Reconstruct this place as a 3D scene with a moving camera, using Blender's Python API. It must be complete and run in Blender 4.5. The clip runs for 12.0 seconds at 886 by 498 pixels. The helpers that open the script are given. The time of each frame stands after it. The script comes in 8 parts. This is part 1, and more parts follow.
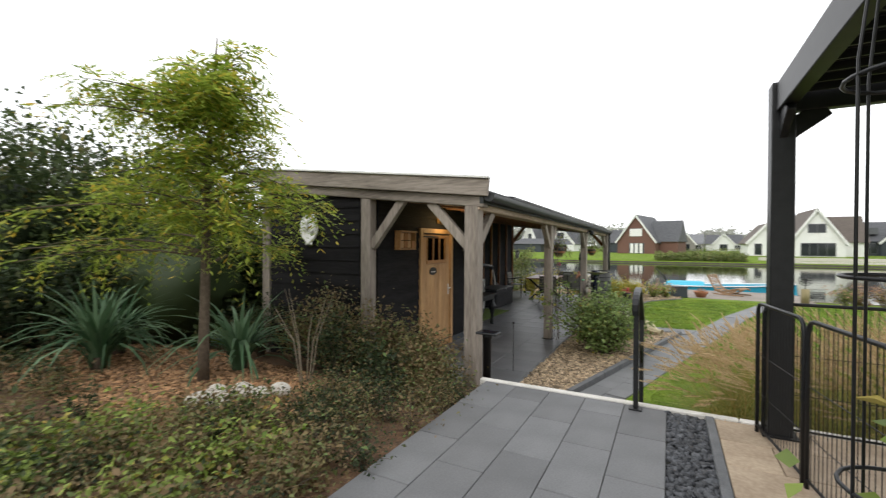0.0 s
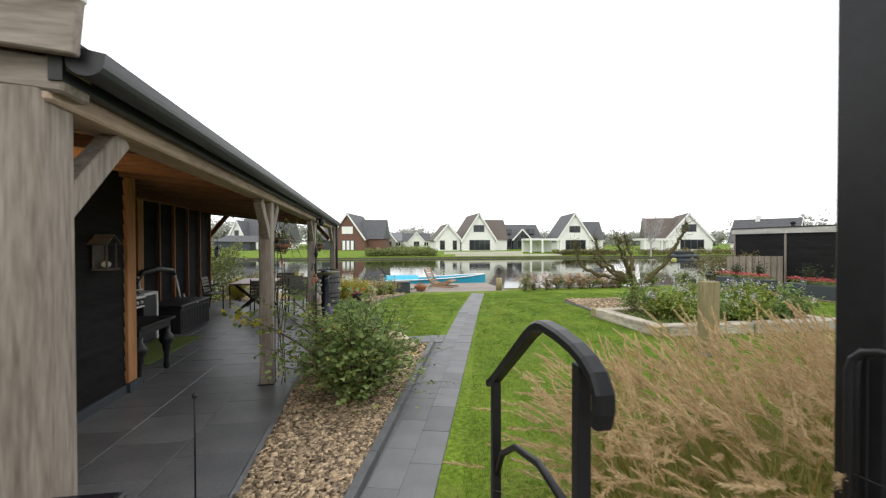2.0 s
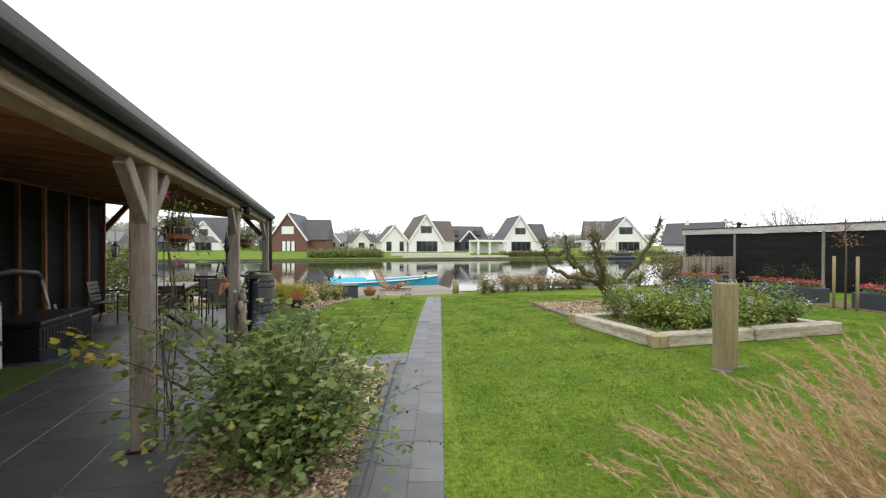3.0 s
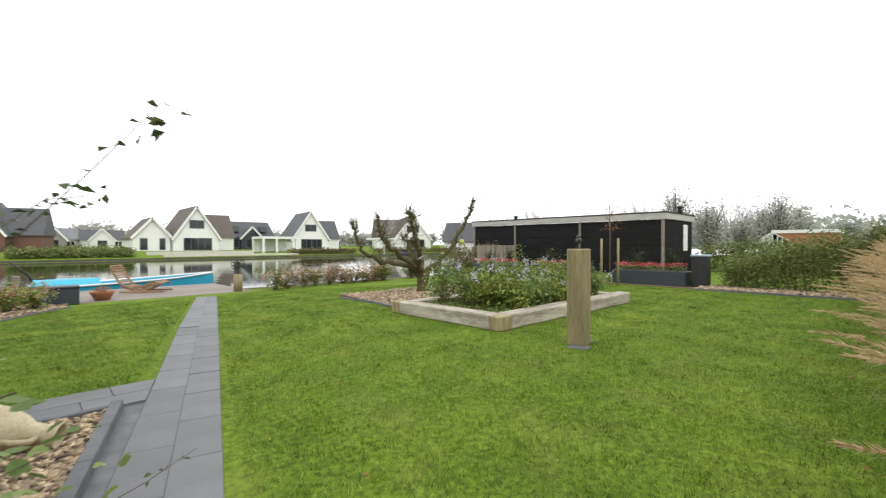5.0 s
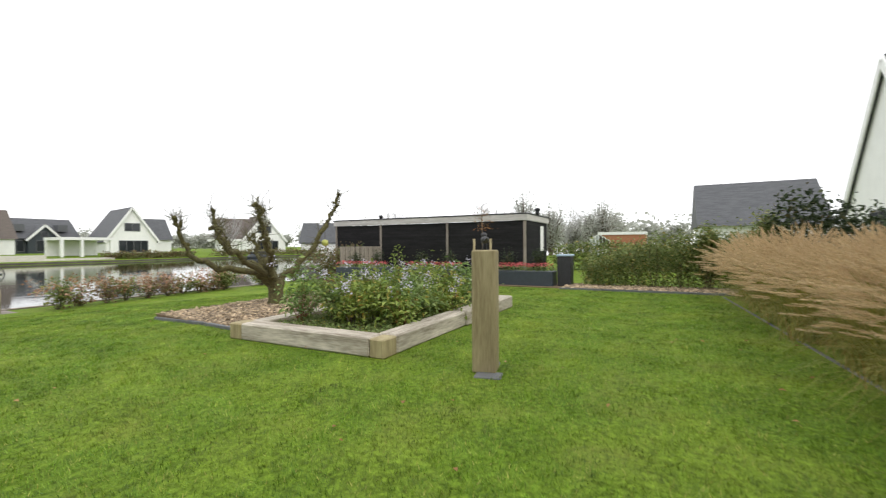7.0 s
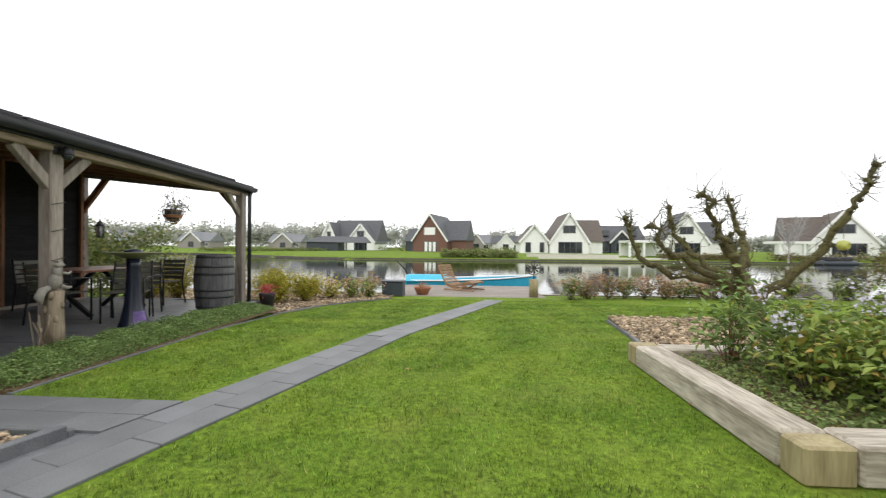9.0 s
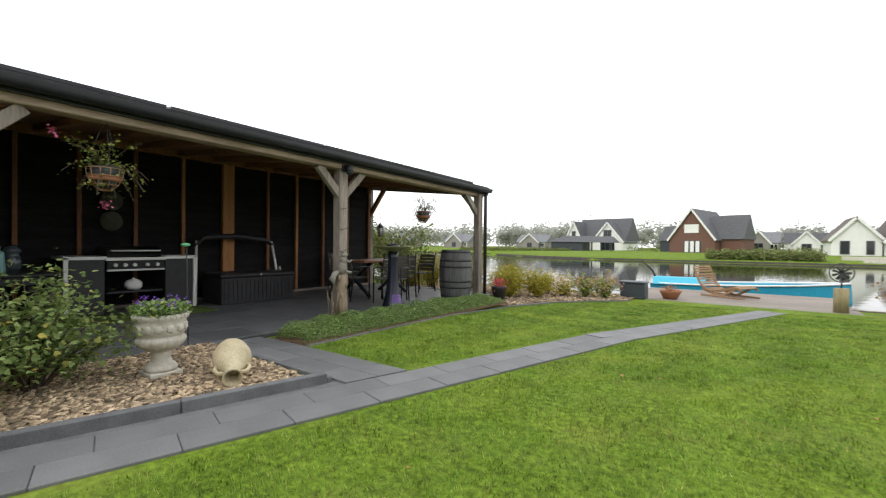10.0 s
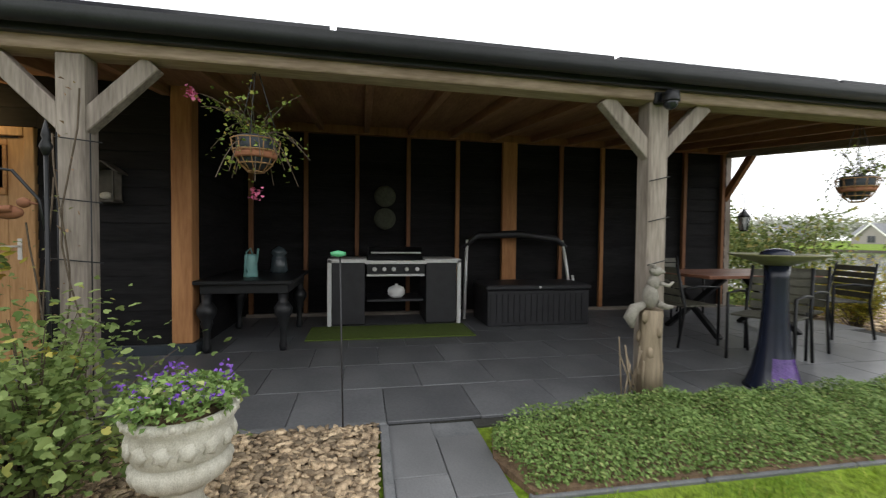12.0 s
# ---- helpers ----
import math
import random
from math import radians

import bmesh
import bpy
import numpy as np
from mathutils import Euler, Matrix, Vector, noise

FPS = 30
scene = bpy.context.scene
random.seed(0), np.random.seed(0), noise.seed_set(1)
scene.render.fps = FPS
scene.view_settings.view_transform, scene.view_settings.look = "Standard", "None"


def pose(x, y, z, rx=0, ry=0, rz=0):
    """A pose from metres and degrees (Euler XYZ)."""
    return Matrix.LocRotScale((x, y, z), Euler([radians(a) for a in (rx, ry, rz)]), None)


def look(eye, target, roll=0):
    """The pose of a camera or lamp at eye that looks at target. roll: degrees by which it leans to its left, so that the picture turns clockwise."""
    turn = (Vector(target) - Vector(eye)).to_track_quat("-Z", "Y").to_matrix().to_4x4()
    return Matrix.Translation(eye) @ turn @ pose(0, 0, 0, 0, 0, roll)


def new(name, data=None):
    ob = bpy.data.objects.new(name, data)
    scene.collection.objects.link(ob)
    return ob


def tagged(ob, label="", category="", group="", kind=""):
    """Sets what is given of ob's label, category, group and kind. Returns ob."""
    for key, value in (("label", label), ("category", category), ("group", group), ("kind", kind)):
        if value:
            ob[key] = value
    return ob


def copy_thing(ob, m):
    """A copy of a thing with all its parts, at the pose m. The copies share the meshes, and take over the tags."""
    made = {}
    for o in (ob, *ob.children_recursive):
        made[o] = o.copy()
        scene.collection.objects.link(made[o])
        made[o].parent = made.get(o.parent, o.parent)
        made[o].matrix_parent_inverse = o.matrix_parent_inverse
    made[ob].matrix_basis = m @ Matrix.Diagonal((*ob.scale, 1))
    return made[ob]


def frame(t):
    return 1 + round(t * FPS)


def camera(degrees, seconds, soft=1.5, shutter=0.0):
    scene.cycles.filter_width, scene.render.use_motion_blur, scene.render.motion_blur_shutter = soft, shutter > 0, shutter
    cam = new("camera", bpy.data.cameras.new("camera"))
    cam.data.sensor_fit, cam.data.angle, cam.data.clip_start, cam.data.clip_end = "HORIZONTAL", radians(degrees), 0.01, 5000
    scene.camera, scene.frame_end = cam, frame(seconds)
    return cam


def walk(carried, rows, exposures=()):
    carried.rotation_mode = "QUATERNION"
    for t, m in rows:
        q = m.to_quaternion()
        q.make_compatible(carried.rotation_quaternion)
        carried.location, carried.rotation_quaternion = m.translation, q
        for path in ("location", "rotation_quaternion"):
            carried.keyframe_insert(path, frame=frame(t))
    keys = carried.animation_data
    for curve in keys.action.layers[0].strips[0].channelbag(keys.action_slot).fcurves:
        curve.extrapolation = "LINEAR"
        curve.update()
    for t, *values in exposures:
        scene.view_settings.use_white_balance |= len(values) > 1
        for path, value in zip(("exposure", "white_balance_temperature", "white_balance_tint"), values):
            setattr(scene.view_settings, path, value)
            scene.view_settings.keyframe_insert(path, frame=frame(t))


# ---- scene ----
cam = camera(92.1, 12.0, soft=1.2, shutter=0.14)
PATH = [
    (0, (-0.111, -0.207, 1.823), (-1.048, 1.56, 1.805), 0.3),
    (0.5, (-0.429, 0.224, 1.783), (-0.73, 2.202, 1.763), 0.5),
    (1, (-0.686, 0.904, 1.777), (-0.711, 2.904, 1.754), 0.6),
    (1.5, (-0.824, 1.762, 1.757), (-0.641, 3.754, 1.733), 0.4),
    (2, (-0.908, 2.62, 1.714), (-0.584, 4.594, 1.689), -0.1),
    (2.5, (-0.938, 3.499, 1.681), (-0.529, 5.456, 1.658), -0.0),
    (4.3, (-0.637, 5.437, 1.303), (0.44, 7.122, 1.293), -0.1),
    (4.5, (-0.598, 5.596, 1.26), (0.53, 7.247, 1.247), -0.1),
    (5, (-0.358, 6.06, 1.168), (1.038, 7.492, 1.149), -0.1),
    (5.5, (-0.139, 6.423, 1.134), (1.551, 7.494, 1.119), -0.2),
    (6, (-0.08, 6.63, 1.122), (1.806, 7.293, 1.113), -0.2),
    (6.5, (0.097, 6.835, 1.128), (2.024, 7.368, 1.118), -0.3),
    (7, (0.562, 7.07, 1.163), (2.342, 7.982, 1.147), -0.4),
    (7.2, (0.763, 7.154, 1.192), (2.429, 8.261, 1.172), -0.1),
    (9, (2.51, 7.4, 1.163), (2.379, 9.395, 1.157), 0.5),
    (9.5, (2.809, 7.489, 1.12), (2.11, 9.338, 1.114), 0.6),
    (10, (2.788, 7.625, 1.089), (1.629, 9.226, 1.073), 0.6),
    (10.5, (2.496, 8.111, 1.12), (1.127, 9.537, 1.089), 0.6),
    (11, (2.022, 8.721, 1.141), (0.481, 9.958, 1.103), 0.6),
    (11.5, (1.436, 9.281, 1.187), (-0.345, 10.137, 1.141), 0.8),
    (12, (0.748, 9.708, 1.177), (-1.194, 10.074, 1.119), 0.6),
]
walk(cam, [(t, look(eye, target, roll)) for t, eye, target, roll in PATH], [(0, 0.0), (10.5, 0.0), (11.5, 0.12), (12, 0.25)])

# ---- light: a white overcast sky and a wide, weak sun ----
world = bpy.data.worlds.new("overcast")
scene.world = world
world.use_nodes = True
wn, wl = world.node_tree.nodes, world.node_tree.links
sky = wn.new("ShaderNodeTexSky")
sky.sky_type, sky.sun_disc = "NISHITA", False
sky.sun_elevation, sky.sun_rotation = radians(35), radians(200)
sky.dust_density = 4
wmix = wn.new("ShaderNodeMix")
wmix.data_type = "RGBA"
wmix.inputs[0].default_value = 0.93
wl.new(sky.outputs[0], wmix.inputs[6])
wmix.inputs[7].default_value = (12.0, 12.1, 12.3, 1)
wl.new(wmix.outputs[2], wn["Background"].inputs[0])
wn["Background"].inputs[1].default_value = 0.135
sun_data = bpy.data.lights.new("sun", "SUN")
sun_data.energy, sun_data.angle, sun_data.color = 0.6, radians(30), (1, 0.97, 0.93)
sun = new("sun", sun_data)
sun.matrix_world = pose(0, 0, 30, 50, 0, -20)


# ---- materials ----
def surface(name, c1, c2, scale=6.0, rough=0.7, bump=0.2, metal=0.0, stretch=(1, 1, 1), island=0.0, single=0.0, fine=12.0, spec=0.5, dist=0.01, sharp=0.0, world_space=False):
    """Two tones mixed by two scales of noise, with a fine relief; island and single vary the tone from piece to piece."""
    m = bpy.data.materials.new(name)
    m.use_nodes = True
    n, l = m.node_tree.nodes, m.node_tree.links
    p = n["Principled BSDF"]
    p.inputs["Roughness"].default_value, p.inputs["Metallic"].default_value = rough, metal
    p.inputs["Specular IOR Level"].default_value = spec
    co, mp = n.new("ShaderNodeTexCoord"), n.new("ShaderNodeMapping")
    mp.inputs["Scale"].default_value = stretch
    if world_space:
        geo0 = n.new("ShaderNodeNewGeometry")
        l.new(geo0.outputs["Position"], mp.inputs[0])
    else:
        l.new(co.outputs["Object"], mp.inputs[0])
    a, b = n.new("ShaderNodeTexNoise"), n.new("ShaderNodeTexNoise")
    a.inputs["Scale"].default_value, b.inputs["Scale"].default_value = scale, scale * fine
    a.inputs["Detail"].default_value, b.inputs["Detail"].default_value = 4, 3
    l.new(mp.outputs[0], a.inputs[0])
    l.new(mp.outputs[0], b.inputs[0])
    add = n.new("ShaderNodeMath")
    add.operation = "MULTIPLY_ADD"
    l.new(b.outputs[0], add.inputs[0])
    add.inputs[1].default_value = 0.5
    half = n.new("ShaderNodeMath")
    half.operation = "MULTIPLY"
    l.new(a.outputs[0], half.inputs[0])
    half.inputs[1].default_value = 0.6
    l.new(half.outputs[0], add.inputs[2])
    ramp = n.new("ShaderNodeMapRange")
    ramp.inputs[1].default_value, ramp.inputs[2].default_value = 0.36 + sharp, 0.74 - sharp
    l.new(add.outputs[0], ramp.inputs[0])
    mix = n.new("ShaderNodeMix")
    mix.data_type = "RGBA"
    mix.inputs[6].default_value, mix.inputs[7].default_value = (*c1, 1), (*c2, 1)
    l.new(ramp.outputs[0], mix.inputs[0])
    out = mix.outputs[2]
    for amount, source in ((island, "isl"), (single, "obj")):
        if amount:
            if source == "isl":
                r = n.new("ShaderNodeNewGeometry").outputs["Random Per Island"]
            else:
                r = n.new("ShaderNodeObjectInfo").outputs["Random"]
            mr = n.new("ShaderNodeMapRange")
            mr.inputs[3].default_value, mr.inputs[4].default_value = 1 - amount, 1 + amount
            l.new(r, mr.inputs[0])
            hs = n.new("ShaderNodeHueSaturation")
            l.new(mr.outputs[0], hs.inputs["Value"])
            l.new(out, hs.inputs["Color"])
            out = hs.outputs[0]
    l.new(out, p.inputs["Base Color"])
    if bump:
        bp = n.new("ShaderNodeBump")
        bp.inputs["Strength"].default_value, bp.inputs["Distance"].default_value = bump, dist
        l.new(add.outputs[0], bp.inputs["Height"])
        l.new(bp.outputs[0], p.inputs["Normal"])
    return m


def foliage(name, c1, c2, c3=None, amount=0.12, rough=0.55, through_light=0.25):
    """Leaves: each leaf takes a tone between c1 and c2, a few the turned tone c3, and light shines through."""
    m = bpy.data.materials.new(name)
    m.use_nodes = True
    n, l = m.node_tree.nodes, m.node_tree.links
    p = n["Principled BSDF"]
    r = n.new("ShaderNodeNewGeometry").outputs["Random Per Island"]
    ramp = n.new("ShaderNodeValToRGB")
    e = ramp.color_ramp.elements
    e[0].color, e[1].color = (*c1, 1), (*c2, 1)
    e[1].position = 1 - amount if c3 else 1
    if c3:
        x = ramp.color_ramp.elements.new(1.0)
        x.color = (*c3, 1)
    l.new(r, ramp.inputs[0])
    l.new(ramp.outputs[0], p.inputs["Base Color"])
    p.inputs["Roughness"].default_value = rough
    p.inputs["Specular IOR Level"].default_value = 0.3
    tr = n.new("ShaderNodeBsdfTranslucent")
    l.new(ramp.outputs[0], tr.inputs[0])
    ms = n.new("ShaderNodeMixShader")
    ms.inputs[0].default_value = through_light
    l.new(p.outputs[0], ms.inputs[1])
    l.new(tr.outputs[0], ms.inputs[2])
    l.new(ms.outputs[0], n["Material Output"].inputs[0])
    return m


def plain(name, c, rough=0.5, metal=0.0, spec=0.5):
    return surface(name, [k * 0.85 for k in c], [min(1, k * 1.12) for k in c], 9, rough, 0.04, metal, spec=spec)


def glassy(name, c, rough=0.05):
    m = bpy.data.materials.new(name)
    m.use_nodes = True
    p = m.node_tree.nodes["Principled BSDF"]
    p.inputs["Base Color"].default_value = (*c, 1)
    p.inputs["Roughness"].default_value = rough
    return m


def glowing(name, c, strength):
    m = bpy.data.materials.new(name)
    m.use_nodes = True
    p = m.node_tree.nodes["Principled BSDF"]
    p.inputs["Emission Color"].default_value, p.inputs["Emission Strength"].default_value = (*c, 1), strength
    return m


GRAIN = {"x": (0.12, 1, 1), "y": (1, 0.12, 1), "z": (1, 1, 0.12)}


def timber(name, c1, c2, axis, **more):
    return surface(name, c1, c2, 9, more.get("rough", 0.75), more.get("bump", 0.25), stretch=GRAIN[axis], fine=6, dist=0.006, single=more.get("single", 0.12), spec=more.get("spec", 0.4))


GREY1, GREY2 = (0.145, 0.12, 0.098), (0.385, 0.335, 0.285)
grey_x, grey_y, grey_z = (timber("weathered_wood_" + k, GREY1, GREY2, k) for k in "xyz")
pine_z = timber("pine_door", (0.36, 0.19, 0.075), (0.62, 0.38, 0.18), "z", rough=0.5, bump=0.08)
pine_x = timber("pine_rail", (0.30, 0.14, 0.05), (0.46, 0.25, 0.10), "y", rough=0.5, bump=0.08)
stud_z = timber("raw_larch", (0.30, 0.13, 0.05), (0.48, 0.24, 0.10), "z")
stud_dark = timber("old_larch", (0.16, 0.07, 0.03), (0.30, 0.14, 0.065), "z")
brown_x = timber("ceiling_timber", (0.185, 0.090, 0.048), (0.35, 0.185, 0.10), "x")
black_y = timber("black_board_y", (0.007, 0.007, 0.0075), (0.020, 0.019, 0.020), "y", rough=0.85, spec=0.2)
black_x = timber("black_board_x", (0.007, 0.007, 0.0075), (0.020, 0.019, 0.020), "x", rough=0.85, spec=0.15)
beam_x = timber("sleeper_wood_x", (0.20, 0.165, 0.12), (0.66, 0.60, 0.50), "x", bump=0.9)
beam_y = timber("sleeper_wood_y", (0.20, 0.165, 0.12), (0.66, 0.60, 0.50), "y", bump=0.9)
bollard_z = timber("bollard_wood", (0.20, 0.16, 0.08), (0.40, 0.34, 0.19), "z", bump=0.4)
front_y = timber("front_beam_wood", (0.25, 0.18, 0.130), (0.53, 0.41, 0.315), "y")
log_z = timber("old_log", (0.13, 0.10, 0.065), (0.36, 0.29, 0.20), "z", bump=0.6)
rust = plain("rusty_metal", (0.21, 0.085, 0.04), 0.8)
table_y = timber("table_wood", (0.15, 0.06, 0.035), (0.30, 0.135, 0.08), "y", rough=0.4)
stone_grey = surface("weathered_cast_stone", (0.17, 0.155, 0.13), (0.38, 0.36, 0.31), 14, 0.9, 0.4)
deck_x = timber("dock_plank", (0.17, 0.145, 0.12), (0.33, 0.29, 0.25), "x")
teak = timber("lounger_wood", (0.20, 0.12, 0.06), (0.36, 0.23, 0.13), "x")
tile_grey = surface("paving_slab", (0.115, 0.118, 0.122), (0.175, 0.178, 0.182), 3, 0.62, 0.12, single=0.14, fine=30, dist=0.003)
tile_dark = surface("patio_slab", (0.078, 0.081, 0.088), (0.152, 0.155, 0.162), 2.2, 0.38, 0.12, single=0.16, fine=30, dist=0.003)
joint_dark = surface("joint_sand", (0.02, 0.02, 0.018), (0.05, 0.05, 0.042), 30, 0.95, 0.2)
kerb_grey = surface("kerb_concrete", (0.09, 0.095, 0.10), (0.17, 0.175, 0.18), 8, 0.8, 0.3, single=0.12)
white_edge = surface("white_edge_stone", (0.50, 0.48, 0.43), (0.72, 0.70, 0.66), 8, 0.7, 0.2)
sandstone = surface("sandstone_slab", (0.27, 0.20, 0.135), (0.46, 0.365, 0.26), 3, 0.7, 0.25, single=0.14)
slate = surface("slate_chips", (0.03, 0.034, 0.04), (0.10, 0.105, 0.115), 20, 0.6, 0.2, island=0.5)
bark = surface("bark_chips", (0.21, 0.145, 0.088), (0.56, 0.44, 0.29), 14, 0.85, 0.3, island=0.68)
soil = surface("bark_soil", (0.08, 0.05, 0.03), (0.26, 0.17, 0.10), 22, 0.95, 0.6, fine=5, dist=0.03)
litter = surface("leaf_litter", (0.05, 0.032, 0.02), (0.20, 0.11, 0.055), 16, 0.95, 0.6, fine=5, dist=0.03)
metal_black = surface("black_powder_coat", (0.007, 0.0075, 0.008), (0.016, 0.017, 0.019), 14, 0.42, 0.05, spec=0.35)
gutter_mat = surface("dark_gutter", (0.011, 0.013, 0.014), (0.023, 0.026, 0.028), 6, 0.42, 0.03)
roof_black = surface("roof_membrane", (0.02, 0.02, 0.022), (0.05, 0.05, 0.052), 5, 0.8, 0.2)
panel_glass = glassy("solar_glass", (0.008, 0.009, 0.014), 0.12)
steel = surface("brushed_steel", (0.66, 0.66, 0.64), (0.82, 0.82, 0.80), 30, 0.38, 0.05, metal=0.15)
white_paint = surface("white_render", (0.74, 0.74, 0.72), (0.84, 0.84, 0.82), 1.5, 0.8, 0.05)
white_trim = plain("white_trim", (0.80, 0.80, 0.78), 0.5)
brick_red = surface("red_brick_wall", (0.12, 0.060, 0.045), (0.20, 0.105, 0.078), 5, 0.85, 0.2, fine=10)
roof_grey = surface("slate_grey_roof", (0.055, 0.058, 0.064), (0.115, 0.118, 0.125), 1.5, 0.7, 0.3, stretch=(1, 1, 6), fine=8)
roof_brown = surface("brown_roof", (0.085, 0.070, 0.060), (0.15, 0.125, 0.105), 1.5, 0.8, 0.3, stretch=(1, 1, 6), fine=8)
roof_tile = surface("dark_roof_tile", (0.040, 0.042, 0.044), (0.080, 0.082, 0.085), 4, 0.55, 0.1, island=0.2)
pane_dark = glassy("window_glass", (0.02, 0.024, 0.028), 0.05)
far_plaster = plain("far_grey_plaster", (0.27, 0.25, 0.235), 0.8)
# farthest roofs: grey made paler, with the haze put into the colour
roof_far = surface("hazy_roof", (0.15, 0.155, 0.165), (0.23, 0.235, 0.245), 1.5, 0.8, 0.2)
wet_pile = surface("wet_piling", (0.045, 0.04, 0.033), (0.13, 0.115, 0.095), 1.2, 0.8, 0.3)
grey_frame = plain("grey_frame", (0.10, 0.105, 0.11), 0.5)
lawn_mat = surface("lawn", (0.056, 0.112, 0.009), (0.170, 0.240, 0.026), 1.1, 0.9, 0.6, fine=70, dist=0.03, sharp=-0.04, spec=0.1, world_space=True)
lnn, lll = lawn_mat.node_tree.nodes, lawn_mat.node_tree.links
lpos, lwave, lnoise, lhue, lmul = lnn.new("ShaderNodeNewGeometry"), lnn.new("ShaderNodeTexWave"), lnn.new("ShaderNodeTexNoise"), lnn.new("ShaderNodeHueSaturation"), lnn.new("ShaderNodeMath")
lwave.inputs["Scale"].default_value, lwave.inputs["Distortion"].default_value = 0.42, 1.5
lnoise.inputs["Scale"].default_value, lnoise.inputs["Detail"].default_value = 22, 8
lll.new(lpos.outputs["Position"], lwave.inputs[0])
lll.new(lpos.outputs["Position"], lnoise.inputs[0])
lmul.operation = "MULTIPLY_ADD"
lll.new(lwave.outputs[1], lmul.inputs[0])
lmul.inputs[1].default_value = 0.12
lgain = lnn.new("ShaderNodeMath")
lgain.operation = "MULTIPLY_ADD"
lll.new(lnoise.outputs[0], lgain.inputs[0])
lgain.inputs[1].default_value, lgain.inputs[2].default_value = 2.7, -0.30
lll.new(lgain.outputs[0], lmul.inputs[2])
lp = lnn["Principled BSDF"]
lll.new(lp.inputs["Base Color"].links[0].from_socket, lhue.inputs["Color"])
lll.new(lmul.outputs[0], lhue.inputs["Value"])
lpatch, lband, lmix = lnn.new("ShaderNodeTexNoise"), lnn.new("ShaderNodeMapRange"), lnn.new("ShaderNodeMix")
lpatch.inputs["Scale"].default_value, lpatch.inputs["Detail"].default_value = 1.7, 6
lll.new(lpos.outputs["Position"], lpatch.inputs[0])
lband.inputs[1].default_value, lband.inputs[2].default_value, lband.inputs[4].default_value = 0.5, 0.75, 0.42
lll.new(lpatch.outputs[0], lband.inputs[0])
lmix.data_type = "RGBA"
lll.new(lband.outputs[0], lmix.inputs[0])
lll.new(lhue.outputs[0], lmix.inputs[6])
lmix.inputs[7].default_value = (0.24, 0.25, 0.06, 1)
lll.new(lmix.outputs[2], lp.inputs["Base Color"])
water_mat = glassy("canal_water", (0.018, 0.019, 0.014), 0.03)
wnn, wll = water_mat.node_tree.nodes, water_mat.node_tree.links
wv, wb, wc, wmp = wnn.new("ShaderNodeTexNoise"), wnn.new("ShaderNodeBump"), wnn.new("ShaderNodeTexCoord"), wnn.new("ShaderNodeMapping")
wmp.inputs["Scale"].default_value = (0.5, 1.6, 1)
wv.inputs["Scale"].default_value, wv.inputs["Detail"].default_value = 0.9, 5
wb.inputs["Strength"].default_value, wb.inputs["Distance"].default_value = 0.12, 0.05
wll.new(wc.outputs["Object"], wmp.inputs[0])
wll.new(wmp.outputs[0], wv.inputs[0])
wll.new(wv.outputs[0], wb.inputs["Height"])
wll.new(wb.outputs[0], wnn["Principled BSDF"].inputs["Normal"])
water_mat.node_tree.nodes["Principled BSDF"].inputs["IOR"].default_value = 1.33
blade_lawn = foliage("lawn_blades", (0.071, 0.160, 0.011), (0.217, 0.343, 0.035), (0.48, 0.43, 0.12), 0.10)
bnn, bll = blade_lawn.node_tree.nodes, blade_lawn.node_tree.links
bpos, bmow, bmow2, bclump, bpatch = bnn.new("ShaderNodeNewGeometry"), bnn.new("ShaderNodeTexWave"), bnn.new("ShaderNodeTexWave"), bnn.new("ShaderNodeTexNoise"), bnn.new("ShaderNodeTexNoise")
bmow.inputs["Scale"].default_value, bmow.inputs["Distortion"].default_value = 0.30, 0.8
bmow2.inputs["Scale"].default_value, bmow2.inputs["Distortion"].default_value, bmow2.bands_direction = 0.30, 0.8, "Y"
bclump.inputs["Scale"].default_value, bclump.inputs["Detail"].default_value = 9, 4
bpatch.inputs["Scale"].default_value, bpatch.inputs["Detail"].default_value = 1.1, 4
for node in (bmow, bmow2, bclump, bpatch):
    bll.new(bpos.outputs["Position"], node.inputs[0])
bsum = None
for socket, gain, base in ((bmow.outputs[1], 0.22, 0.0), (bmow2.outputs[1], 0.22, 0.0), (bclump.outputs[0], 2.4, 0.0)):
    step_node = bnn.new("ShaderNodeMath")
    step_node.operation = "MULTIPLY_ADD"
    bll.new(socket, step_node.inputs[0])
    step_node.inputs[1].default_value = gain
    if bsum is None:
        step_node.inputs[2].default_value = -0.46
    else:
        bll.new(bsum, step_node.inputs[2])
    bsum = step_node.outputs[0]
bhue, bmix, bband = bnn.new("ShaderNodeHueSaturation"), bnn.new("ShaderNodeMix"), bnn.new("ShaderNodeMapRange")
bmix.data_type = "RGBA"
bmix.inputs[7].default_value = (0.33, 0.355, 0.055, 1)
bband.inputs[1].default_value, bband.inputs[2].default_value, bband.inputs[4].default_value = 0.46, 0.72, 0.5
bll.new(bpatch.outputs[0], bband.inputs[0])
bll.new(bband.outputs[0], bmix.inputs[0])
bll.new(bnn["Principled BSDF"].inputs["Base Color"].links[0].from_socket, bmix.inputs[6])
bll.new(bmix.outputs[2], bhue.inputs["Color"])
bll.new(bsum, bhue.inputs["Value"])
for node in (bnn["Principled BSDF"], bnn["Translucent BSDF"]):
    bll.new(bhue.outputs[0], node.inputs[0])
blade_reed = foliage("grass_blades", (0.13, 0.175, 0.03), (0.39, 0.365, 0.09), (0.42, 0.25, 0.09), 0.3)
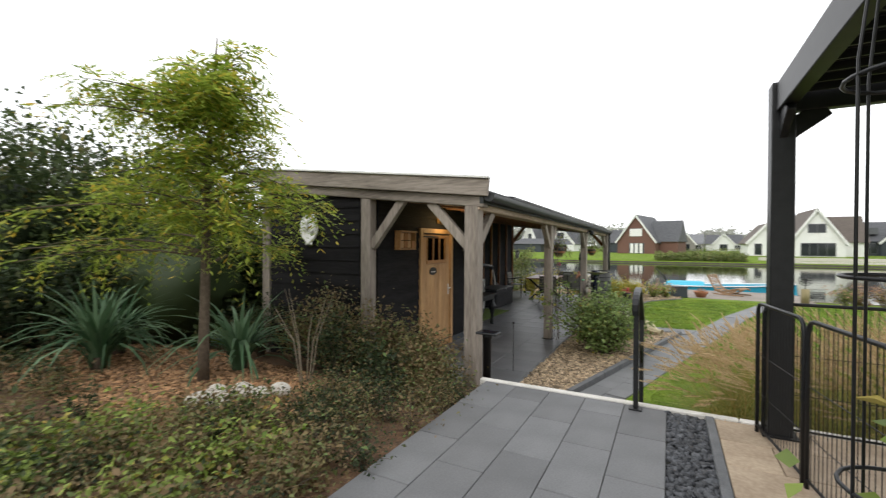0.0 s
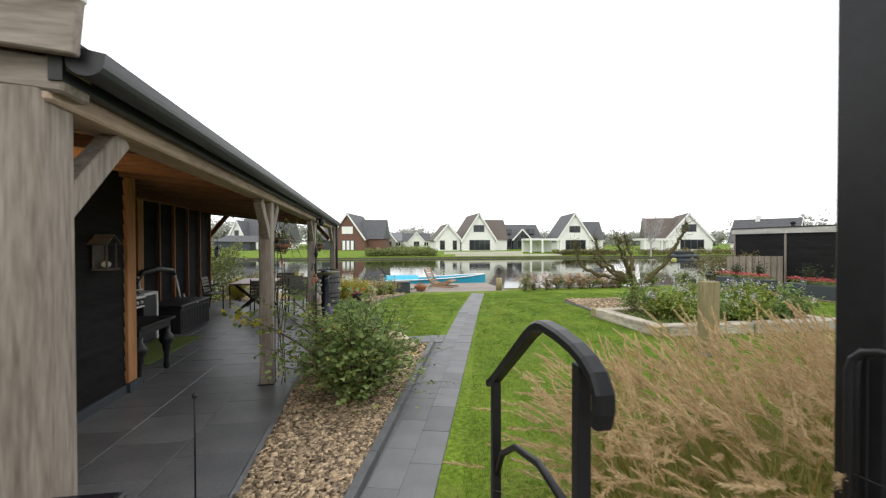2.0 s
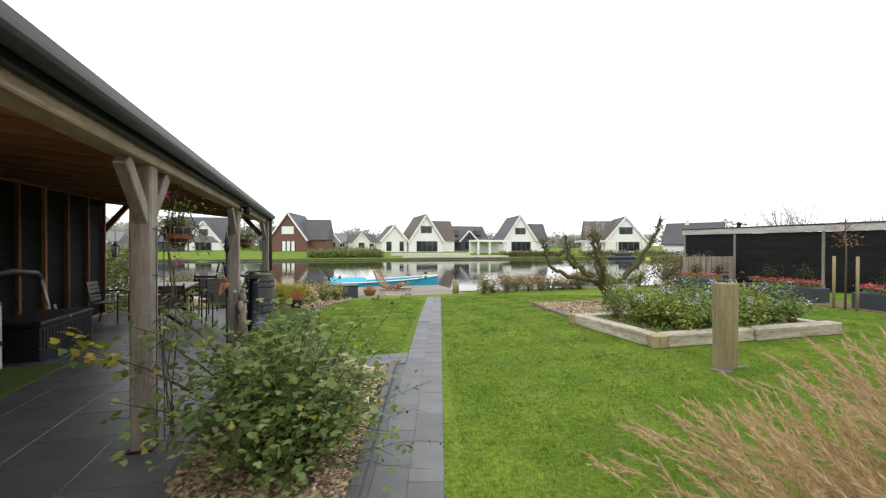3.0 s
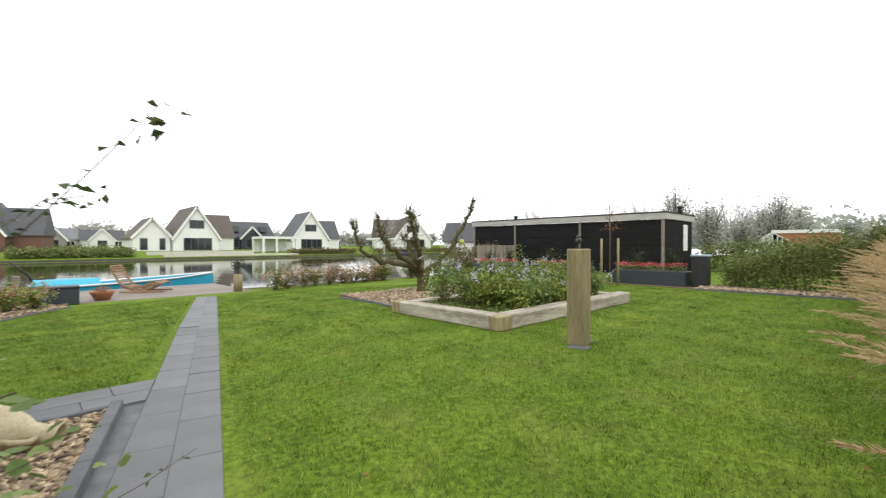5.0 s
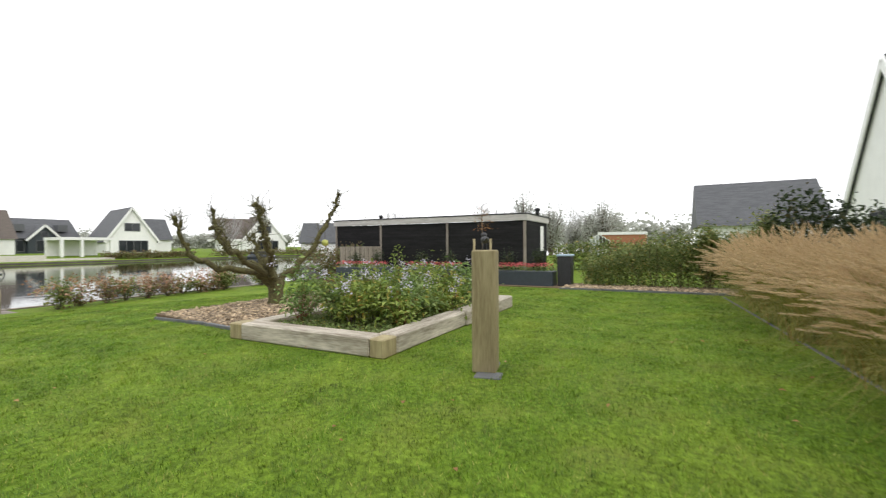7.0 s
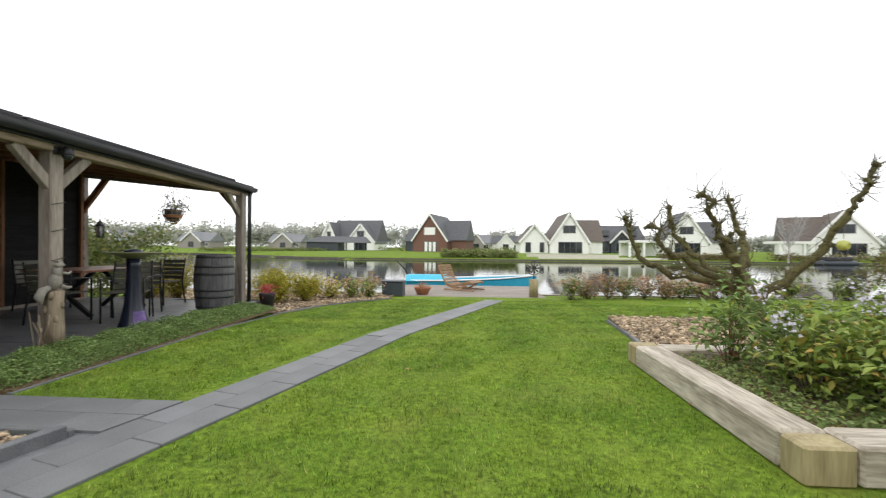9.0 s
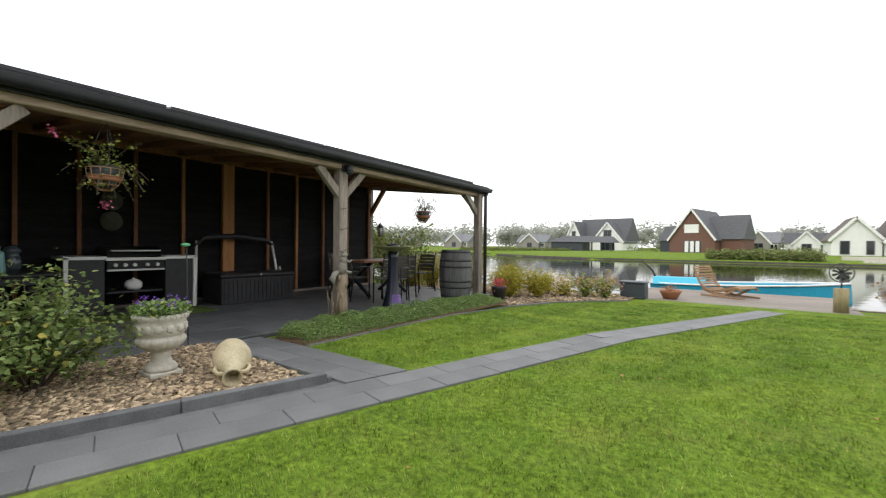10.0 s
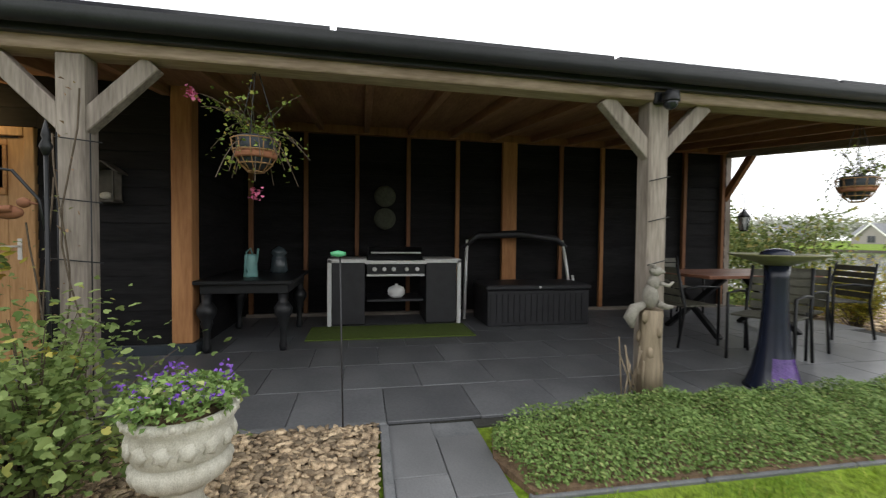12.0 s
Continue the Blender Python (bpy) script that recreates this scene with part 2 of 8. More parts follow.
plume_mat = foliage("grass_plumes", (0.50, 0.365, 0.195), (0.74, 0.585, 0.365), None, through_light=0.4)
leaf_rose = foliage("rose_leaves", (0.11, 0.175, 0.045), (0.30, 0.385, 0.13), (0.50, 0.40, 0.07), 0.06, through_light=0.35)
leaf_bright = foliage("bright_leaves", (0.12, 0.19, 0.03), (0.31, 0.385, 0.085), (0.45, 0.30, 0.07), 0.18)
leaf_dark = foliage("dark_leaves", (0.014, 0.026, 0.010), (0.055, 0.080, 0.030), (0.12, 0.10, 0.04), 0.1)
leaf_yucca = foliage("yucca_leaves", (0.045, 0.105, 0.045), (0.17, 0.27, 0.15))
leaf_cover = foliage("ground_cover_leaves", (0.10, 0.175, 0.045), (0.27, 0.39, 0.12), (0.42, 0.46, 0.18), 0.15)
leaf_red = foliage("russet_leaves", (0.10, 0.085, 0.036), (0.23, 0.155, 0.075), (0.13, 0.20, 0.06), 0.5)
leaf_yellow = foliage("yellow_leaves", (0.24, 0.27, 0.035), (0.58, 0.50, 0.07), (0.50, 0.28, 0.06), 0.15)
leaf_hydra = foliage("hydrangea_leaves", (0.17, 0.10, 0.055), (0.36, 0.23, 0.13), (0.20, 0.25, 0.08), 0.4)
petal_cream = foliage("cream_petals", (0.62, 0.42, 0.36), (0.80, 0.72, 0.60))
leaf_ash = foliage("ash_leaves", (0.15, 0.24, 0.030), (0.42, 0.50, 0.085), (0.64, 0.44, 0.06), 0.22, through_light=0.5)
leaf_reed = foliage("bank_reeds", (0.10, 0.14, 0.04), (0.24, 0.29, 0.09), (0.36, 0.30, 0.14), 0.2)
leaf_hedgerow = foliage("hedgerow_leaves", (0.035, 0.060, 0.020), (0.115, 0.155, 0.056), (0.17, 0.15, 0.05), 0.12)
leaf_orange = foliage("autumn_leaves", (0.26, 0.10, 0.04), (0.42, 0.24, 0.09))
leaf_hedge = foliage("hedge_leaves", (0.085, 0.125, 0.035), (0.23, 0.28, 0.09), (0.36, 0.30, 0.09), 0.25)
petal_violet = foliage("violet_petals", (0.20, 0.07, 0.50), (0.34, 0.16, 0.66))
petal_pink = foliage("pink_petals", (0.60, 0.10, 0.22), (0.80, 0.25, 0.42))
petal_red = foliage("red_petals", (0.50, 0.06, 0.07), (0.72, 0.20, 0.20))
petal_rust = foliage("faded_petals", (0.33, 0.155, 0.085), (0.60, 0.38, 0.25))
petal_lilac = foliage("lilac_petals", (0.50, 0.47, 0.58), (0.70, 0.67, 0.76))
twig_mat = surface("twig_bark", (0.06, 0.045, 0.03), (0.15, 0.115, 0.08), 30, 0.9, 0.3)
moss_bark = surface("mossy_bark", (0.038, 0.028, 0.017), (0.155, 0.145, 0.05), 15, 0.95, 0.8, fine=4, dist=0.02)
# distant trees: the haze is put into these pale twig and leaf tones
haze_tree = foliage("hazed_tree_twigs", (0.44, 0.43, 0.41), (0.60, 0.59, 0.57))
haze_leaf = foliage("hazed_tree_leaves", (0.40, 0.41, 0.36), (0.52, 0.525, 0.475), None, through_light=0.5)
stone_white = surface("cast_stone", (0.36, 0.34, 0.27), (0.66, 0.64, 0.56), 12, 0.9, 0.5, dist=0.01)
clay_pale = surface("pale_clay", (0.34, 0.28, 0.16), (0.60, 0.53, 0.36), 7, 0.85, 0.4)
terracotta = plain("terracotta", (0.36, 0.15, 0.08), 0.8)
cyan_boat = plain("cyan_hull", (0.03, 0.34, 0.50), 0.35)
navy = plain("navy_glaze", (0.012, 0.016, 0.032), 0.25)
purple = surface("purple_glaze", (0.03, 0.012, 0.09), (0.14, 0.06, 0.30), 7, 0.25, 0.05)
olive = surface("olive_bowl", (0.13, 0.13, 0.06), (0.27, 0.26, 0.13), 6, 0.4, 0.1)
barrel_wood = timber("barrel_stave", (0.055, 0.055, 0.056), (0.16, 0.16, 0.16), "z")
iron = surface("barrel_hoop", (0.03, 0.03, 0.032), (0.075, 0.075, 0.078), 9, 0.6, 0.2, metal=0.4)
mat_green = surface("artificial_turf", (0.05, 0.085, 0.008), (0.12, 0.17, 0.02), 40, 0.95, 0.5)
chest_mat = surface("black_resin_chest", (0.012, 0.012, 0.014), (0.026, 0.026, 0.03), 8, 0.5, 0.1)
teal_can = plain("teal_enamel", (0.16, 0.34, 0.32), 0.35)
chair_mat = surface("chair_slat", (0.06, 0.06, 0.045), (0.125, 0.12, 0.09), 20, 0.6, 0.1)
grey_stone = surface("boulder", (0.40, 0.37, 0.32), (0.74, 0.70, 0.64), 8, 0.9, 0.5)
planter_mat = plain("anthracite_planter", (0.035, 0.045, 0.055), 0.5)


# ---- building helpers ----
rng = np.random.default_rng(7)


def M():
    return bmesh.new()


def part(name, bm, material, parent=None, label=""):
    """Links a bmesh as one mesh object under a thing or a part."""
    me = bpy.data.meshes.new(name)
    bm.to_mesh(me)
    bm.free()
    me.materials.append(material)
    ob = new(name, me)
    if parent:
        ob.parent = parent
    if label:
        ob["label"] = label
    return ob


def raw(name, verts, faces, material, parent=None, smooth=False):
    me = bpy.data.meshes.new(name)
    verts = np.asarray(verts, dtype=np.float32).reshape(-1, 3)
    faces = np.asarray(faces, dtype=np.int32)
    k = faces.shape[1]
    me.vertices.add(len(verts))
    me.vertices.foreach_set("co", verts.ravel())
    me.loops.add(faces.size)
    me.loops.foreach_set("vertex_index", faces.ravel())
    me.polygons.add(len(faces))
    me.polygons.foreach_set("loop_start", np.arange(0, faces.size, k, dtype=np.int32))
    me.polygons.foreach_set("loop_total", np.full(len(faces), k, dtype=np.int32))
    if smooth:
        me.polygons.foreach_set("use_smooth", np.ones(len(faces), dtype=bool))
    me.update()
    me.validate()
    me.materials.append(material)
    ob = new(name, me)
    if parent:
        ob.parent = parent
    return ob


def thing(name, label, category, at=(0, 0, 0), turn=0.0, group="", kind=""):
    ob = new(name)
    ob.empty_display_size = 0.1
    ob.matrix_basis = pose(*at, 0, 0, turn)
    return tagged(ob, label, category, group, kind)


def box(bm, a, b, bevel=0.0, m=None):
    xs, ys, zs = zip(a, b)
    v = [bm.verts.new((x, y, z)) for z in zs for y in ys for x in xs]
    f = [bm.faces.new([v[i] for i in q]) for q in ((0, 2, 3, 1), (4, 5, 7, 6), (0, 1, 5, 4), (2, 6, 7, 3), (0, 4, 6, 2), (1, 3, 7, 5))]
    if bevel:
        e = list({k for q in f for k in q.edges})
        r = bmesh.ops.bevel(bm, geom=e, offset=bevel, segments=1, affect="EDGES")
        v = list({k for q in r["faces"] for k in q.verts} | {k for k in v if k.is_valid})
    if m is not None:
        bmesh.ops.transform(bm, matrix=m, verts=v)
    return bm


def beam(bm, p, q, w, h, bevel=0.006):
    """A squared timber from p to q, w wide across and h high."""
    p, q = Vector(p), Vector(q)
    d = q - p
    y = d.normalized()
    x = y.cross(Vector((0, 0, 1)))
    x = x.normalized() if x.length > 1e-4 else Vector((1, 0, 0))
    z = x.cross(y)
    m = Matrix((x, y, z)).transposed().to_4x4()
    m.translation = p
    return box(bm, (-w / 2, 0, -h / 2), (w / 2, d.length, h / 2), bevel, m)


def tube(bm, pts, radii, seg=8, cap=True):
    pts = [Vector(p) for p in pts]
    if not hasattr(radii, "__len__"):
        radii = [radii] * len(pts)
    rings, side = [], None
    for i, p in enumerate(pts):
        d = (pts[min(i + 1, len(pts) - 1)] - pts[max(i - 1, 0)]).normalized()
        if side is None:
            side = d.orthogonal().normalized()
        side = (side - d * side.dot(d))
        side = side.normalized() if side.length > 1e-5 else d.orthogonal().normalized()
        up = d.cross(side)
        rings.append([bm.verts.new(p + (side * math.cos(a) + up * math.sin(a)) * radii[i]) for a in (2 * math.pi * k / seg for k in range(seg))])
    for a, b in zip(rings, rings[1:]):
        for k in range(seg):
            bm.faces.new((a[k], a[(k + 1) % seg], b[(k + 1) % seg], b[k])).smooth = True
    if cap:
        bm.faces.new(rings[0][::-1])
        bm.faces.new(rings[-1])
    return bm


def lathe(bm, profile, seg=24, m=None, closed=True):
    rings, made = [], []
    for r, z in profile:
        ring = [bm.verts.new((r * math.cos(a), r * math.sin(a), z)) for a in (2 * math.pi * k / seg for k in range(seg))]
        rings.append(ring)
        made += ring
    for a, b in zip(rings, rings[1:]):
        for k in range(seg):
            bm.faces.new((a[k], a[(k + 1) % seg], b[(k + 1) % seg], b[k])).smooth = True
    if closed:
        bm.faces.new(rings[0][::-1])
        bm.faces.new(rings[-1])
    if m is not None:
        bmesh.ops.transform(bm, matrix=m, verts=made)
    return bm


def ball(bm, c, r, squash=(1, 1, 1), sub=2):
    m = Matrix.Translation(c) @ Matrix.Diagonal((*squash, 1))
    made = bmesh.ops.create_icosphere(bm, subdivisions=sub, radius=r, matrix=m)["verts"]
    for f in {f for v in made for f in v.link_faces}:
        f.smooth = True
    return bm


def turns(n, tilt=1.0):
    """n random turns whose upward axis leans by up to about tilt radians."""
    a, b, c = rng.uniform(0, 6.283, n), rng.normal(0, tilt, n), rng.uniform(0, 6.283, n)
    ca, sa, cb, sb, cc, sc = np.cos(a), np.sin(a), np.cos(b), np.sin(b), np.cos(c), np.sin(c)
    o = np.zeros(n)
    za = np.stack([np.stack([ca, -sa, o], 1), np.stack([sa, ca, o], 1), np.stack([o, o, o + 1], 1)], 1)
    xb = np.stack([np.stack([o + 1, o, o], 1), np.stack([o, cb, -sb], 1), np.stack([o, sb, cb], 1)], 1)
    zc = np.stack([np.stack([cc, -sc, o], 1), np.stack([sc, cc, o], 1), np.stack([o, o, o + 1], 1)], 1)
    return za @ xb @ zc


def leaves(name, places, size, material, parent, shape=0.5, tilt=0.7, fold=0.15):
    """A cloud of small folded leaves, one at each place."""
    places = np.asarray(places)
    n = len(places)
    local = np.array([[0, 0, 0], [-shape / 2, 0.5, fold], [0, 1, -0.08], [shape / 2, 0.5, fold]])
    s = size * rng.uniform(0.6, 1.3, n)
    v = places[:, None, :] + np.einsum("nij,kj->nki", turns(n, tilt), local) * s[:, None, None]
    k = np.arange(n)[:, None] * 4
    f = np.concatenate([k + [0, 2, 1], k + [0, 3, 2]], 0)
    ob = raw(name, v, f, material, parent)
    ob["kind"] = "stuff"
    return ob


def lobed(name, places, size, material, parent, tilt=0.7):
    """Broad leaves with five blunt lobes, each a folded fan, one at each place."""
    places = np.asarray(places)
    n = len(places)
    local = np.array([[0, 0, 0], [-0.34, 0.10, 0.05], [-0.50, 0.46, 0.02], [-0.26, 0.56, 0.10], [-0.20, 0.86, 0.0], [0, 1.0, -0.08], [0.20, 0.86, 0.0], [0.26, 0.56, 0.10], [0.50, 0.46, 0.02], [0.34, 0.10, 0.05]])
    s = size * rng.uniform(0.55, 1.3, n)
    v = places[:, None, :] + np.einsum("nij,kj->nki", turns(n, tilt), local) * s[:, None, None]
    k = np.arange(n)[:, None] * 10
    f = np.concatenate([k + [0, i + 1, i] for i in range(1, 9)], 0)
    ob = raw(name, v, f, material, parent)
    ob["kind"] = "stuff"
    return ob


def fronds(name, roots, ways, length, leaflet, material, parent, pairs=7):
    """Feathered leaves: pairs of narrow leaflets along a drooping midrib."""
    roots, ways = np.asarray(roots), np.asarray(ways)
    n = len(roots)
    flat = np.cross(ways, [0, 0, 1])
    flat /= np.linalg.norm(flat, axis=1)[:, None] + 1e-6
    L = length * rng.uniform(0.65, 1.2, n)
    out = []
    for q in np.linspace(0.18, 1.0, pairs):
        mid = roots + ways * (L * q)[:, None] - np.array([0, 0, 1]) * (0.6 * L * q * q)[:, None]
        for sgn in (-1, 1):
            d = flat * sgn * 0.85 + ways * 0.5 + rng.normal(0, 0.16, (n, 3)) - np.array([0, 0, 0.25])
            d /= np.linalg.norm(d, axis=1)[:, None]
            e = np.cross(d, np.array([0, 0, 1.0])) + rng.normal(0, 0.15, (n, 3))
            l = (leaflet * rng.uniform(0.75, 1.2, n) * (1.1 - 0.45 * q))[:, None]
            out.append(np.stack([mid, mid + d * l * 0.5 - e * l * 0.16, mid + d * l, mid + d * l * 0.5 + e * l * 0.16], 1))
    v = np.concatenate(out, 0)
    k = np.arange(len(v))[:, None] * 4
    ob = raw(name, v.reshape(-1, 3), k + np.array([0, 1, 2, 3]), material, parent)
    ob["kind"] = "stuff"
    return ob


def blades(name, base, direction, length, width, bend, material, parent, steps=3, taper=1.0):
    """Arching grass blades: base (n,3), direction (n,2) of the lean, length, width and bend (n)."""
    n = len(base)
    side = np.stack([-direction[:, 1], direction[:, 0], np.zeros(n)], 1)
    rows = []
    for k in range(steps + 1):
        s = k / steps
        ang = bend * s
        h = length * s * np.cos(ang * 0.62)
        o = length * s * np.sin(ang * 0.62)
        c = base + np.stack([direction[:, 0] * o, direction[:, 1] * o, h], 1)
        w = (width * (1 - 0.92 * s ** taper))[:, None] * side
        rows += [c - w, c + w]
    v = np.stack(rows, 1)
    m = v.shape[1]
    i = np.arange(n)[:, None] * m
    f = np.concatenate([i + [2 * k, 2 * k + 1, 2 * k + 3, 2 * k + 2] for k in range(steps)], 0)
    ob = raw(name, v, f, material, parent)
    ob["kind"] = "stuff"
    return ob


def chips(name, places, size, material, parent=None, tall=0.35):
    """Loose chips of bark or stone: small uneven slabs that lie at all angles."""
    n = len(places)
    c = np.array([[x, y, z] for z in (-tall / 2, tall / 2) for x, y in ((-0.5, -0.35), (0.5, -0.3), (0.42, 0.32), (-0.46, 0.36))])
    v = c[None] * rng.uniform(0.55, 1.25, (n, 8, 3)) * (size * rng.uniform(0.5, 1.4, n))[:, None, None]
    v = places[:, None, :] + np.einsum("nij,nkj->nki", turns(n, 0.35), v)
    i = np.arange(n)[:, None] * 8
    f = np.concatenate([i + q for q in ([4, 5, 6, 7], [0, 1, 5, 4], [1, 2, 6, 5], [2, 3, 7, 6], [3, 0, 4, 7])], 0)
    return raw(name, v, f, material, parent)


def slab(bm, poly, z0, z1):
    """A flat plate over a polygon."""
    lo = [bm.verts.new((x, y, z0)) for x, y in poly]
    hi = [bm.verts.new((x, y, z1)) for x, y in poly]
    bm.faces.new(hi)
    n = len(poly)
    for k in range(n):
        bm.faces.new((lo[k], lo[(k + 1) % n], hi[(k + 1) % n], hi[k]))
    return bm


def inside(poly, x, y):
    r = np.zeros(len(x), bool)
    n = len(poly)
    for k in range(n):
        (ax, ay), (bx, by) = poly[k], poly[(k + 1) % n]
        cut = ((ay > y) != (by > y)) & (x < (bx - ax) * (y - ay) / (by - ay + 1e-12) + ax)
        r ^= cut
    return r


def scatter(poly, n):
    p = np.array(poly)
    lo, hi = p.min(0), p.max(0)
    out = np.zeros((0, 2))
    while len(out) < n:
        q = rng.uniform(lo, hi, (n * 2, 2))
        out = np.concatenate([out, q[inside(poly, q[:, 0], q[:, 1])]])
    return out[:n]


def bank_off(x):
    """How much farther than at the houses the far bank lies at x."""
    return np.interp(x, [-400, -90, -55, -25, -15], [40, 22, 26, 4, 0])


def land(x, y):
    """The height of the lawn and the banks."""
    x, y = np.asarray(x, float), np.asarray(y, float)
    y = np.where(y > 40, np.maximum(40, y - bank_off(x)), y)
    z = np.interp(y, [-3000, 13, 19, 20.6, 21.4, 24, 66, 70, 71, 90, 140, 3000], [0, 0, -0.25, -0.27, -1.0, -1.8, -1.8, -1.1, -0.35, 0.2, 0.5, 0.6])
    return z


def strip_x(y):
    """The left edge of the garden path at y."""
    return -1.145 + 0.291 * (y - 5.0)


PATH_W = 0.505


# ---- ground, water and banks ----
gx = np.concatenate([[-3000, -600, -400, -150, -90, -75, -55, -40, -30, -25, -20, -15, -12], np.arange(-9, 22, 0.5), [25, 32, 45, 80, 160, 600, 3000]])
gy = np.concatenate([[-3000, -400, -80, -25, -12], np.arange(-7, 24.6, 0.4), [27, 40, 60, 66, 68, 70, 70.6, 71, 74, 76, 78, 80, 82, 84, 86, 88, 90, 92, 93, 94, 95, 96, 97, 98, 100, 104, 110, 116, 140, 200, 600, 3000]])
GX, GY = np.meshgrid(gx, gy)
GZ = land(GX, GY)
nx, ny = len(gx), len(gy)
gi = (np.arange(ny - 1)[:, None] * nx + np.arange(nx - 1)[None]).ravel()[:, None]
ground = raw("ground", np.stack([GX, GY, GZ], -1), gi + np.array([0, 1, nx + 1, nx]), lawn_mat, smooth=True)
tagged(ground, "mown green lawn and grassy canal banks", "ground", kind="structure")

bm = M()
slab(bm, [(-900, 20.7), (900, 20.7), (900, 130), (-900, 130)], -0.9, -0.72)
water = part("water", bm, water_mat)
tagged(water, "calm brown canal water mirroring the houses", "water", kind="structure")
bm = M()
for a, b in zip((-400, -90, -55, -25, -15), (-90, -55, -25, -15, 900)):
    beam(bm, (a, 70.7 + float(bank_off(a)), -0.82), (b, 70.7 + float(bank_off(b)), -0.82), 0.3, 0.74, 0.01)
tagged(part("bank_edging", bm, wet_pile), "low timber sheet piling along the far bank", "bank", kind="structure")
bm = M()
box(bm, (4.6, 20.55, -1.2), (60, 20.7, -0.24))
box(bm, (-60, 20.55, -1.2), (-0.9, 20.7, -0.24))
tagged(part("bank_edging", bm, grey_x), "weathered timber edging along the near bank", "bank", kind="structure")

# ---- terrace, step and raised bed ----
TZ = 0.46
bm = M()
box(bm, (-1.74, -7, 0.0), (12, 3.79, TZ - 0.036))
terrace = tagged(part("terrace", bm, joint_dark), "raised terrace paved with grey slabs", "terrace", kind="structure")
bm = M()
box(bm, (-1.80, 3.79, 0.20), (0.38, 3.86, TZ + 0.012), 0.008)
box(bm, (0.385, 3.79, 0.20), (12, 3.86, TZ + 0.012), 0.008)
tagged(part("terrace_edge", bm, white_edge), "pale stone edge of the raised terrace", "kerb", kind="structure")
bm = M()
box(bm, (0.152, -7, TZ - 0.05), (0.212, 3.785, TZ + 0.012), 0.006)
tagged(part("kerb", bm, kerb_grey), "narrow concrete kerb beside the slate strip", "kerb", kind="structure")
p = scatter([(-0.115, -2.5), (0.15, -2.5), (0.15, 3.78), (-0.115, 3.78)], 2900)
tagged(chips("slate_chips", np.column_stack([p, TZ - 0.03 + rng.uniform(0, 0.02, len(p))]), 0.045, slate), "strip of loose dark slate chips", "gravel", kind="stuff")
step = thing("garden_step", "weathered wooden step below the terrace edge", "step", (-1.02, 4.17, 0))
for k in range(4):
    bm = M()
    box(bm, (-0.68, -0.29 + k * 0.15, 0.19), (0.70, -0.15 + k * 0.15, 0.23), 0.006)
    part("board", bm, grey_x, step)
bm = M()
box(bm, (-0.68, 0.27, 0.02), (0.70, 0.305, 0.188), 0.004)
part("riser", bm, grey_x, step)

bx, by = np.meshgrid(np.arange(-13, -1.52, 0.25), np.arange(-7, 4.6, 0.25))
bx = np.minimum(bx, -1.755)
bz = np.interp(by, [-7, 2.6, 4.4, 5], [0.43, 0.42, 0.12, 0.03]) + 0.03 * np.sin(bx * 2.1) * np.sin(by * 1.7)
k = bx.shape[1]
bi = (np.arange(bx.shape[0] - 1)[:, None] * k + np.arange(k - 1)[None]).ravel()[:, None]
bed_west = raw("planting_bed", np.stack([bx, by, bz], -1), bi + np.array([0, 1, k + 1, k]), litter, smooth=True)
tagged(bed_west, "raised planting bed covered with bark and fallen leaves", "flower bed", kind="structure")


def bed_z(x, y):
    return np.interp(y, [-7, 2.6, 4.4, 5], [0.43, 0.42, 0.12, 0.03]) + 0.03 * np.sin(np.asarray(x) * 2.1) * np.sin(np.asarray(y) * 1.7)


# ---- bark beds, kerbs and the patio base ----
BARK = [(-1.80, 5.10), (strip_x(5.1) - 0.07, 5.10), (0.06, 9.72), (-1.80, 9.80)]
bm = M()
slab(bm, BARK, -0.02, 0.03)
tagged(part("bark_bed", bm, soil), "bed of bark chips between patio and path", "flower bed", kind="structure")
p = scatter(BARK, 18500)
tagged(chips("bark_chips", np.column_stack([p, 0.032 + rng.uniform(0, 0.028, len(p))]), 0.040, bark, tall=0.22), "loose pale bark chips", "mulch", kind="stuff")
STEPBED = [(-1.80, 4.47), (-0.42, 4.47), (-0.42, 5.02), (-1.80, 5.02)]
bm = M()
slab(bm, STEPBED, -0.02, 0.03)
tagged(part("bark_bed", bm, soil), "strip of dark soil at the foot of the step", "flower bed", kind="structure")
TREEBED = [(4.50, 12.30), (4.84, 14.80), (9.4, 14.80), (9.4, 11.95), (4.5, 11.95)]
bm = M()
slab(bm, TREEBED, -0.25, 0.02)
tagged(part("bark_bed", bm, soil), "bed of bark chips round the pollarded tree", "flower bed", kind="structure")
p = scatter(TREEBED, 7500)
tagged(chips("bark_chips", np.column_stack([p, 0.025 + rng.uniform(0, 0.02, len(p))]), 0.055, bark, tall=0.22), "loose brown bark chips", "mulch", kind="stuff")
NORTHBED = [(-6.5, 16.3), (-1.05, 14.95), (-0.75, 16.6), (-0.2, 17.9), (0.3, 19.0), (0.3, 20.3), (-6.5, 20.3)]
bm = M()
bm.faces.new([bm.verts.new((x, y, float(land(x, y)) + 0.02)) for x, y in NORTHBED])
bmesh.ops.triangulate(bm, faces=bm.faces)
northbed = part("bark_bed", bm, soil)
tagged(northbed, "waterside bed of bark chips and shrubs", "flower bed", kind="structure")
p = scatter(NORTHBED, 6000)
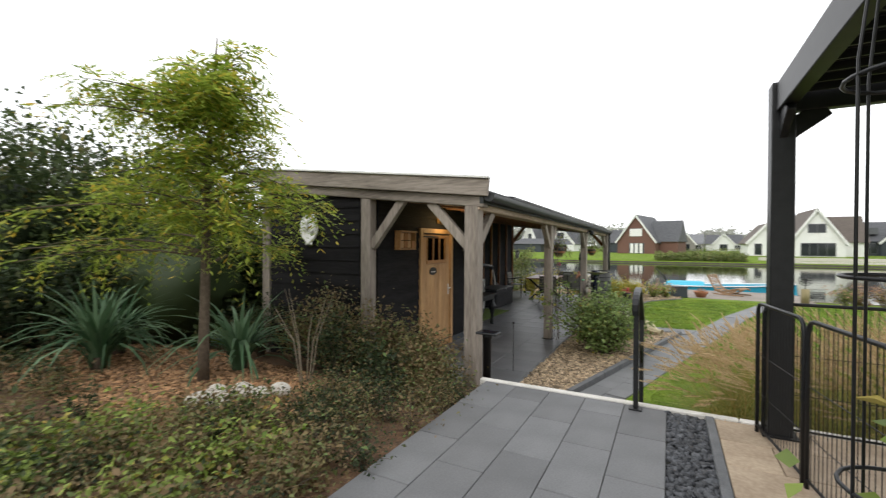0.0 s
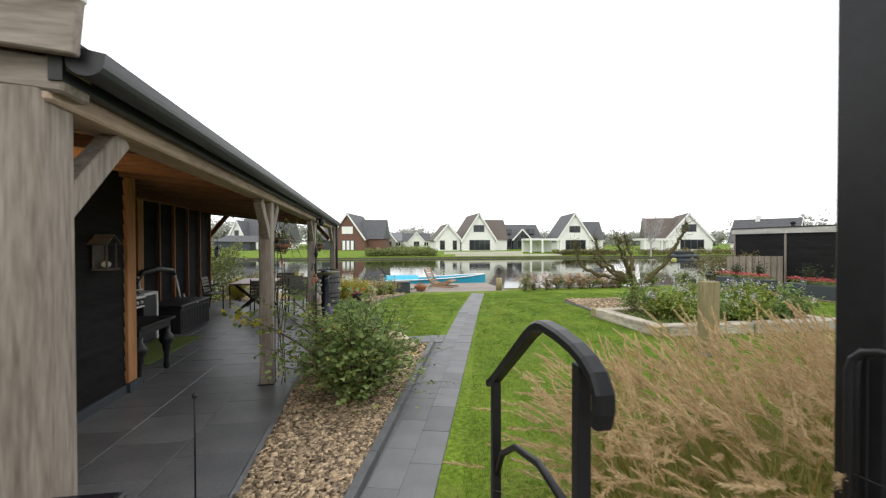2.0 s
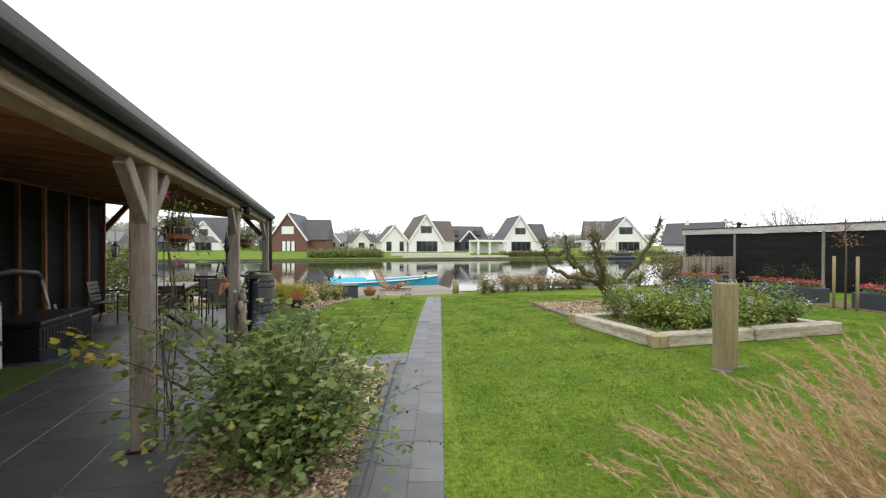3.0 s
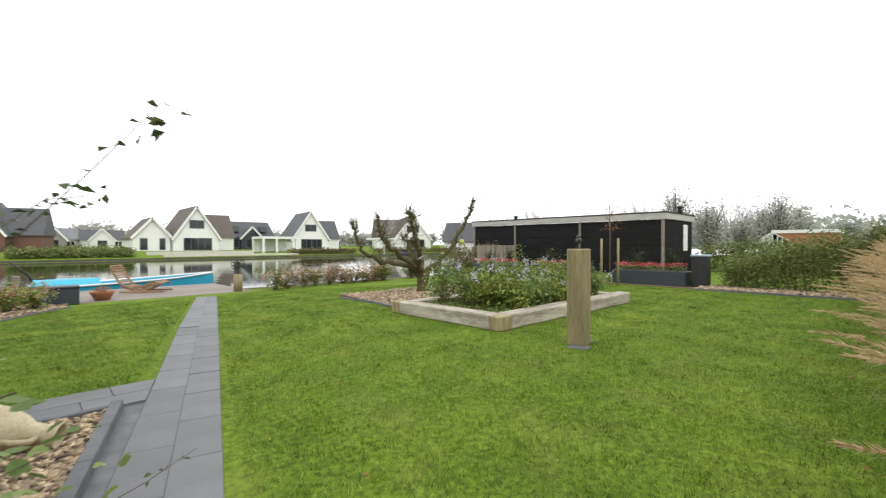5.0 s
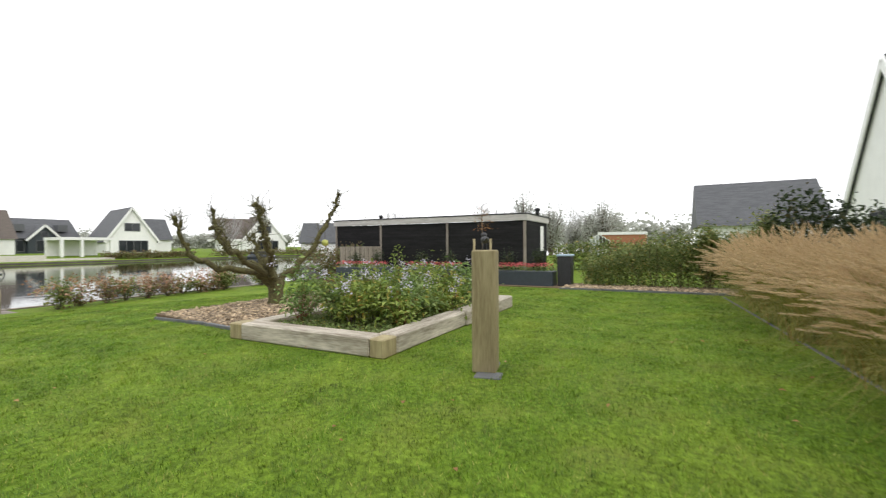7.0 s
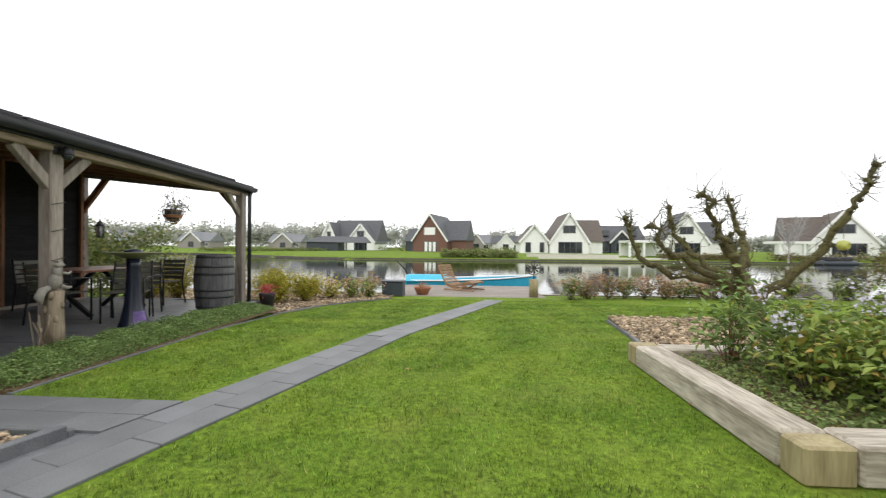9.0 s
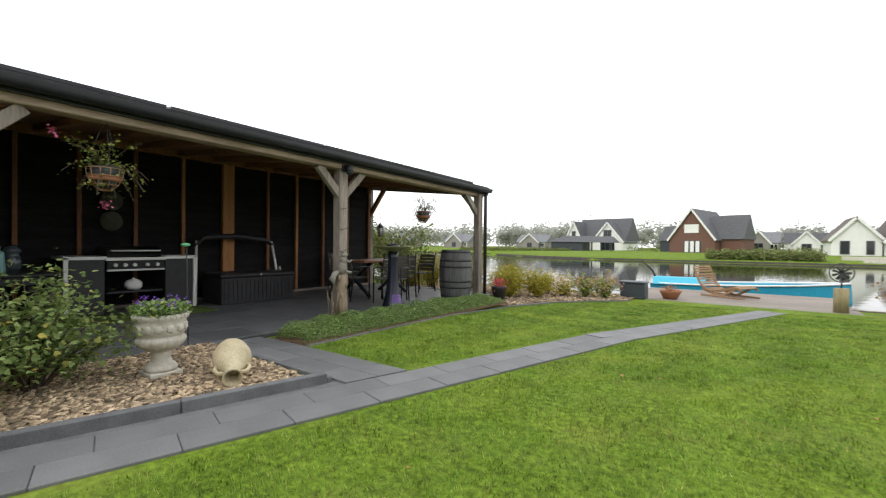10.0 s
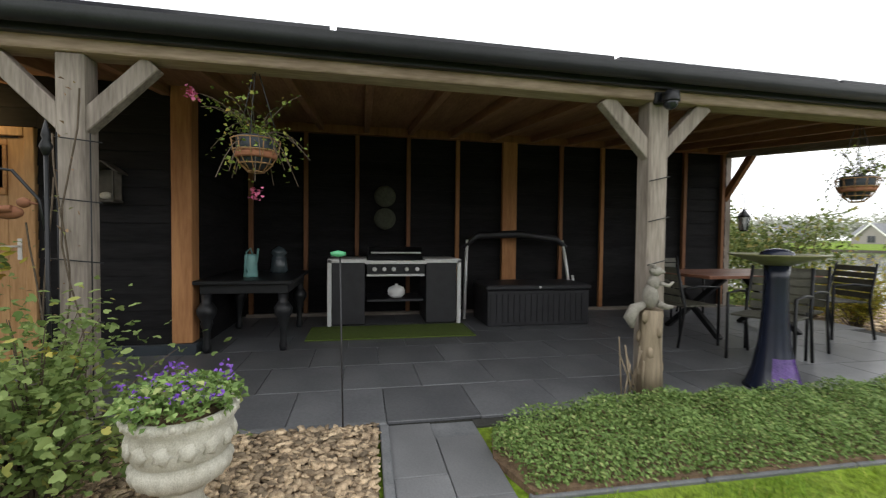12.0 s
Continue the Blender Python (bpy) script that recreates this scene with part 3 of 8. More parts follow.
tagged(chips("bark_chips", np.column_stack([p, land(p[:, 0], p[:, 1]) + 0.03 + rng.uniform(0, 0.02, len(p))]), 0.06, bark, tall=0.22), "loose bark chips beside the canal", "mulch", kind="stuff")
EASTBED = [(11.9, 5.4), (11.9, 9.4), (12.1, 9.4), (12.1, 18), (13.6, 18), (13.6, 5.4)]
bm = M()
slab(bm, EASTBED, -0.2, 0.02)
tagged(part("bark_bed", bm, soil), "border of bark chips along the hedge", "flower bed", kind="structure")
p = scatter([(11.9, 5.4), (11.9, 9.4), (13.0, 9.4), (13.0, 5.4)], 2600)
tagged(chips("bark_chips", np.column_stack([p, 0.03 + rng.uniform(0, 0.03, len(p))]), 0.08, bark, tall=0.22), "loose reddish bark chips", "mulch", kind="stuff")


def kerb_run(pts, label, width=0.06, z0=-0.05, z1=0.085, length=1.0):
    """A run of concrete kerb pieces along a line, each a piece of its own."""
    run = thing("kerb", label, "kerb", (pts[0][0], pts[0][1], 0), kind="structure")
    for a, b in zip(pts, pts[1:]):
        a, b = Vector(a), Vector(b)
        n = max(1, round((b - a).length / length))
        for i in range(n):
            p, q = a.lerp(b, i / n), a.lerp(b, (i + 1) / n)
            d = (q - p).normalized() * 0.003
            h = float(land(p.x, p.y))
            h2 = float(land(q.x, q.y))
            bm = M()
            beam(bm, (p.x + d.x - pts[0][0], p.y + d.y - pts[0][1], h + (z0 + z1) / 2), (q.x - d.x - pts[0][0], q.y - d.y - pts[0][1], h2 + (z0 + z1) / 2), width, z1 - z0, 0.006)
            part("kerb_stone", bm, kerb_grey, run)
    return run


kerb_run([(-1.83, 5.03), (-1.83, 9.86)], "grey concrete kerb along the patio", 0.05, z1=0.05)
kerb_run([(strip_x(5.06) - 0.035, 5.06), (0.09, 9.80)], "grey concrete kerb along the garden path", 0.07)
kerb_run([(0.125, 9.815), (-1.80, 9.84)], "grey concrete kerb at the end of the bark bed", 0.05, z1=0.05)
kerb_run([(-1.86, 5.05), (strip_x(5.05) - 0.07, 5.05)], "grey concrete kerb at the foot of the step", 0.06, z1=0.06)
kerb_run([(-1.03, 10.45), (-1.0, 14.95)], "grey concrete kerb between ground cover and lawn", 0.04, z1=0.018)
kerb_run([(-1.0, 14.95), (-0.75, 16.6), (-0.2, 17.9), (0.35, 19.0)], "low grey kerb round the waterside bed", 0.05, z1=0.03)
kerb_run([(4.48, 12.0), (4.50, 12.30), (4.84, 14.82), (9.4, 14.82)], "dark grey kerb round the tree bed", 0.06, z1=0.05)
kerb_run([(0.6, 5.36), (4.0, 5.45), (11.6, 5.88)], "low grey kerb between tall grass and lawn", 0.05, z1=0.006)
kerb_run([(11.88, 5.4), (11.88, 9.45)], "dark grey kerb along the hedge border", 0.06, z1=0.05)

PATIO = [(-6.0, 4.45), (-1.86, 4.45), (-1.86, 10.4), (-1.76, 10.4), (-1.76, 14.7), (-1.9, 16.2), (-6.0, 16.2)]
bm = M()
slab(bm, PATIO, -0.05, 0.012)
floor = part("floor", bm, joint_dark)
tagged(floor, "patio of dark grey slabs under the veranda", "floor", kind="structure")
bm = M()
edges = [5.03, 7.5, 9.0, 10.3, 11.5, 12.8, 14.7, 17.0, 19.0]
for y0, y1 in zip(edges, edges[1:]):
    bm.faces.new([bm.verts.new((x, y, float(land(x, y)) + 0.006)) for x, y in ((strip_x(y0), y0), (strip_x(y0) + PATH_W, y0), (strip_x(y1) + PATH_W, y1), (strip_x(y1), y1))])
slab(bm, [(-1.85, 9.86), (0.14, 9.84), (0.30, 10.40), (-1.85, 10.40)], -0.05, 0.0065)
slab(bm, [(strip_x(5.1) - 0.05, 5.1), (strip_x(5.1) + 0.01, 5.1), (strip_x(9.85) + 0.01, 9.85), (0.08, 9.85)], -0.05, 0.0075)
slab(bm, [(0.05, 9.84), (strip_x(9.84) + 0.01, 9.84), (strip_x(10.4) + 0.01, 10.40), (0.05, 10.40)], -0.05, 0.0085)
pavement = part("pavement", bm, kerb_grey)
tagged(pavement, "garden path of grey slabs across the lawn", "path", kind="structure")

# ---- timber veranda with an enclosed shed ----
SLOPE = 0.104


def roof_z(x):
    return 2.42 + (-1.95 - x) * SLOPE


veranda = thing("veranda", "long timber veranda with a black boarded shed and grey oak posts", "veranda", (-2.15, 4.48, 0))
VX, VY = -2.15, 4.48


def vpart(name, bm, material, label=""):
    if name in ("front_beam", "gutter", "roof", "solar_panel", "fascia", "roof_trim", "gable_beam"):
        for v in bm.verts:
            v.co.z -= 0.025 + 0.0065 * (v.co.y - 4.4)
    bmesh.ops.translate(bm, vec=(-VX, -VY, 0), verts=bm.verts)
    return part(name, bm, material, veranda, label)


POSTS = [(-2.18, 4.48, 2.30, 0.175), (-2.17, 8.04, 2.22, 0.15), (-2.17, 11.87, 2.22, 0.155), (-2.09, 15.66, 2.22, 0.15), (-3.75, 4.48, 2.50, 0.155), (-5.72, 4.50, 2.66, 0.16), (-5.64, 15.83, 2.6, 0.17)]
for x, y, h, w in POSTS:
    bm = M()
    box(bm, (x - w / 2, y - w / 2, 0.03), (x + w / 2, y + w / 2, h), 0.012)
    vpart("post", bm, grey_z, "weathered grey oak post")
    if x > -3:
        bm = M()
        box(bm, (x - w / 2 - 0.02, y - w / 2 - 0.02, 0.0), (x + w / 2 + 0.02, y + w / 2 + 0.02, 0.045), 0.005)
        vpart("post_base", bm, metal_black)
bm = M()
box(bm, (-2.25, 4.40, 2.205), (-2.07, 15.86, 2.36), 0.01)
for v in bm.verts:
    if v.co.z < 2.3:
        v.co.z += 0.06
vpart("front_beam", bm, front_y, "weathered grey front beam")
bm = M()
beam(bm, (-2.02, 4.47, roof_z(-2.02) - 0.07), (-5.85, 4.47, roof_z(-5.85) - 0.07), 0.16, 0.13, 0.01)
vpart("gable_beam", bm, grey_x)
bm = M()
beam(bm, (-1.94, 4.345, roof_z(-1.94) + 0.09), (-5.98, 4.345, roof_z(-5.98) + 0.09), 0.045, 0.20, 0.006)
vpart("fascia", bm, grey_x, "weathered grey fascia board")
bm = M()
beam(bm, (-1.93, 4.335, roof_z(-1.93) + 0.205), (-5.99, 4.335, roof_z(-5.99) + 0.205), 0.09, 0.028, 0.004)
vpart("roof_trim", bm, white_trim, "pale metal roof trim")
bm = M()
beam(bm, (-2.02, 15.80, roof_z(-2.02) - 0.07), (-5.6, 15.80, roof_z(-5.6) - 0.07), 0.14, 0.13, 0.01)
vpart("gable_beam", bm, grey_x)


def brace(p, q, material=grey_z):
    bm = M()
    beam(bm, p, q, 0.085, 0.11, 0.006)
    vpart("brace", bm, material, "diagonal grey brace")


for y, h in ((8.04, 2.20), (11.87, 2.20)):
    brace((-2.16, y + 0.03, 1.80), (-2.16, y + 0.42, h))
    brace((-2.16, y - 0.03, 1.80), (-2.16, y - 0.42, h))
brace((-2.16, 4.52, 1.82), (-2.16, 4.98, 2.24))
brace((-2.10, 15.62, 1.78), (-2.14, 15.18, 2.24))
brace((-2.24, 4.48, 1.80), (-2.78, 4.48, 2.37))
brace((-3.68, 4.48, 1.80), (-3.18, 4.48, 2.42))
brace((-5.60, 15.80, 1.85), (-5.05, 15.80, 2.55), stud_dark)
brace((-2.2, 15.80, 1.85), (-2.7, 15.80, 2.42), stud_dark)
# gutter with a half-round trough, and its downpipe
bm = M()
prof = [(-1.945 + 0.065 * math.cos(a), 2.41 + 0.055 * math.sin(a)) for a in np.linspace(-math.pi, 0, 9)]
prof = [(prof[0][0], 2.465)] + prof + [(prof[-1][0] + 0.004, 2.44)]
rows = [[bm.verts.new((x, y, z)) for x, z in prof] for y in (4.38, 15.93)]
for i in range(len(prof) - 1):
    bm.faces.new((rows[0][i], rows[0][i + 1], rows[1][i + 1], rows[1][i])).smooth = True
for r in rows:
    bm.faces.new(r)
box(bm, (-2.065, 4.38, 2.335), (-2.018, 15.93, 2.465))
vpart("gutter", bm, gutter_mat, "dark zinc gutter")
bm = M()
tube(bm, [(-1.96, 15.86, 2.37), (-1.98, 15.86, 2.28), (-1.985, 15.80, 2.18), (-1.985, 15.80, 0.03)], 0.038, 12)
vpart("downpipe", bm, gutter_mat, "black downpipe")
bm = M()
a, b = (-1.99, roof_z(-1.99) + 0.052), (-6.0, roof_z(-6.0) + 0.052)
q = [(a[0], 4.34, a[1]), (b[0], 4.34, b[1]), (b[0], 15.95, b[1]), (a[0], 15.95, a[1])]
lo = [bm.verts.new((x, y, z - 0.016)) for x, y, z in q]
hi = [bm.verts.new((x, y, z + 0.016)) for x, y, z in q]
bm.faces.new(hi), bm.faces.new(lo[::-1])
for i in range(4):
    bm.faces.new((lo[i], lo[(i + 1) % 4], hi[(i + 1) % 4], hi[i]))
vpart("roof", bm, roof_black, "black roofing membrane")
for i in range(5):
    y0 = 5.6 + i * 1.97
    bm = M()
    z = roof_z(-2.1) + 0.095
    box(bm, (-1.65, y0, -0.018), (0, y0 + 1.93, 0.018), 0.003, Matrix.Translation((-2.06, 0, z)) @ pose(0, 0, 0, 0, math.degrees(math.atan(SLOPE)), 0))
    vpart("solar_panel", bm, panel_glass, "flat black solar panel")
# rafters and boarded underside
ceiling_bm = M()
y = 4.8
while y < 15.7:
    beam(ceiling_bm, (-2.06, y, roof_z(-2.06) - 0.02), (-5.55, y, roof_z(-5.55) - 0.02), 0.07, 0.14, 0.004)
    y += 0.62
lo = [(-2.0, 4.40), (-5.95, 4.40), (-5.95, 15.9), (-2.0, 15.9)]
v = [ceiling_bm.verts.new((x, y, roof_z(x) + 0.033)) for x, y in lo]
ceiling_bm.faces.new(v)
for i in range(26):
    x = -2.1 - i * 0.14
    box(ceiling_bm, (x - 0.134, 4.42, roof_z(x) + 0.012), (x, 15.88, roof_z(x) + 0.03))
for v in ceiling_bm.verts:
    v.co.z -= 0.025 + 0.0065 * (v.co.y - 4.4)
ceiling = part("ceiling", ceiling_bm, brown_x)
tagged(ceiling, "red-brown boarded ceiling with exposed rafters", "ceiling", kind="structure")


def boarded(name, label, axis, at, lo, hi, top, material, step=0.165, z0=0.12, face=1):
    """A wall of horizontal overlapping boards, each a piece; top(u) is its height, axis the way that it runs."""
    wall = thing(name, label, "wall", (at, lo, 0) if axis == "y" else (lo, at, 0), kind="structure")
    z, k = z0, 0
    while True:
        h = min(z + step + 0.025, max(top(lo), top(hi)))
        ta, tb = min(h, top(lo)), min(h, top(hi))
        if z > max(top(lo), top(hi)) - 0.03:
            break
        bm = M()
        u0, u1 = 0.0, hi - lo
        d = 0.028 * face
        pts = []
        for (u, t) in ((u0, ta), (u1, tb)):
            zz = min(z, t - 0.005)
            pts.append([(0.0, u, zz), (d, u, zz), (d * 0.35, u, t), (0.0, u, t)])
        vs = [[bm.verts.new(c if axis == "y" else (c[1], c[0], c[2])) for c in r] for r in pts]
        for i in range(4):
            bm.faces.new((vs[0][i], vs[0][(i + 1) % 4], vs[1][(i + 1) % 4], vs[1][i]))
        bm.faces.new(vs[0]), bm.faces.new(vs[1][::-1])
        bmesh.ops.recalc_face_normals(bm, faces=bm.faces)
        part("board", bm, material, wall)
        z += step
    bm = M()
    if axis == "y":
        v = [(-0.10 * face, 0, 0.0), (-0.10 * face, hi - lo, 0.0), (-0.10 * face, hi - lo, top(hi)), (-0.10 * face, 0, top(lo))]
        w = [(0.0, y, z) for _, y, z in v]
    else:
        v = [(0, -0.10 * face, 0.0), (hi - lo, -0.10 * face, 0.0), (hi - lo, -0.10 * face, top(hi)), (0, -0.10 * face, top(lo))]
        w = [(x, 0.0, z) for x, _, z in v]
    a, b = [bm.verts.new(c) for c in v], [bm.verts.new(c) for c in w]
    bm.faces.new(a), bm.faces.new(b[::-1])
    for i in range(4):
        bm.faces.new((a[i], a[(i + 1) % 4], b[(i + 1) % 4], b[i]))
    bmesh.ops.recalc_face_normals(bm, faces=bm.faces)
    part("backing", bm, material, wall)
    return wall


boarded("wall_south", "black overlapping boards on the shed gable", "x", 4.46, -5.62, -3.87, lambda x: roof_z(x) - 0.14, black_x, 0.185, face=-1)
wall_door_a = boarded("wall_door_side", "black boarded shed wall beside the door", "y", -3.70, 4.60, 5.70, lambda y: roof_z(-3.7), black_y)
wall_door_b = boarded("wall_door_side", "black boarded shed wall beside the door", "y", -3.70, 6.86, 8.04, lambda y: roof_z(-3.7), black_y)
boarded("wall_door_side", "black boarded shed wall above the door", "y", -3.70, 5.70, 6.86, lambda y: roof_z(-3.7), black_y, z0=2.11)
boarded("wall_partition", "black boarded end wall of the shed", "x", 8.10, -5.45, -3.82, lambda x: roof_z(x), black_x, face=1)
boarded("wall_back", "black boarded back wall of the veranda", "y", -5.55, 7.98, 15.78, lambda y: roof_z(-5.55) + 0.05, black_y, 0.2, z0=0.05)
bm = M()
box(bm, (-3.72, 4.6, 0.0), (-3.64, 5.70, 0.13), 0.005)
box(bm, (-3.72, 6.86, 0.0), (-3.64, 7.92, 0.13), 0.005)
box(bm, (-3.86, 7.92, 0.0), (-3.61, 8.17, 0.14), 0.005)
tagged(part("baseboard", bm, planter_mat), "dark concrete plinth under the shed wall", "plinth", kind="structure")
bm = M()
box(bm, (-3.82, 7.95, 0.14), (-3.64, 8.13, roof_z(-3.7)), 0.008)
vpart("corner_post", bm, stud_z, "orange-brown larch corner post")
for i, y in enumerate((8.21, 8.93, 9.63, 10.36, 11.09, 11.89, 12.74, 13.44, 14.17, 14.93, 15.66)):
    bm = M()
    w = 0.11 if i == 5 else 0.028
    box(bm, (-5.51, y - w, 0.08), (-5.42 if i == 5 else -5.45, y + w, 2.60), 0.003)
    vpart("stud", bm, stud_z if i in (4, 5, 7) else stud_dark, "bare larch stud")
bm = M()
box(bm, (-5.51, 8.15, 0.03), (-5.44, 15.7, 0.08), 0.003)
vpart("sole_plate", bm, grey_y)
bm = M()
box(bm, (-5.51, 8.15, 2.60), (-5.42, 15.7, 2.72), 0.004)
vpart("top_plate", bm, stud_dark)


# ---- door of the shed ----
door = thing("door_1", "closed pine plank door with a small three-pane window", "door", (-3.70, 5.70, 0), kind="structure")
bm = M()
box(bm, (-0.06, 0.005, 0.02), (0.055, 0.085, 2.10), 0.006)
box(bm, (-0.06, 1.075, 0.02), (0.055, 1.155, 2.10), 0.006)
box(bm, (-0.06, 0.086, 2.02), (0.055, 1.074, 2.10), 0.006)
part("door_frame", bm, pine_z, door)
for i in range(7):
    bm = M()
    y0 = 0.09 + i * 0.1403
    top = 2.015 if i in (0, 6) else 1.50
    box(bm, (-0.03, y0, 0.03), (0.022, y0 + 0.137, top), 0.004)
    part("door_plank", bm, pine_z, door)
bm = M()
box(bm, (-0.028, 0.231, 1.94), (0.02, 0.93, 2.015), 0.004)
box(bm, (-0.028, 0.231, 1.502), (0.04, 0.93, 1.565), 0.006)
box(bm, (-0.028, 0.231, 1.567), (0.03, 0.265, 1.938), 0.004)
box(bm, (-0.028, 0.895, 1.567), (0.03, 0.93, 1.938), 0.004)
for y in (0.46, 0.68):
    box(bm, (-0.028, y, 1.567), (0.028, y + 0.03, 1.938), 0.004)
window_frame = part("window_frame", bm, pine_x, door)
for y in (0.266, 0.491, 0.711):
    bm = M()
    box(bm, (-0.008, y, 1.568), (0.0, y + (0.193 if y < 0.3 else 0.188), 1.937))
    part("pane", bm, pane_dark, window_frame)
bm = M()
box(bm, (0.023, 0.16, 2.005), (0.035, 1.02, 2.018), 0.002)
box(bm, (0.023, 0.13, 1.955), (0.04, 0.62, 1.975), 0.002)
part("hinge_strap", bm, metal_black, door)
bm = M()
box(bm, (0.023, 1.0, 0.93), (0.032, 1.035, 1.12), 0.003)
tube(bm, [(0.03, 1.018, 1.05), (0.075, 1.018, 1.05), (0.08, 0.99, 1.05), (0.08, 0.90, 1.045)], 0.009, 8)
part("door_handle", bm, steel, door, "brushed steel lever handle")
bm = M()
lathe(bm, [(0.12, 0), (0.12, 0.012)], 20, Matrix.Translation((0.022, 0.45, 1.38)) @ pose(0, 0, 0, 0, 90, 0) @ Matrix.Diagonal((0.55, 1.0, 1, 1)))
box(bm, (0.023, 0.33, 1.34), (0.036, 0.57, 1.40), 0.004)
name_plate = part("name_plate", bm, metal_black, door, "dark oval name plate")
bm = M()
box(bm, (0.0365, 0.38, 1.362), (0.038, 0.52, 1.376))
part("lettering_bar", bm, white_trim, name_plate)
bm = M()
box(bm, (0.023, 0.55, 0.13), (0.034, 1.05, 0.15), 0.002)
part("kick_bar", bm, metal_black, door)

wall_lamp = thing("wall_lamp", "brass wall lantern, lit, beside the pine door", "lamp", (-3.66, 6.33, 2.30))
bm = M()
box(bm, (-0.01, -0.05, -0.10), (0.0, 0.05, 0.12), 0.004)
tube(bm, [(0.0, 0, 0.08), (0.06, 0, 0.13), (0.10, 0, 0.10)], 0.008, 6)
lathe(bm, [(0.075, 0.06), (0.06, 0.075), (0.02, 0.11)], 6, Matrix.Translation((0.10, 0, 0)))
for a in range(6):
    c, s = math.cos(a * 1.0472) * 0.066, math.sin(a * 1.0472) * 0.066
    tube(bm, [(0.10 + c, s, -0.10), (0.10 + c * 1.05, s * 1.05, 0.06)], 0.005, 4)
lathe(bm, [(0.07, -0.115), (0.07, -0.10)], 6, Matrix.Translation((0.10, 0, 0)))
part("lantern_frame", bm, surface("aged_brass", (0.16, 0.09, 0.025), (0.32, 0.20, 0.06), 10, 0.4, 0.1, metal=0.7), wall_lamp)
bm = M()
lathe(bm, [(0.02, -0.095), (0.034, -0.05), (0.03, 0.02), (0.012, 0.055)], 10, Matrix.Translation((0.10, 0, 0)))
part("bulb", bm, glowing("warm_bulb", (1.0, 0.66, 0.22), 14), wall_lamp)
lamp_data = bpy.data.lights.new("lantern_light", "POINT")
lamp_data.energy, lamp_data.color, lamp_data.shadow_soft_size = 5, (1, 0.72, 0.35), 0.05
lamp_light = new("lantern_light", lamp_data)
lamp_light.location = (-3.46, 6.33, 2.18)

nest = thing("insect_house", "flat wooden insect house on the black wall", "insect house", (-3.67, 4.99, 1.75))
bm = M()
box(bm, (0, 0, 0), (0.10, 0.44, 0.02), 0.003)
box(bm, (0, 0, 0.26), (0.12, 0.44, 0.285), 0.003)
box(bm, (0, 0, 0.021), (0.10, 0.02, 0.259), 0.003)
box(bm, (0, 0.42, 0.021), (0.10, 0.44, 0.259), 0.003)
part("case", bm, pine_x, nest)
for i in range(7):
    bm = M()
    box(bm, (0.01, 0.03 + (i % 4) * 0.098, 0.03 + (i // 4) * 0.115), (0.085 + 0.01 * (i % 2), 0.12 + (i % 4) * 0.098, 0.135 + (i // 4) * 0.115), 0.004)
    part("block", bm, stud_z if i % 2 else pine_z, nest)

plaque = thing("wall_ornament", "white cast oval wall ornament on black boards", "ornament", (-4.77, 4.41, 2.07))
bm = M()
m = pose(0, 0, 0, 90, 0, 0) @ Matrix.Diagonal((0.78, 1.0, 1, 1))
lathe(bm, [(0.21, 0.0), (0.225, 0.02), (0.205, 0.04), (0.18, 0.025), (0.02, 0.02)], 28, m)
ball(bm, (0.0, -0.035, 0.08), 0.075, (1.2, 0.4, 0.8))
ball(bm, (-0.06, -0.035, 0.0), 0.055, (1, 0.4, 1.2))
ball(bm, (0.07, -0.035, -0.02), 0.055, (1, 0.4, 1.3))
ball(bm, (0.0, -0.02, -0.21), 0.055, (1.2, 0.4, 0.8))
ball(bm, (0.035, -0.02, -0.235), 0.03, (1.2, 0.4, 0.8))
ball(bm, (-0.035, -0.02, -0.235), 0.03, (1.2, 0.4, 0.8))
part("relief", bm, white_paint, plaque)

feeder = thing("bird_feeder", "small wooden bird feeder hung on the shed wall", "bird feeder", (-3.66, 7.45, 1.45))
bm = M()
box(bm, (0, -0.10, 0), (0.16, 0.10, 0.02), 0.003)
box(bm, (0, -0.09, 0.021), (0.015, 0.09, 0.30), 0.003)
beam(bm, (0.07, -0.13, 0.26), (0.07, 0.0, 0.36), 0.18, 0.015, 0.002)
beam(bm, (0.07, 0.13, 0.26), (0.07, 0.0, 0.36), 0.18, 0.015, 0.002)
box(bm, (0.12, -0.085, 0.021), (0.135, -0.07, 0.28))
box(bm, (0.12, 0.07, 0.021), (0.135, 0.085, 0.28))
part("case", bm, wet_pile, feeder)
bm = M()
ball(bm, (0.08, 0.0, 0.06), 0.04, (1, 1.3, 0.9))
part("suet_ball", bm, stone_white, feeder)

# ---- black louvred pergola over the terrace ----
pergola = thing("pergola", "black aluminium pergola with a louvred roof", "pergola", (0.60, 3.68, 0.46))
PX, PY, PZ = 0.60, 3.68, 0.46
for x, y in ((0.60, 3.68), (9.45, 3.70), (0.60, -1.6), (9.45, -1.6)):
    bm = M()
    box(bm, (x - 0.07 - PX, y - 0.07 - PY, 0.0), (x + 0.07 - PX, y + 0.07 - PY, 2.54), 0.006)
    post = part("post", bm, metal_black, pergola)
    bm = M()
    box(bm, (x - 0.11 - PX, y - 0.11 - PY, 0.0), (x + 0.11 - PX, y + 0.11 - PY, 0.012), 0.003)
    part("foot_plate", bm, metal_black, post)
bm = M()
box(bm, (0.071, -0.035, 2.33), (8.72, 0.045, 2.53), 0.005)
part("front_rail", bm, metal_black, pergola)
bm = M()
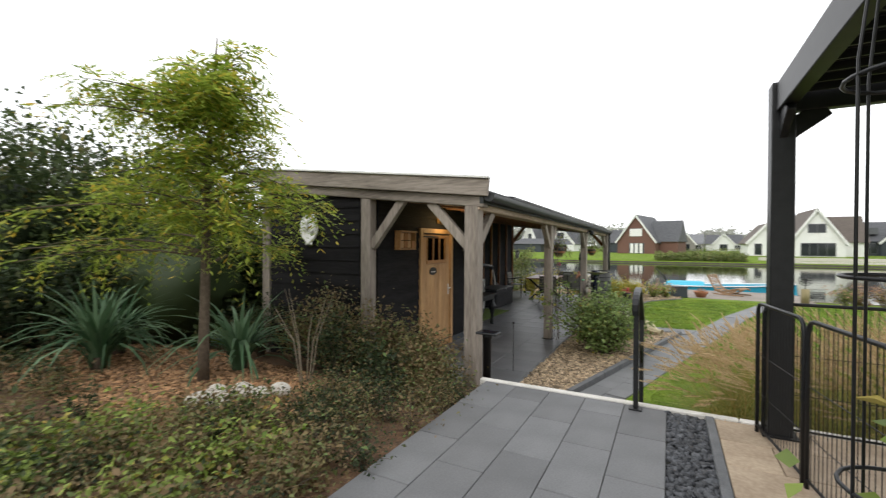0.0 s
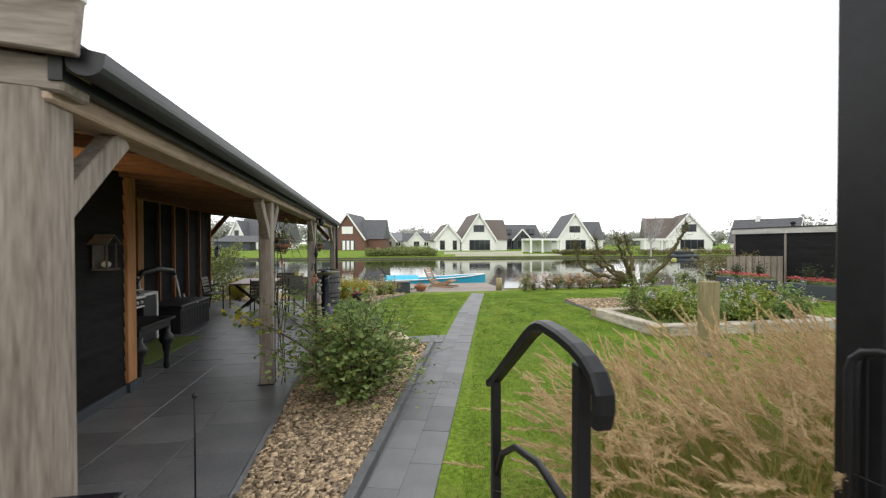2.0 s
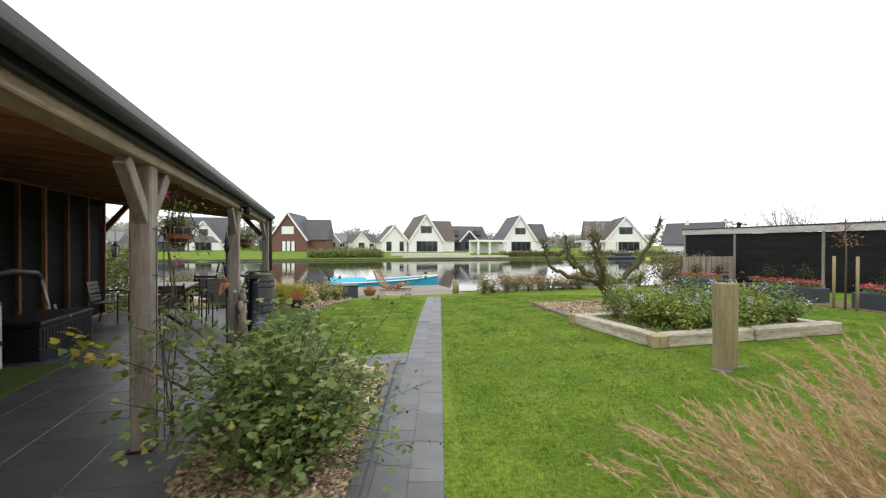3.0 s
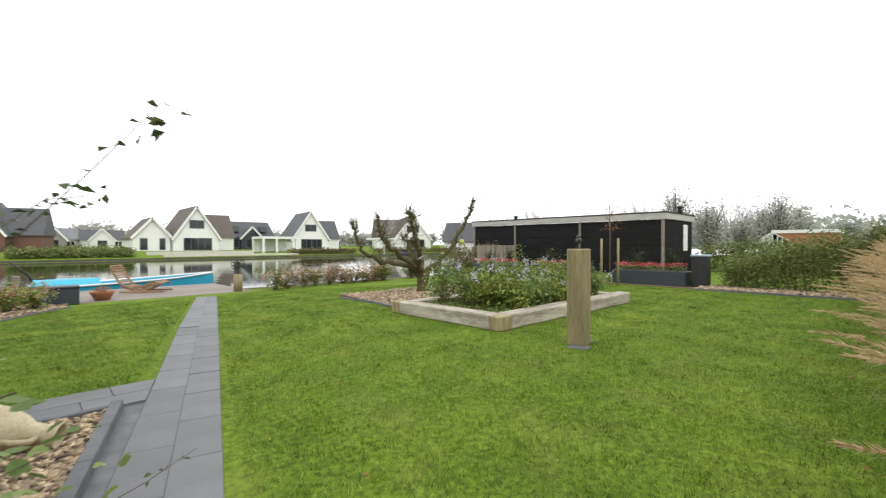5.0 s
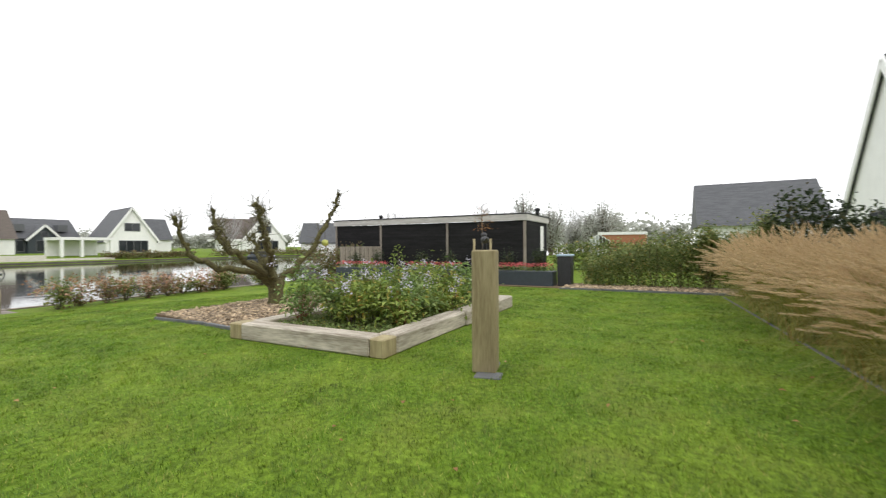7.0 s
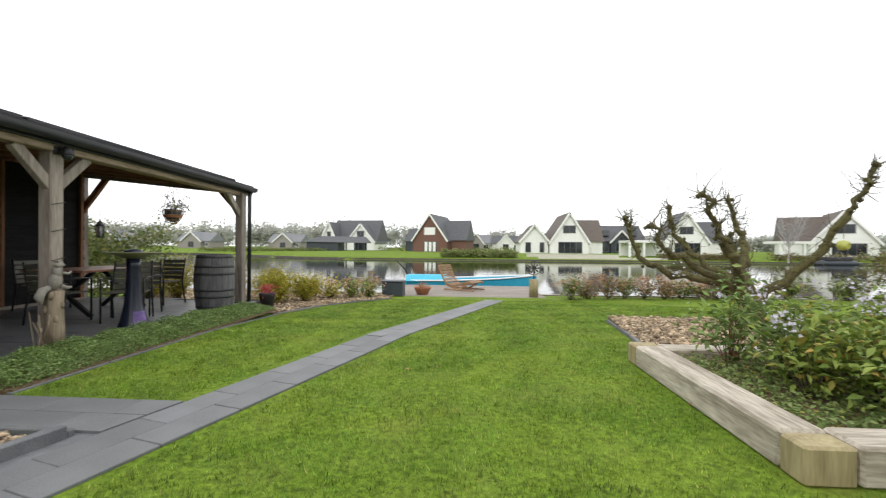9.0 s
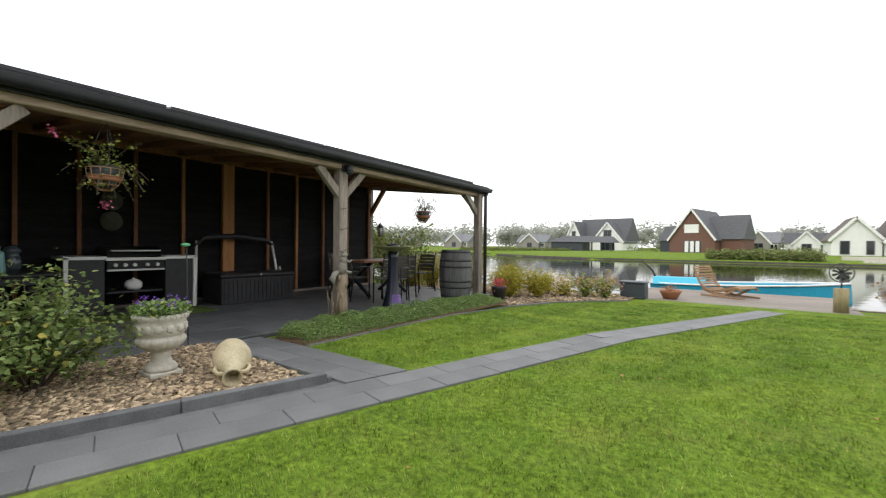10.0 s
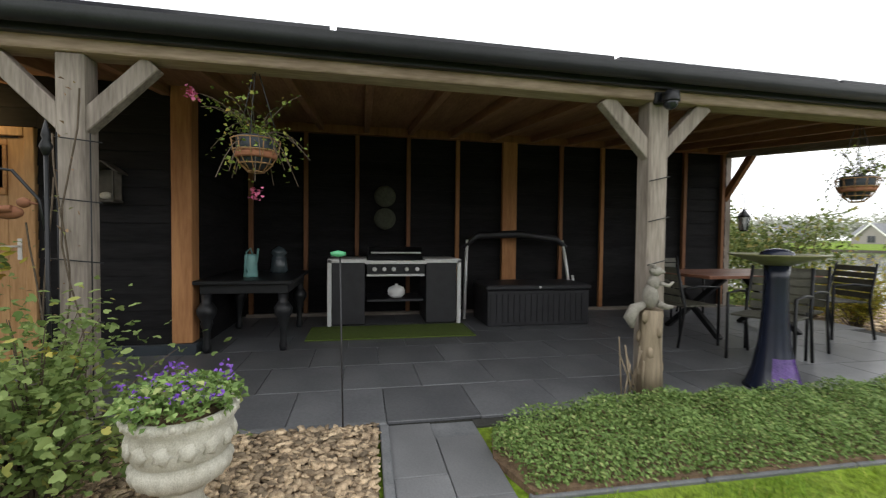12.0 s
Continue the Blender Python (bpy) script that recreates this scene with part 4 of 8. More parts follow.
box(bm, (-0.045, -5.3, 2.33), (0.045, -0.071, 2.53), 0.005)
part("side_rail", bm, metal_black, pergola)
bm = M()
box(bm, (8.75, -5.3, 2.33), (8.84, 0.02, 2.53), 0.005)
part("side_rail", bm, metal_black, pergola)
bm = M()
box(bm, (0.05, -5.39, 2.33), (8.72, -5.30, 2.53), 0.005)
part("rear_rail", bm, metal_black, pergola)
for a, b in (((0.03, 0, 2.19), (0.24, 0, 2.34)), ((0, -0.03, 2.19), (0, -0.24, 2.34)), ((8.72, 0, 2.19), (8.5, 0, 2.34))):
    bm = M()
    beam(bm, a, b, 0.05, 0.13, 0.004)
    part("corner_bracket", bm, metal_black, pergola)
for i in range(28):
    y = -0.16 - i * 0.183
    bm = M()
    m = Matrix.Translation((0, y, 2.46)) @ pose(0, 0, 0, 3, 0, 0)
    box(bm, (0.06, -0.096, -0.012), (8.72, 0.096, 0.012), 0.003, m)
    box(bm, (0.06, -0.094, -0.06), (8.72, -0.074, -0.0125), 0.002, m)
    part("louvre", bm, metal_black, pergola)
bm = M()
tube(bm, [(6.6, -1.5, 2.2), (6.6, -1.5, 1.42), (6.55, -1.5, 1.35)], 0.012, 6)
tube(bm, [(6.6, -1.5, 1.62), (6.6, -1.5, 1.45)], 0.03, 8)
part("crank_rod", bm, metal_black, pergola)

# ---- folding wire fence panels on the terrace ----
FENCE = []
for a, b in (((0.47, 3.66), (0.575, 2.92)), ((0.585, 2.88), (0.70, 2.15)), ((0.71, 2.11), (0.83, 1.38)), ((0.84, 1.34), (1.0, 0.62))):
    FENCE.append((a, b))
for i in range(6):
    FENCE.append(((0.51 + i * 0.74, 3.67 + 0.012 * i), (1.22 + i * 0.74, 3.675 + 0.012 * i)))
for i, (a, b) in enumerate(FENCE):
    a, b = Vector((*a, 0)), Vector((*b, 0))
    L = (b - a).length
    turn = math.degrees(math.atan2(b.y - a.y, b.x - a.x))
    fence = thing("fence_panel", "black wire panel of a folding pet fence on the terrace", "fence", (a.x, a.y, 0.46), turn, "folding fence panels")
    bm = M()
    r = 0.07
    pts = [(0, 0, 0.0), (0, 0, 0.95 - r)] + [(r - r * math.cos(k), 0, 0.95 - r + r * math.sin(k)) for k in (0.5, 1.0)] + [(r, 0, 0.95), (L - r, 0, 0.95)] + [(L - r + r * math.sin(k), 0, 0.95 - r + r * math.cos(k)) for k in (0.5, 1.0)] + [(L, 0, 0.95 - r), (L, 0, 0.0)]
    tube(bm, pts, 0.0125, 8)
    tube(bm, [(0.0, 0, 0.05), (L, 0, 0.05)], 0.0085, 6)
    part("frame", bm, metal_black, fence)
    n = int(L / 0.042)
    for k in range(1, n):
        bm = M()
        tube(bm, [(k * L / n, 0, 0.05), (k * L / n, 0, 0.942)], 0.0022, 4, False)
        part("wire", bm, metal_black, fence)
    for z in (0.30, 0.58):
        bm = M()
        tube(bm, [(0.0, 0, z), (L, 0, z)], 0.0025, 4, False)
        part("cross_wire", bm, metal_black, fence)

# ---- hand rail beside the step, bollard light ----
rail = thing("hand_rail", "black tubular hand rail beside the garden step", "hand rail", (-0.35, 3.70, 0.46))
bm = M()
box(bm, (-0.05, -0.05, 0.0), (0.05, 0.05, 0.012), 0.003)
box(bm, (-0.02, -0.02, 0.012), (0.02, 0.02, 0.93), 0.004)
part("post", bm, metal_black, rail)
bm = M()
box(bm, (-0.02, 0.80, -0.455), (0.02, 0.84, 0.62), 0.004)
part("post", bm, metal_black, rail)
bm = M()
pts = [(0, -0.10, 0.80), (0, -0.113, 0.84), (0, -0.113, 0.88), (0, -0.085, 0.92), (0, -0.04, 0.945), (0, 0.02, 0.963), (0, 0.12, 0.978), (0, 0.22, 0.984), (0, 0.27, 0.980), (0, 0.32, 0.963), (0, 0.38, 0.93), (0, 0.82, 0.63), (0, 0.90, 0.585)]
sweep = []
for i, q in enumerate(pts):
    d = (Vector(pts[min(i + 1, len(pts) - 1)]) - Vector(pts[max(i - 1, 0)])).normalized()
    n_ = Vector((0, -d.z, d.y))
    sweep.append([bm.verts.new(Vector(q) + Vector((sx, 0, 0)) + n_ * sn) for sx, sn in ((-0.026, -0.012), (-0.019, -0.018), (0.019, -0.018), (0.026, -0.012), (0.026, 0.010), (0.017, 0.018), (-0.017, 0.018), (-0.026, 0.010))])
for a, b in zip(sweep, sweep[1:]):
    for k in range(8):
        bm.faces.new((a[k], a[(k + 1) % 8], b[(k + 1) % 8], b[k]))
bm.faces.new(sweep[0]), bm.faces.new(sweep[-1][::-1])
bmesh.ops.recalc_face_normals(bm, faces=bm.faces)
part("grip", bm, metal_black, rail)
bm = M()
tube(bm, [(0, 0.80, 0.20), (0, 0.72, 0.33), (0, 0.55, 0.44), (0, 0.3, 0.50), (0, 0.02, 0.48)], 0.014, 8)
part("scroll", bm, metal_black, rail)

solar = thing("bollard_light", "black solar bollard light at the terrace edge", "lamp", (-1.86, 4.13, 0.08))
bm = M()
lathe(bm, [(0.045, 0), (0.045, 0.74), (0.05, 0.74), (0.05, 0.775)], 16)
part("column", bm, metal_black, solar)
bm = M()
box(bm, (-0.11, -0.08, 0.777), (0.13, 0.08, 0.80), 0.008)
part("solar_head", bm, metal_black, solar)
bm = M()
box(bm, (-0.09, -0.065, 0.802), (0.11, 0.065, 0.806))
part("solar_cell", bm, panel_glass, solar)

stake = thing("garden_stake", "thin metal stake with a round tip beside the bark bed", "stake", (-2.06, 5.62, 0.034))
bm = M()
tube(bm, [(0, 0, 0), (0, 0, 0.68)], 0.006, 6)
ball(bm, (0, 0, 0.69), 0.018)
part("rod", bm, metal_black, stake)

# ---- houses across the canal ----
def window(parent, x, y, z, w, h, bars=1, door_like=False, mat_frame=None):
    mat_frame = mat_frame or grey_frame
    bm = M()
    t = 0.10
    box(bm, (x - w / 2, y - 0.06, z), (x + w / 2, y + 0.05, z + t))
    box(bm, (x - w / 2, y - 0.06, z + h - t), (x + w / 2, y + 0.05, z + h))
    for i in range(bars + 2):
        u = x - w / 2 + (w - t) * i / (bars + 1)
        box(bm, (u, y - 0.055, z + t), (u + t, y + 0.045, z + h - t))
    win = part("window", bm, mat_frame, parent)
    bm = M()
    box(bm, (x - w / 2 + 0.03, y - 0.03, z + 0.03), (x + w / 2 - 0.03, y + 0.03, z + h - 0.03))
    part("pane", bm, pane_dark, win)
    return win


def house(label, at, turn, w, d, eave, apex, wall_mat, roof_mat, wins=(), over=0.35, trim=True, chimney=False, name="house", plinth=True):
    """A gabled house whose gable faces its own -y; wins are (x, z, w, h, bars) on the gable."""
    h = thing(name, label, "house", at, turn, "houses round the canal")
    bm = M()
    prof = [(-w / 2, -0.8), (w / 2, -0.8), (w / 2, eave), (0, apex - 0.25), (-w / 2, eave)]
    a = [bm.verts.new((x, 0, z)) for x, z in prof]
    b = [bm.verts.new((x, d, z)) for x, z in prof]
    bm.faces.new(a), bm.faces.new(b[::-1])
    for i in range(5):
        bm.faces.new((a[i], b[i], b[(i + 1) % 5], a[(i + 1) % 5]))
    bmesh.ops.recalc_face_normals(bm, faces=bm.faces)
    part("wall", bm, wall_mat, h)
    k = (apex - eave) / (w / 2)
    for s in (-1, 1):
        bm = M()
        ex = s * (w / 2 + over)
        ez = eave - k * over
        v = [(0, -over, apex), (ex, -over, ez), (ex, d + over, ez), (0, d + over, apex)]
        lo = [bm.verts.new((x, y, z - 0.22)) for x, y, z in v]
        hi = [bm.verts.new((x, y, z)) for x, y, z in v]
        bm.faces.new(hi), bm.faces.new(lo[::-1])
        for i in range(4):
            bm.faces.new((lo[i], lo[(i + 1) % 4], hi[(i + 1) % 4], hi[i]))
        bmesh.ops.recalc_face_normals(bm, faces=bm.faces)
        roof = part("roof", bm, roof_mat, h)
        if trim:
            bm = M()
            beam(bm, (0, -over - 0.04, apex - 0.16), (ex, -over - 0.04, ez - 0.16), 0.07, 0.36, 0)
            part("barge_board", bm, white_trim, roof)
    if chimney:
        bm = M()
        box(bm, (-0.4, d * 0.6, apex - 0.6), (0.4, d * 0.6 + 0.7, apex + 0.7))
        part("chimney", bm, wall_mat, h)
    for x, z, ww, hh, bars in wins:
        window(h, x, 0, z, ww, hh, bars)
    return h


def side_house(h, x0, x1, y0, y1, eave, ridge, wall_mat, roof_mat):
    """A wing of a house whose ridge runs across."""
    bm = M()
    box(bm, (x0, y0, -0.8), (x1, y1, eave))
    part("wing_wall", bm, wall_mat, h)
    ym = (y0 + y1) / 2
    bm = M()
    a = [bm.verts.new((x, y, z)) for x in (x0 - 0.3, x1 + 0.3) for y, z in ((y0 - 0.4, eave - 0.2), (ym, ridge), (y1 + 0.4, eave - 0.2))]
    bm.faces.new((a[0], a[3], a[4], a[1])), bm.faces.new((a[1], a[4], a[5], a[2]))
    bm.faces.new((a[0], a[1], a[2])), bm.faces.new((a[3], a[5], a[4])), bm.faces.new((a[0], a[2], a[5], a[3]))
    bmesh.ops.recalc_face_normals(bm, faces=bm.faces)
    return part("wing_roof", bm, roof_mat, h)


GZ0 = 0.2
h = house("white rendered gabled house with a brown tiled roof", (21.6, 92, GZ0), 0, 8.4, 12, 2.5, 8.1, white_paint, roof_brown, [(0, 4.0, 2.7, 1.5, 1), (0.2, 0.1, 5.2, 2.2, 3)])
side_house(h, 1.0, 8.2, 3, 10, 2.6, 7.0, white_paint, roof_brown)
h.scale.x = 0.88
h = house("small white gabled wing beside the white house", (15.0, 93, GZ0), 0, 5.4, 9, 2.7, 5.8, white_paint, roof_brown, [(-1.2, 0.2, 1.1, 2.0, 0), (1.5, 0.2, 0.9, 2.0, 0)])
h = house("white gabled house with a slate grey roof", (44.6, 94, GZ0), -10, 8.6, 12, 2.6, 8.5, white_paint, roof_grey, [(0, 4.0, 2.7, 1.5, 1), (0.2, 0.1, 5.0, 2.2, 3)])
side_house(h, 1.5, 8.2, 3, 10, 2.6, 6.8, white_paint, roof_grey)
h.scale.x = 0.92
h = house("dark boarded house with a slate grey roof", (35.6, 104, GZ0), 0, 4.5, 9, 2.8, 5.2, planter_mat, roof_grey, [(0.0, 0.4, 2.4, 2.0, 1), (0, 2.9, 1.0, 1.0, 0)])
side_house(h, -5.2, 5.2, 0.6, 9, 2.9, 6.4, planter_mat, roof_grey)
window(h, -3.6, 0.55, 0.4, 2.2, 2.0, 1)
window(h, 3.8, 0.55, 0.4, 1.8, 2.0, 1)
for x in (-3, 3):
    bm = M()
    box(bm, (x - 0.7, 1.0, 4.0), (x + 0.7, 3.2, 5.2))
    part("dormer", bm, grey_frame, h)
carport = thing("carport", "white flat-roofed canopy beside the canal", "carport", (31.8, 80, 0.1))
carport.scale.x = 0.88
bm = M()
box(bm, (-3.6, 0, 2.2), (3.6, 5, 2.6))
part("roof", bm, white_trim, carport)
for x, y in ((-3.4, 0.2), (-0.8, 0.2), (3.3, 0.2), (-3.4, 4.7), (3.3, 4.7)):
    bm = M()
    box(bm, (x - 0.18, y - 0.18, -0.5), (x + 0.18, y + 0.18, 2.2))
    part("pillar", bm, white_trim, carport)
bm = M()
box(bm, (-3.3, 4.6, -0.5), (3.2, 4.9, 2.2))
part("rear_wall", bm, white_paint, carport)
h = house("red brick gabled house with white window frames", (-6.5, 100, GZ0), -14, 9.0, 13, 2.9, 8.4, brick_red, roof_grey, [(0, 3.7, 3.0, 1.7, 1), (0.2, 0.1, 3.6, 2.2, 3)], chimney=False)
bm = M()
box(bm, (-1.45, -0.075, 3.75), (1.45, -0.065, 5.35))
part("blind", bm, white_trim, h, "white roller blind")
for x in (-1.3, -0.2, 0.9):
    bm = M()
    box(bm, (x, -0.10, 0.15), (x + 0.75, -0.07, 2.2))
    part("shutter", bm, white_trim, h)
g = side_house(h, 2.0, 8.6, 3.0, 10.0, 2.8, 7.2, brick_red, roof_grey)
side_house(h, -9.5, -2, 6.0, 12, 2.6, 5.5, planter_mat, roof_grey)
h.scale.x = 0.86
h = house("white gabled house with a long slate grey roof", (-26.5, 118, GZ0), -8, 7.6, 9, 2.6, 7.2, white_paint, roof_grey, [(0, 3.6, 2.0, 1.6, 1), (0, 0.1, 3.6, 2.2, 2)])
side_house(h, -9.5, 3.6, 2, 11, 2.7, 8.4, white_paint, roof_grey)
h2 = house("small white gable of the long roofed house", (-35.0, 118, GZ0), -8, 4.6, 9, 2.7, 7.6, white_paint, roof_grey, [(0, 3.4, 1.1, 1.6, 0)])
barn = thing("barn", "low dark boarded barn with a grey roof", "barn", (-28.6, 104, GZ0))
bm = M()
box(bm, (-6.9, 0, -0.8), (0.5, 5, 2.2))
part("wall", bm, planter_mat, barn)
for x in (2.4, 4.4, 6.6):
    bm = M()
    box(bm, (x - 0.12, 0.1, -0.8), (x + 0.12, 0.34, 2.1))
    part("post", bm, planter_mat, barn)
bm = M()
v = [bm.verts.new(q) for q in ((-7.4, -0.5, 2.1), (7.2, -0.5, 1.9), (6.4, 2.5, 3.3), (-4.6, 2.5, 3.5), (-7.4, 5.5, 2.1), (7.2, 5.5, 1.9))]
bm.faces.new((v[0], v[1], v[2], v[3])), bm.faces.new((v[3], v[2], v[5], v[4])), bm.faces.new((v[0], v[3], v[4])), bm.faces.new((v[1], v[5], v[2]))
bm.faces.new((v[0], v[4], v[5], v[1]))
part("roof", bm, roof_grey, barn)
h = house("white gabled house with a wide brown roof", (66.4, 85, GZ0), -26, 9.0, 13, 2.6, 8.1, white_paint, roof_brown, [(0, 4.0, 2.9, 1.6, 1), (0.4, 0.2, 5.0, 2.1, 3)])
side_house(h, -8, -1, 3, 11, 2.6, 7.4, white_paint, roof_brown)
porch = thing("porch", "white open porch beside the brown roofed house", "porch", (56.0, 80, GZ0))
bm = M()
box(bm, (-3.6, 0, 2.1), (4.5, 4, 2.5))
part("roof", bm, white_trim, porch)
for x in (-3.4, 0.4, 4.3):
    bm = M()
    box(bm, (x - 0.16, 0.1, -0.6), (x + 0.16, 0.42, 2.1))
    part("pillar", bm, white_trim, porch)
h = house("white gabled house with a grey roof behind the black shed", (75.0, 68.0, 0.0), 30, 6.5, 10, 2.4, 6.3, white_paint, roof_grey, [(0, 3.2, 1.2, 1.3, 1)], chimney=True)
garage = thing("garage", "low orange brick garage with a white roof edge", "garage", (50, 8.6, 0))
bm = M()
box(bm, (0, 0, -0.1), (5, 4.6, 2.2))
part("wall", bm, surface("orange_brick", (0.30, 0.12, 0.06), (0.42, 0.19, 0.10), 6, 0.85, 0.1), garage)
bm = M()
box(bm, (-0.1, -0.1, 2.2), (5.1, 4.7, 2.5))
part("roof_edge", bm, white_trim, garage)
green = thing("greenhouse", "small white gabled greenhouse behind the hedge", "greenhouse", (50, 14.4, 0))
bm = M()
ends = [[bm.verts.new((x, y, z)) for y, z in ((-2.3, 0), (-2.3, 1.55), (-1.2, 2.25), (-0.1, 1.55), (-0.1, 0))] for x in (0, 3)]
for k in range(5):
    bm.faces.new((ends[0][k], ends[0][(k + 1) % 5], ends[1][(k + 1) % 5], ends[1][k]))
bm.faces.new(ends[0]), bm.faces.new(ends[1][::-1])
bmesh.ops.recalc_face_normals(bm, faces=bm.faces)
part("glazing", bm, plain("pale_glazing", (0.46, 0.49, 0.48), 0.2), green)
for k in range(7):
    y = -2.3 + k * 0.366
    bm = M()
    z = 1.55 + 0.7 * (1 - abs(y + 1.2) / 1.1)
    box(bm, (-0.04, y - 0.03, 0), (-0.005, y + 0.03, z))
    part("glazing_bar", bm, white_trim, green)
bm = M()
beam(bm, (-0.03, -2.35, 1.52), (-0.03, -1.2, 2.28), 0.06, 0.08)
beam(bm, (-0.03, -0.05, 1.52), (-0.03, -1.2, 2.28), 0.06, 0.08)
part("gable_frame", bm, white_trim, green)
h = house("small beige gabled house among garden trees", (56.0, 108, GZ0), -12, 6.5, 9, 2.6, 6.6, sandstone, roof_grey, [(0, 0.3, 2.0, 2.0, 1)])
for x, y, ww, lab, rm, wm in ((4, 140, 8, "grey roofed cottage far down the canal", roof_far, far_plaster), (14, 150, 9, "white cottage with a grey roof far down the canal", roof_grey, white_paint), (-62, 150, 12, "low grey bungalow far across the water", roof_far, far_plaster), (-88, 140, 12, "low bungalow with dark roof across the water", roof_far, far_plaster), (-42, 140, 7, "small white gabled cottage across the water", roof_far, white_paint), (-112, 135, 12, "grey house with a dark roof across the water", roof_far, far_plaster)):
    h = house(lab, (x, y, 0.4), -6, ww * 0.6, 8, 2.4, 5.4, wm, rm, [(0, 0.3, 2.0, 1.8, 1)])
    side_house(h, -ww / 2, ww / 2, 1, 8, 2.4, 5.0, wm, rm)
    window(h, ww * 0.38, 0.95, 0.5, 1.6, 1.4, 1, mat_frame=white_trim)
terrace_wall = M()
box(terrace_wall, (12.5, 71.3, -0.6), (31, 71.7, -0.08), 0.02)
box(terrace_wall, (11.5, 77, -0.5), (26, 77.3, 0.28), 0.02)
tagged(part("retaining_wall", terrace_wall, grey_stone), "low pale retaining wall on the far bank", "wall", kind="structure")

# ---- neighbouring house and roofs behind the tall grass ----
nb = house("large white brick house with a dark tiled roof", (23.4, -0.80, 0.0), 180, 8.0, 13, 2.9, 8.5, white_paint, roof_tile, [(0.9, 4.0, 1.5, 1.6, 1), (-0.6, 0.5, 1.6, 2.0, 1)], over=0.14)
for s in (1,):
    k = (8.5 - 2.9) / 4.0
    slope = math.atan(k)
    n_r, n_c = 20, 34
    bm = M()
    L = math.hypot(4.4, 4.4 * k)
    for r in range(n_r):
        for c in range(n_c):
            y0 = -0.13 + c * 0.41
            dd = r * L / n_r
            x0, z0 = dd * math.cos(slope), 8.52 - dd * math.sin(slope)
            d2 = (r + 1.08) * L / n_r
            x1, z1 = d2 * math.cos(slope), 8.52 - d2 * math.sin(slope)
            q = []
            for (x, z, lift) in ((x0, z0, 0.02), (x1, z1, 0.075)):
                for u in (0, 0.12, 0.28, 0.40):
                    bump_up = 0.05 if u in (0.12, 0.28) else 0.0
                    q.append(bm.verts.new((x + (lift + bump_up) * math.sin(slope), y0 + u, z + (lift + bump_up) * math.cos(slope))))
            for i in range(3):
                bm.faces.new((q[i], q[i + 1], q[i + 5], q[i + 4]))
    bmesh.ops.recalc_face_normals(bm, faces=bm.faces)
    t_ob = part("roof_tiles", bm, roof_tile, nb)
    tagged(t_ob, "rows of dark pantiles", kind="stuff")
ext = thing("house_extension", "flat roofed white brick extension with a grey door", "extension", (13.1, 0.37, 0.0))
bm = M()
box(bm, (0, -7, 0), (2.4, 0, 2.95))
part("wall", bm, white_paint, ext)
bm = M()
box(bm, (-0.05, -7.05, 2.95), (2.45, 0.05, 3.04), 0.01)
part("roof_edge", bm, grey_frame, ext)
for i in range(36):
    bm = M()
    box(bm, (-0.008, -6.98, 0.1 + i * 0.08), (-0.0005, -0.02, 0.168 + i * 0.08))
    part("brick_course", bm, white_paint, ext)
bm = M()
tube(bm, [(-0.08, -0.65, 0.0), (-0.08, -0.65, 2.6)], 0.05, 10)
lathe(bm, [(0.05, 2.6), (0.12, 2.75), (0.12, 2.9)], 10, Matrix.Translation((-0.08, -0.65, 0)))
part("downpipe", bm, steel, ext)
bm = M()
box(bm, (1.3, 0.005, 0.0), (2.1, 0.03, 2.1), 0.01)
part("door", bm, grey_frame, ext)
h = thing("house", "dark roofed house beyond the hedge", "house", (40.0, 0.8, 0.0), 90, "houses round the canal")
side_house(h, -3.3, 3.7, -3.5, 3.5, 2.6, 5.8, white_paint, roof_grey)

# ---- black boarded garden shed to the east ----
shed = thing("garden_shed", "long black boarded garden shed with grey corner posts", "shed", (17.2, 11.9, 0.0))
bm = M()
box(bm, (0.03, 0, -0.1), (3.4, 9.7, 2.15))
part("core", bm, black_y, shed)
for z in range(11):
    for a, b in ((0.06, 3.42), (3.50, 6.93), (7.01, 9.65)):
        bm = M()
        box(bm, (-0.012, a, 0.12 + z * 0.185), (0.024, b, 0.30 + z * 0.185))
        part("board", bm, black_y, shed)
    bm = M()
    box(bm, (0.08, -0.03, 0.12 + z * 0.185), (3.38, -0.002, 0.30 + z * 0.185))
    part("board", bm, black_x, shed)
for y in (-0.02, 3.42, 6.93, 9.63):
    bm = M()
    box(bm, (-0.04, y, -0.1), (0.05, y + 0.10, 2.16), 0.008)
    part("post", bm, grey_z, shed)
bm = M()
box(bm, (-0.09, -0.10, 2.16), (-0.03, 9.8, 2.40), 0.006)
box(bm, (-0.03, -0.10, 2.16), (3.5, -0.04, 2.40), 0.006)
part("fascia", bm, timber("pale_fascia", (0.34, 0.32, 0.30), (0.60, 0.58, 0.55), "y"), shed, "pale grey fascia board")
bm = M()
box(bm, (-0.11, -0.12, 2.401), (3.5, 9.82, 2.45))
part("roof", bm, roof_black, shed)
for y in (0.0, 8.3):
    bm = M()
    tube(bm, [(1.87, y, 2.45), (1.87, y, 2.66)], 0.09, 10)
    lathe(bm, [(0.13, 2.66), (0.13, 2.72), (0.05, 2.78)], 10, Matrix.Translation((1.87, y, 0)))
    part("roof_vent", bm, metal_black, shed)
bm = M()
box(bm, (2.2, -0.06, 0.9), (2.7, -0.02, 2.0), 0.01)
part("window", bm, white_trim, shed)


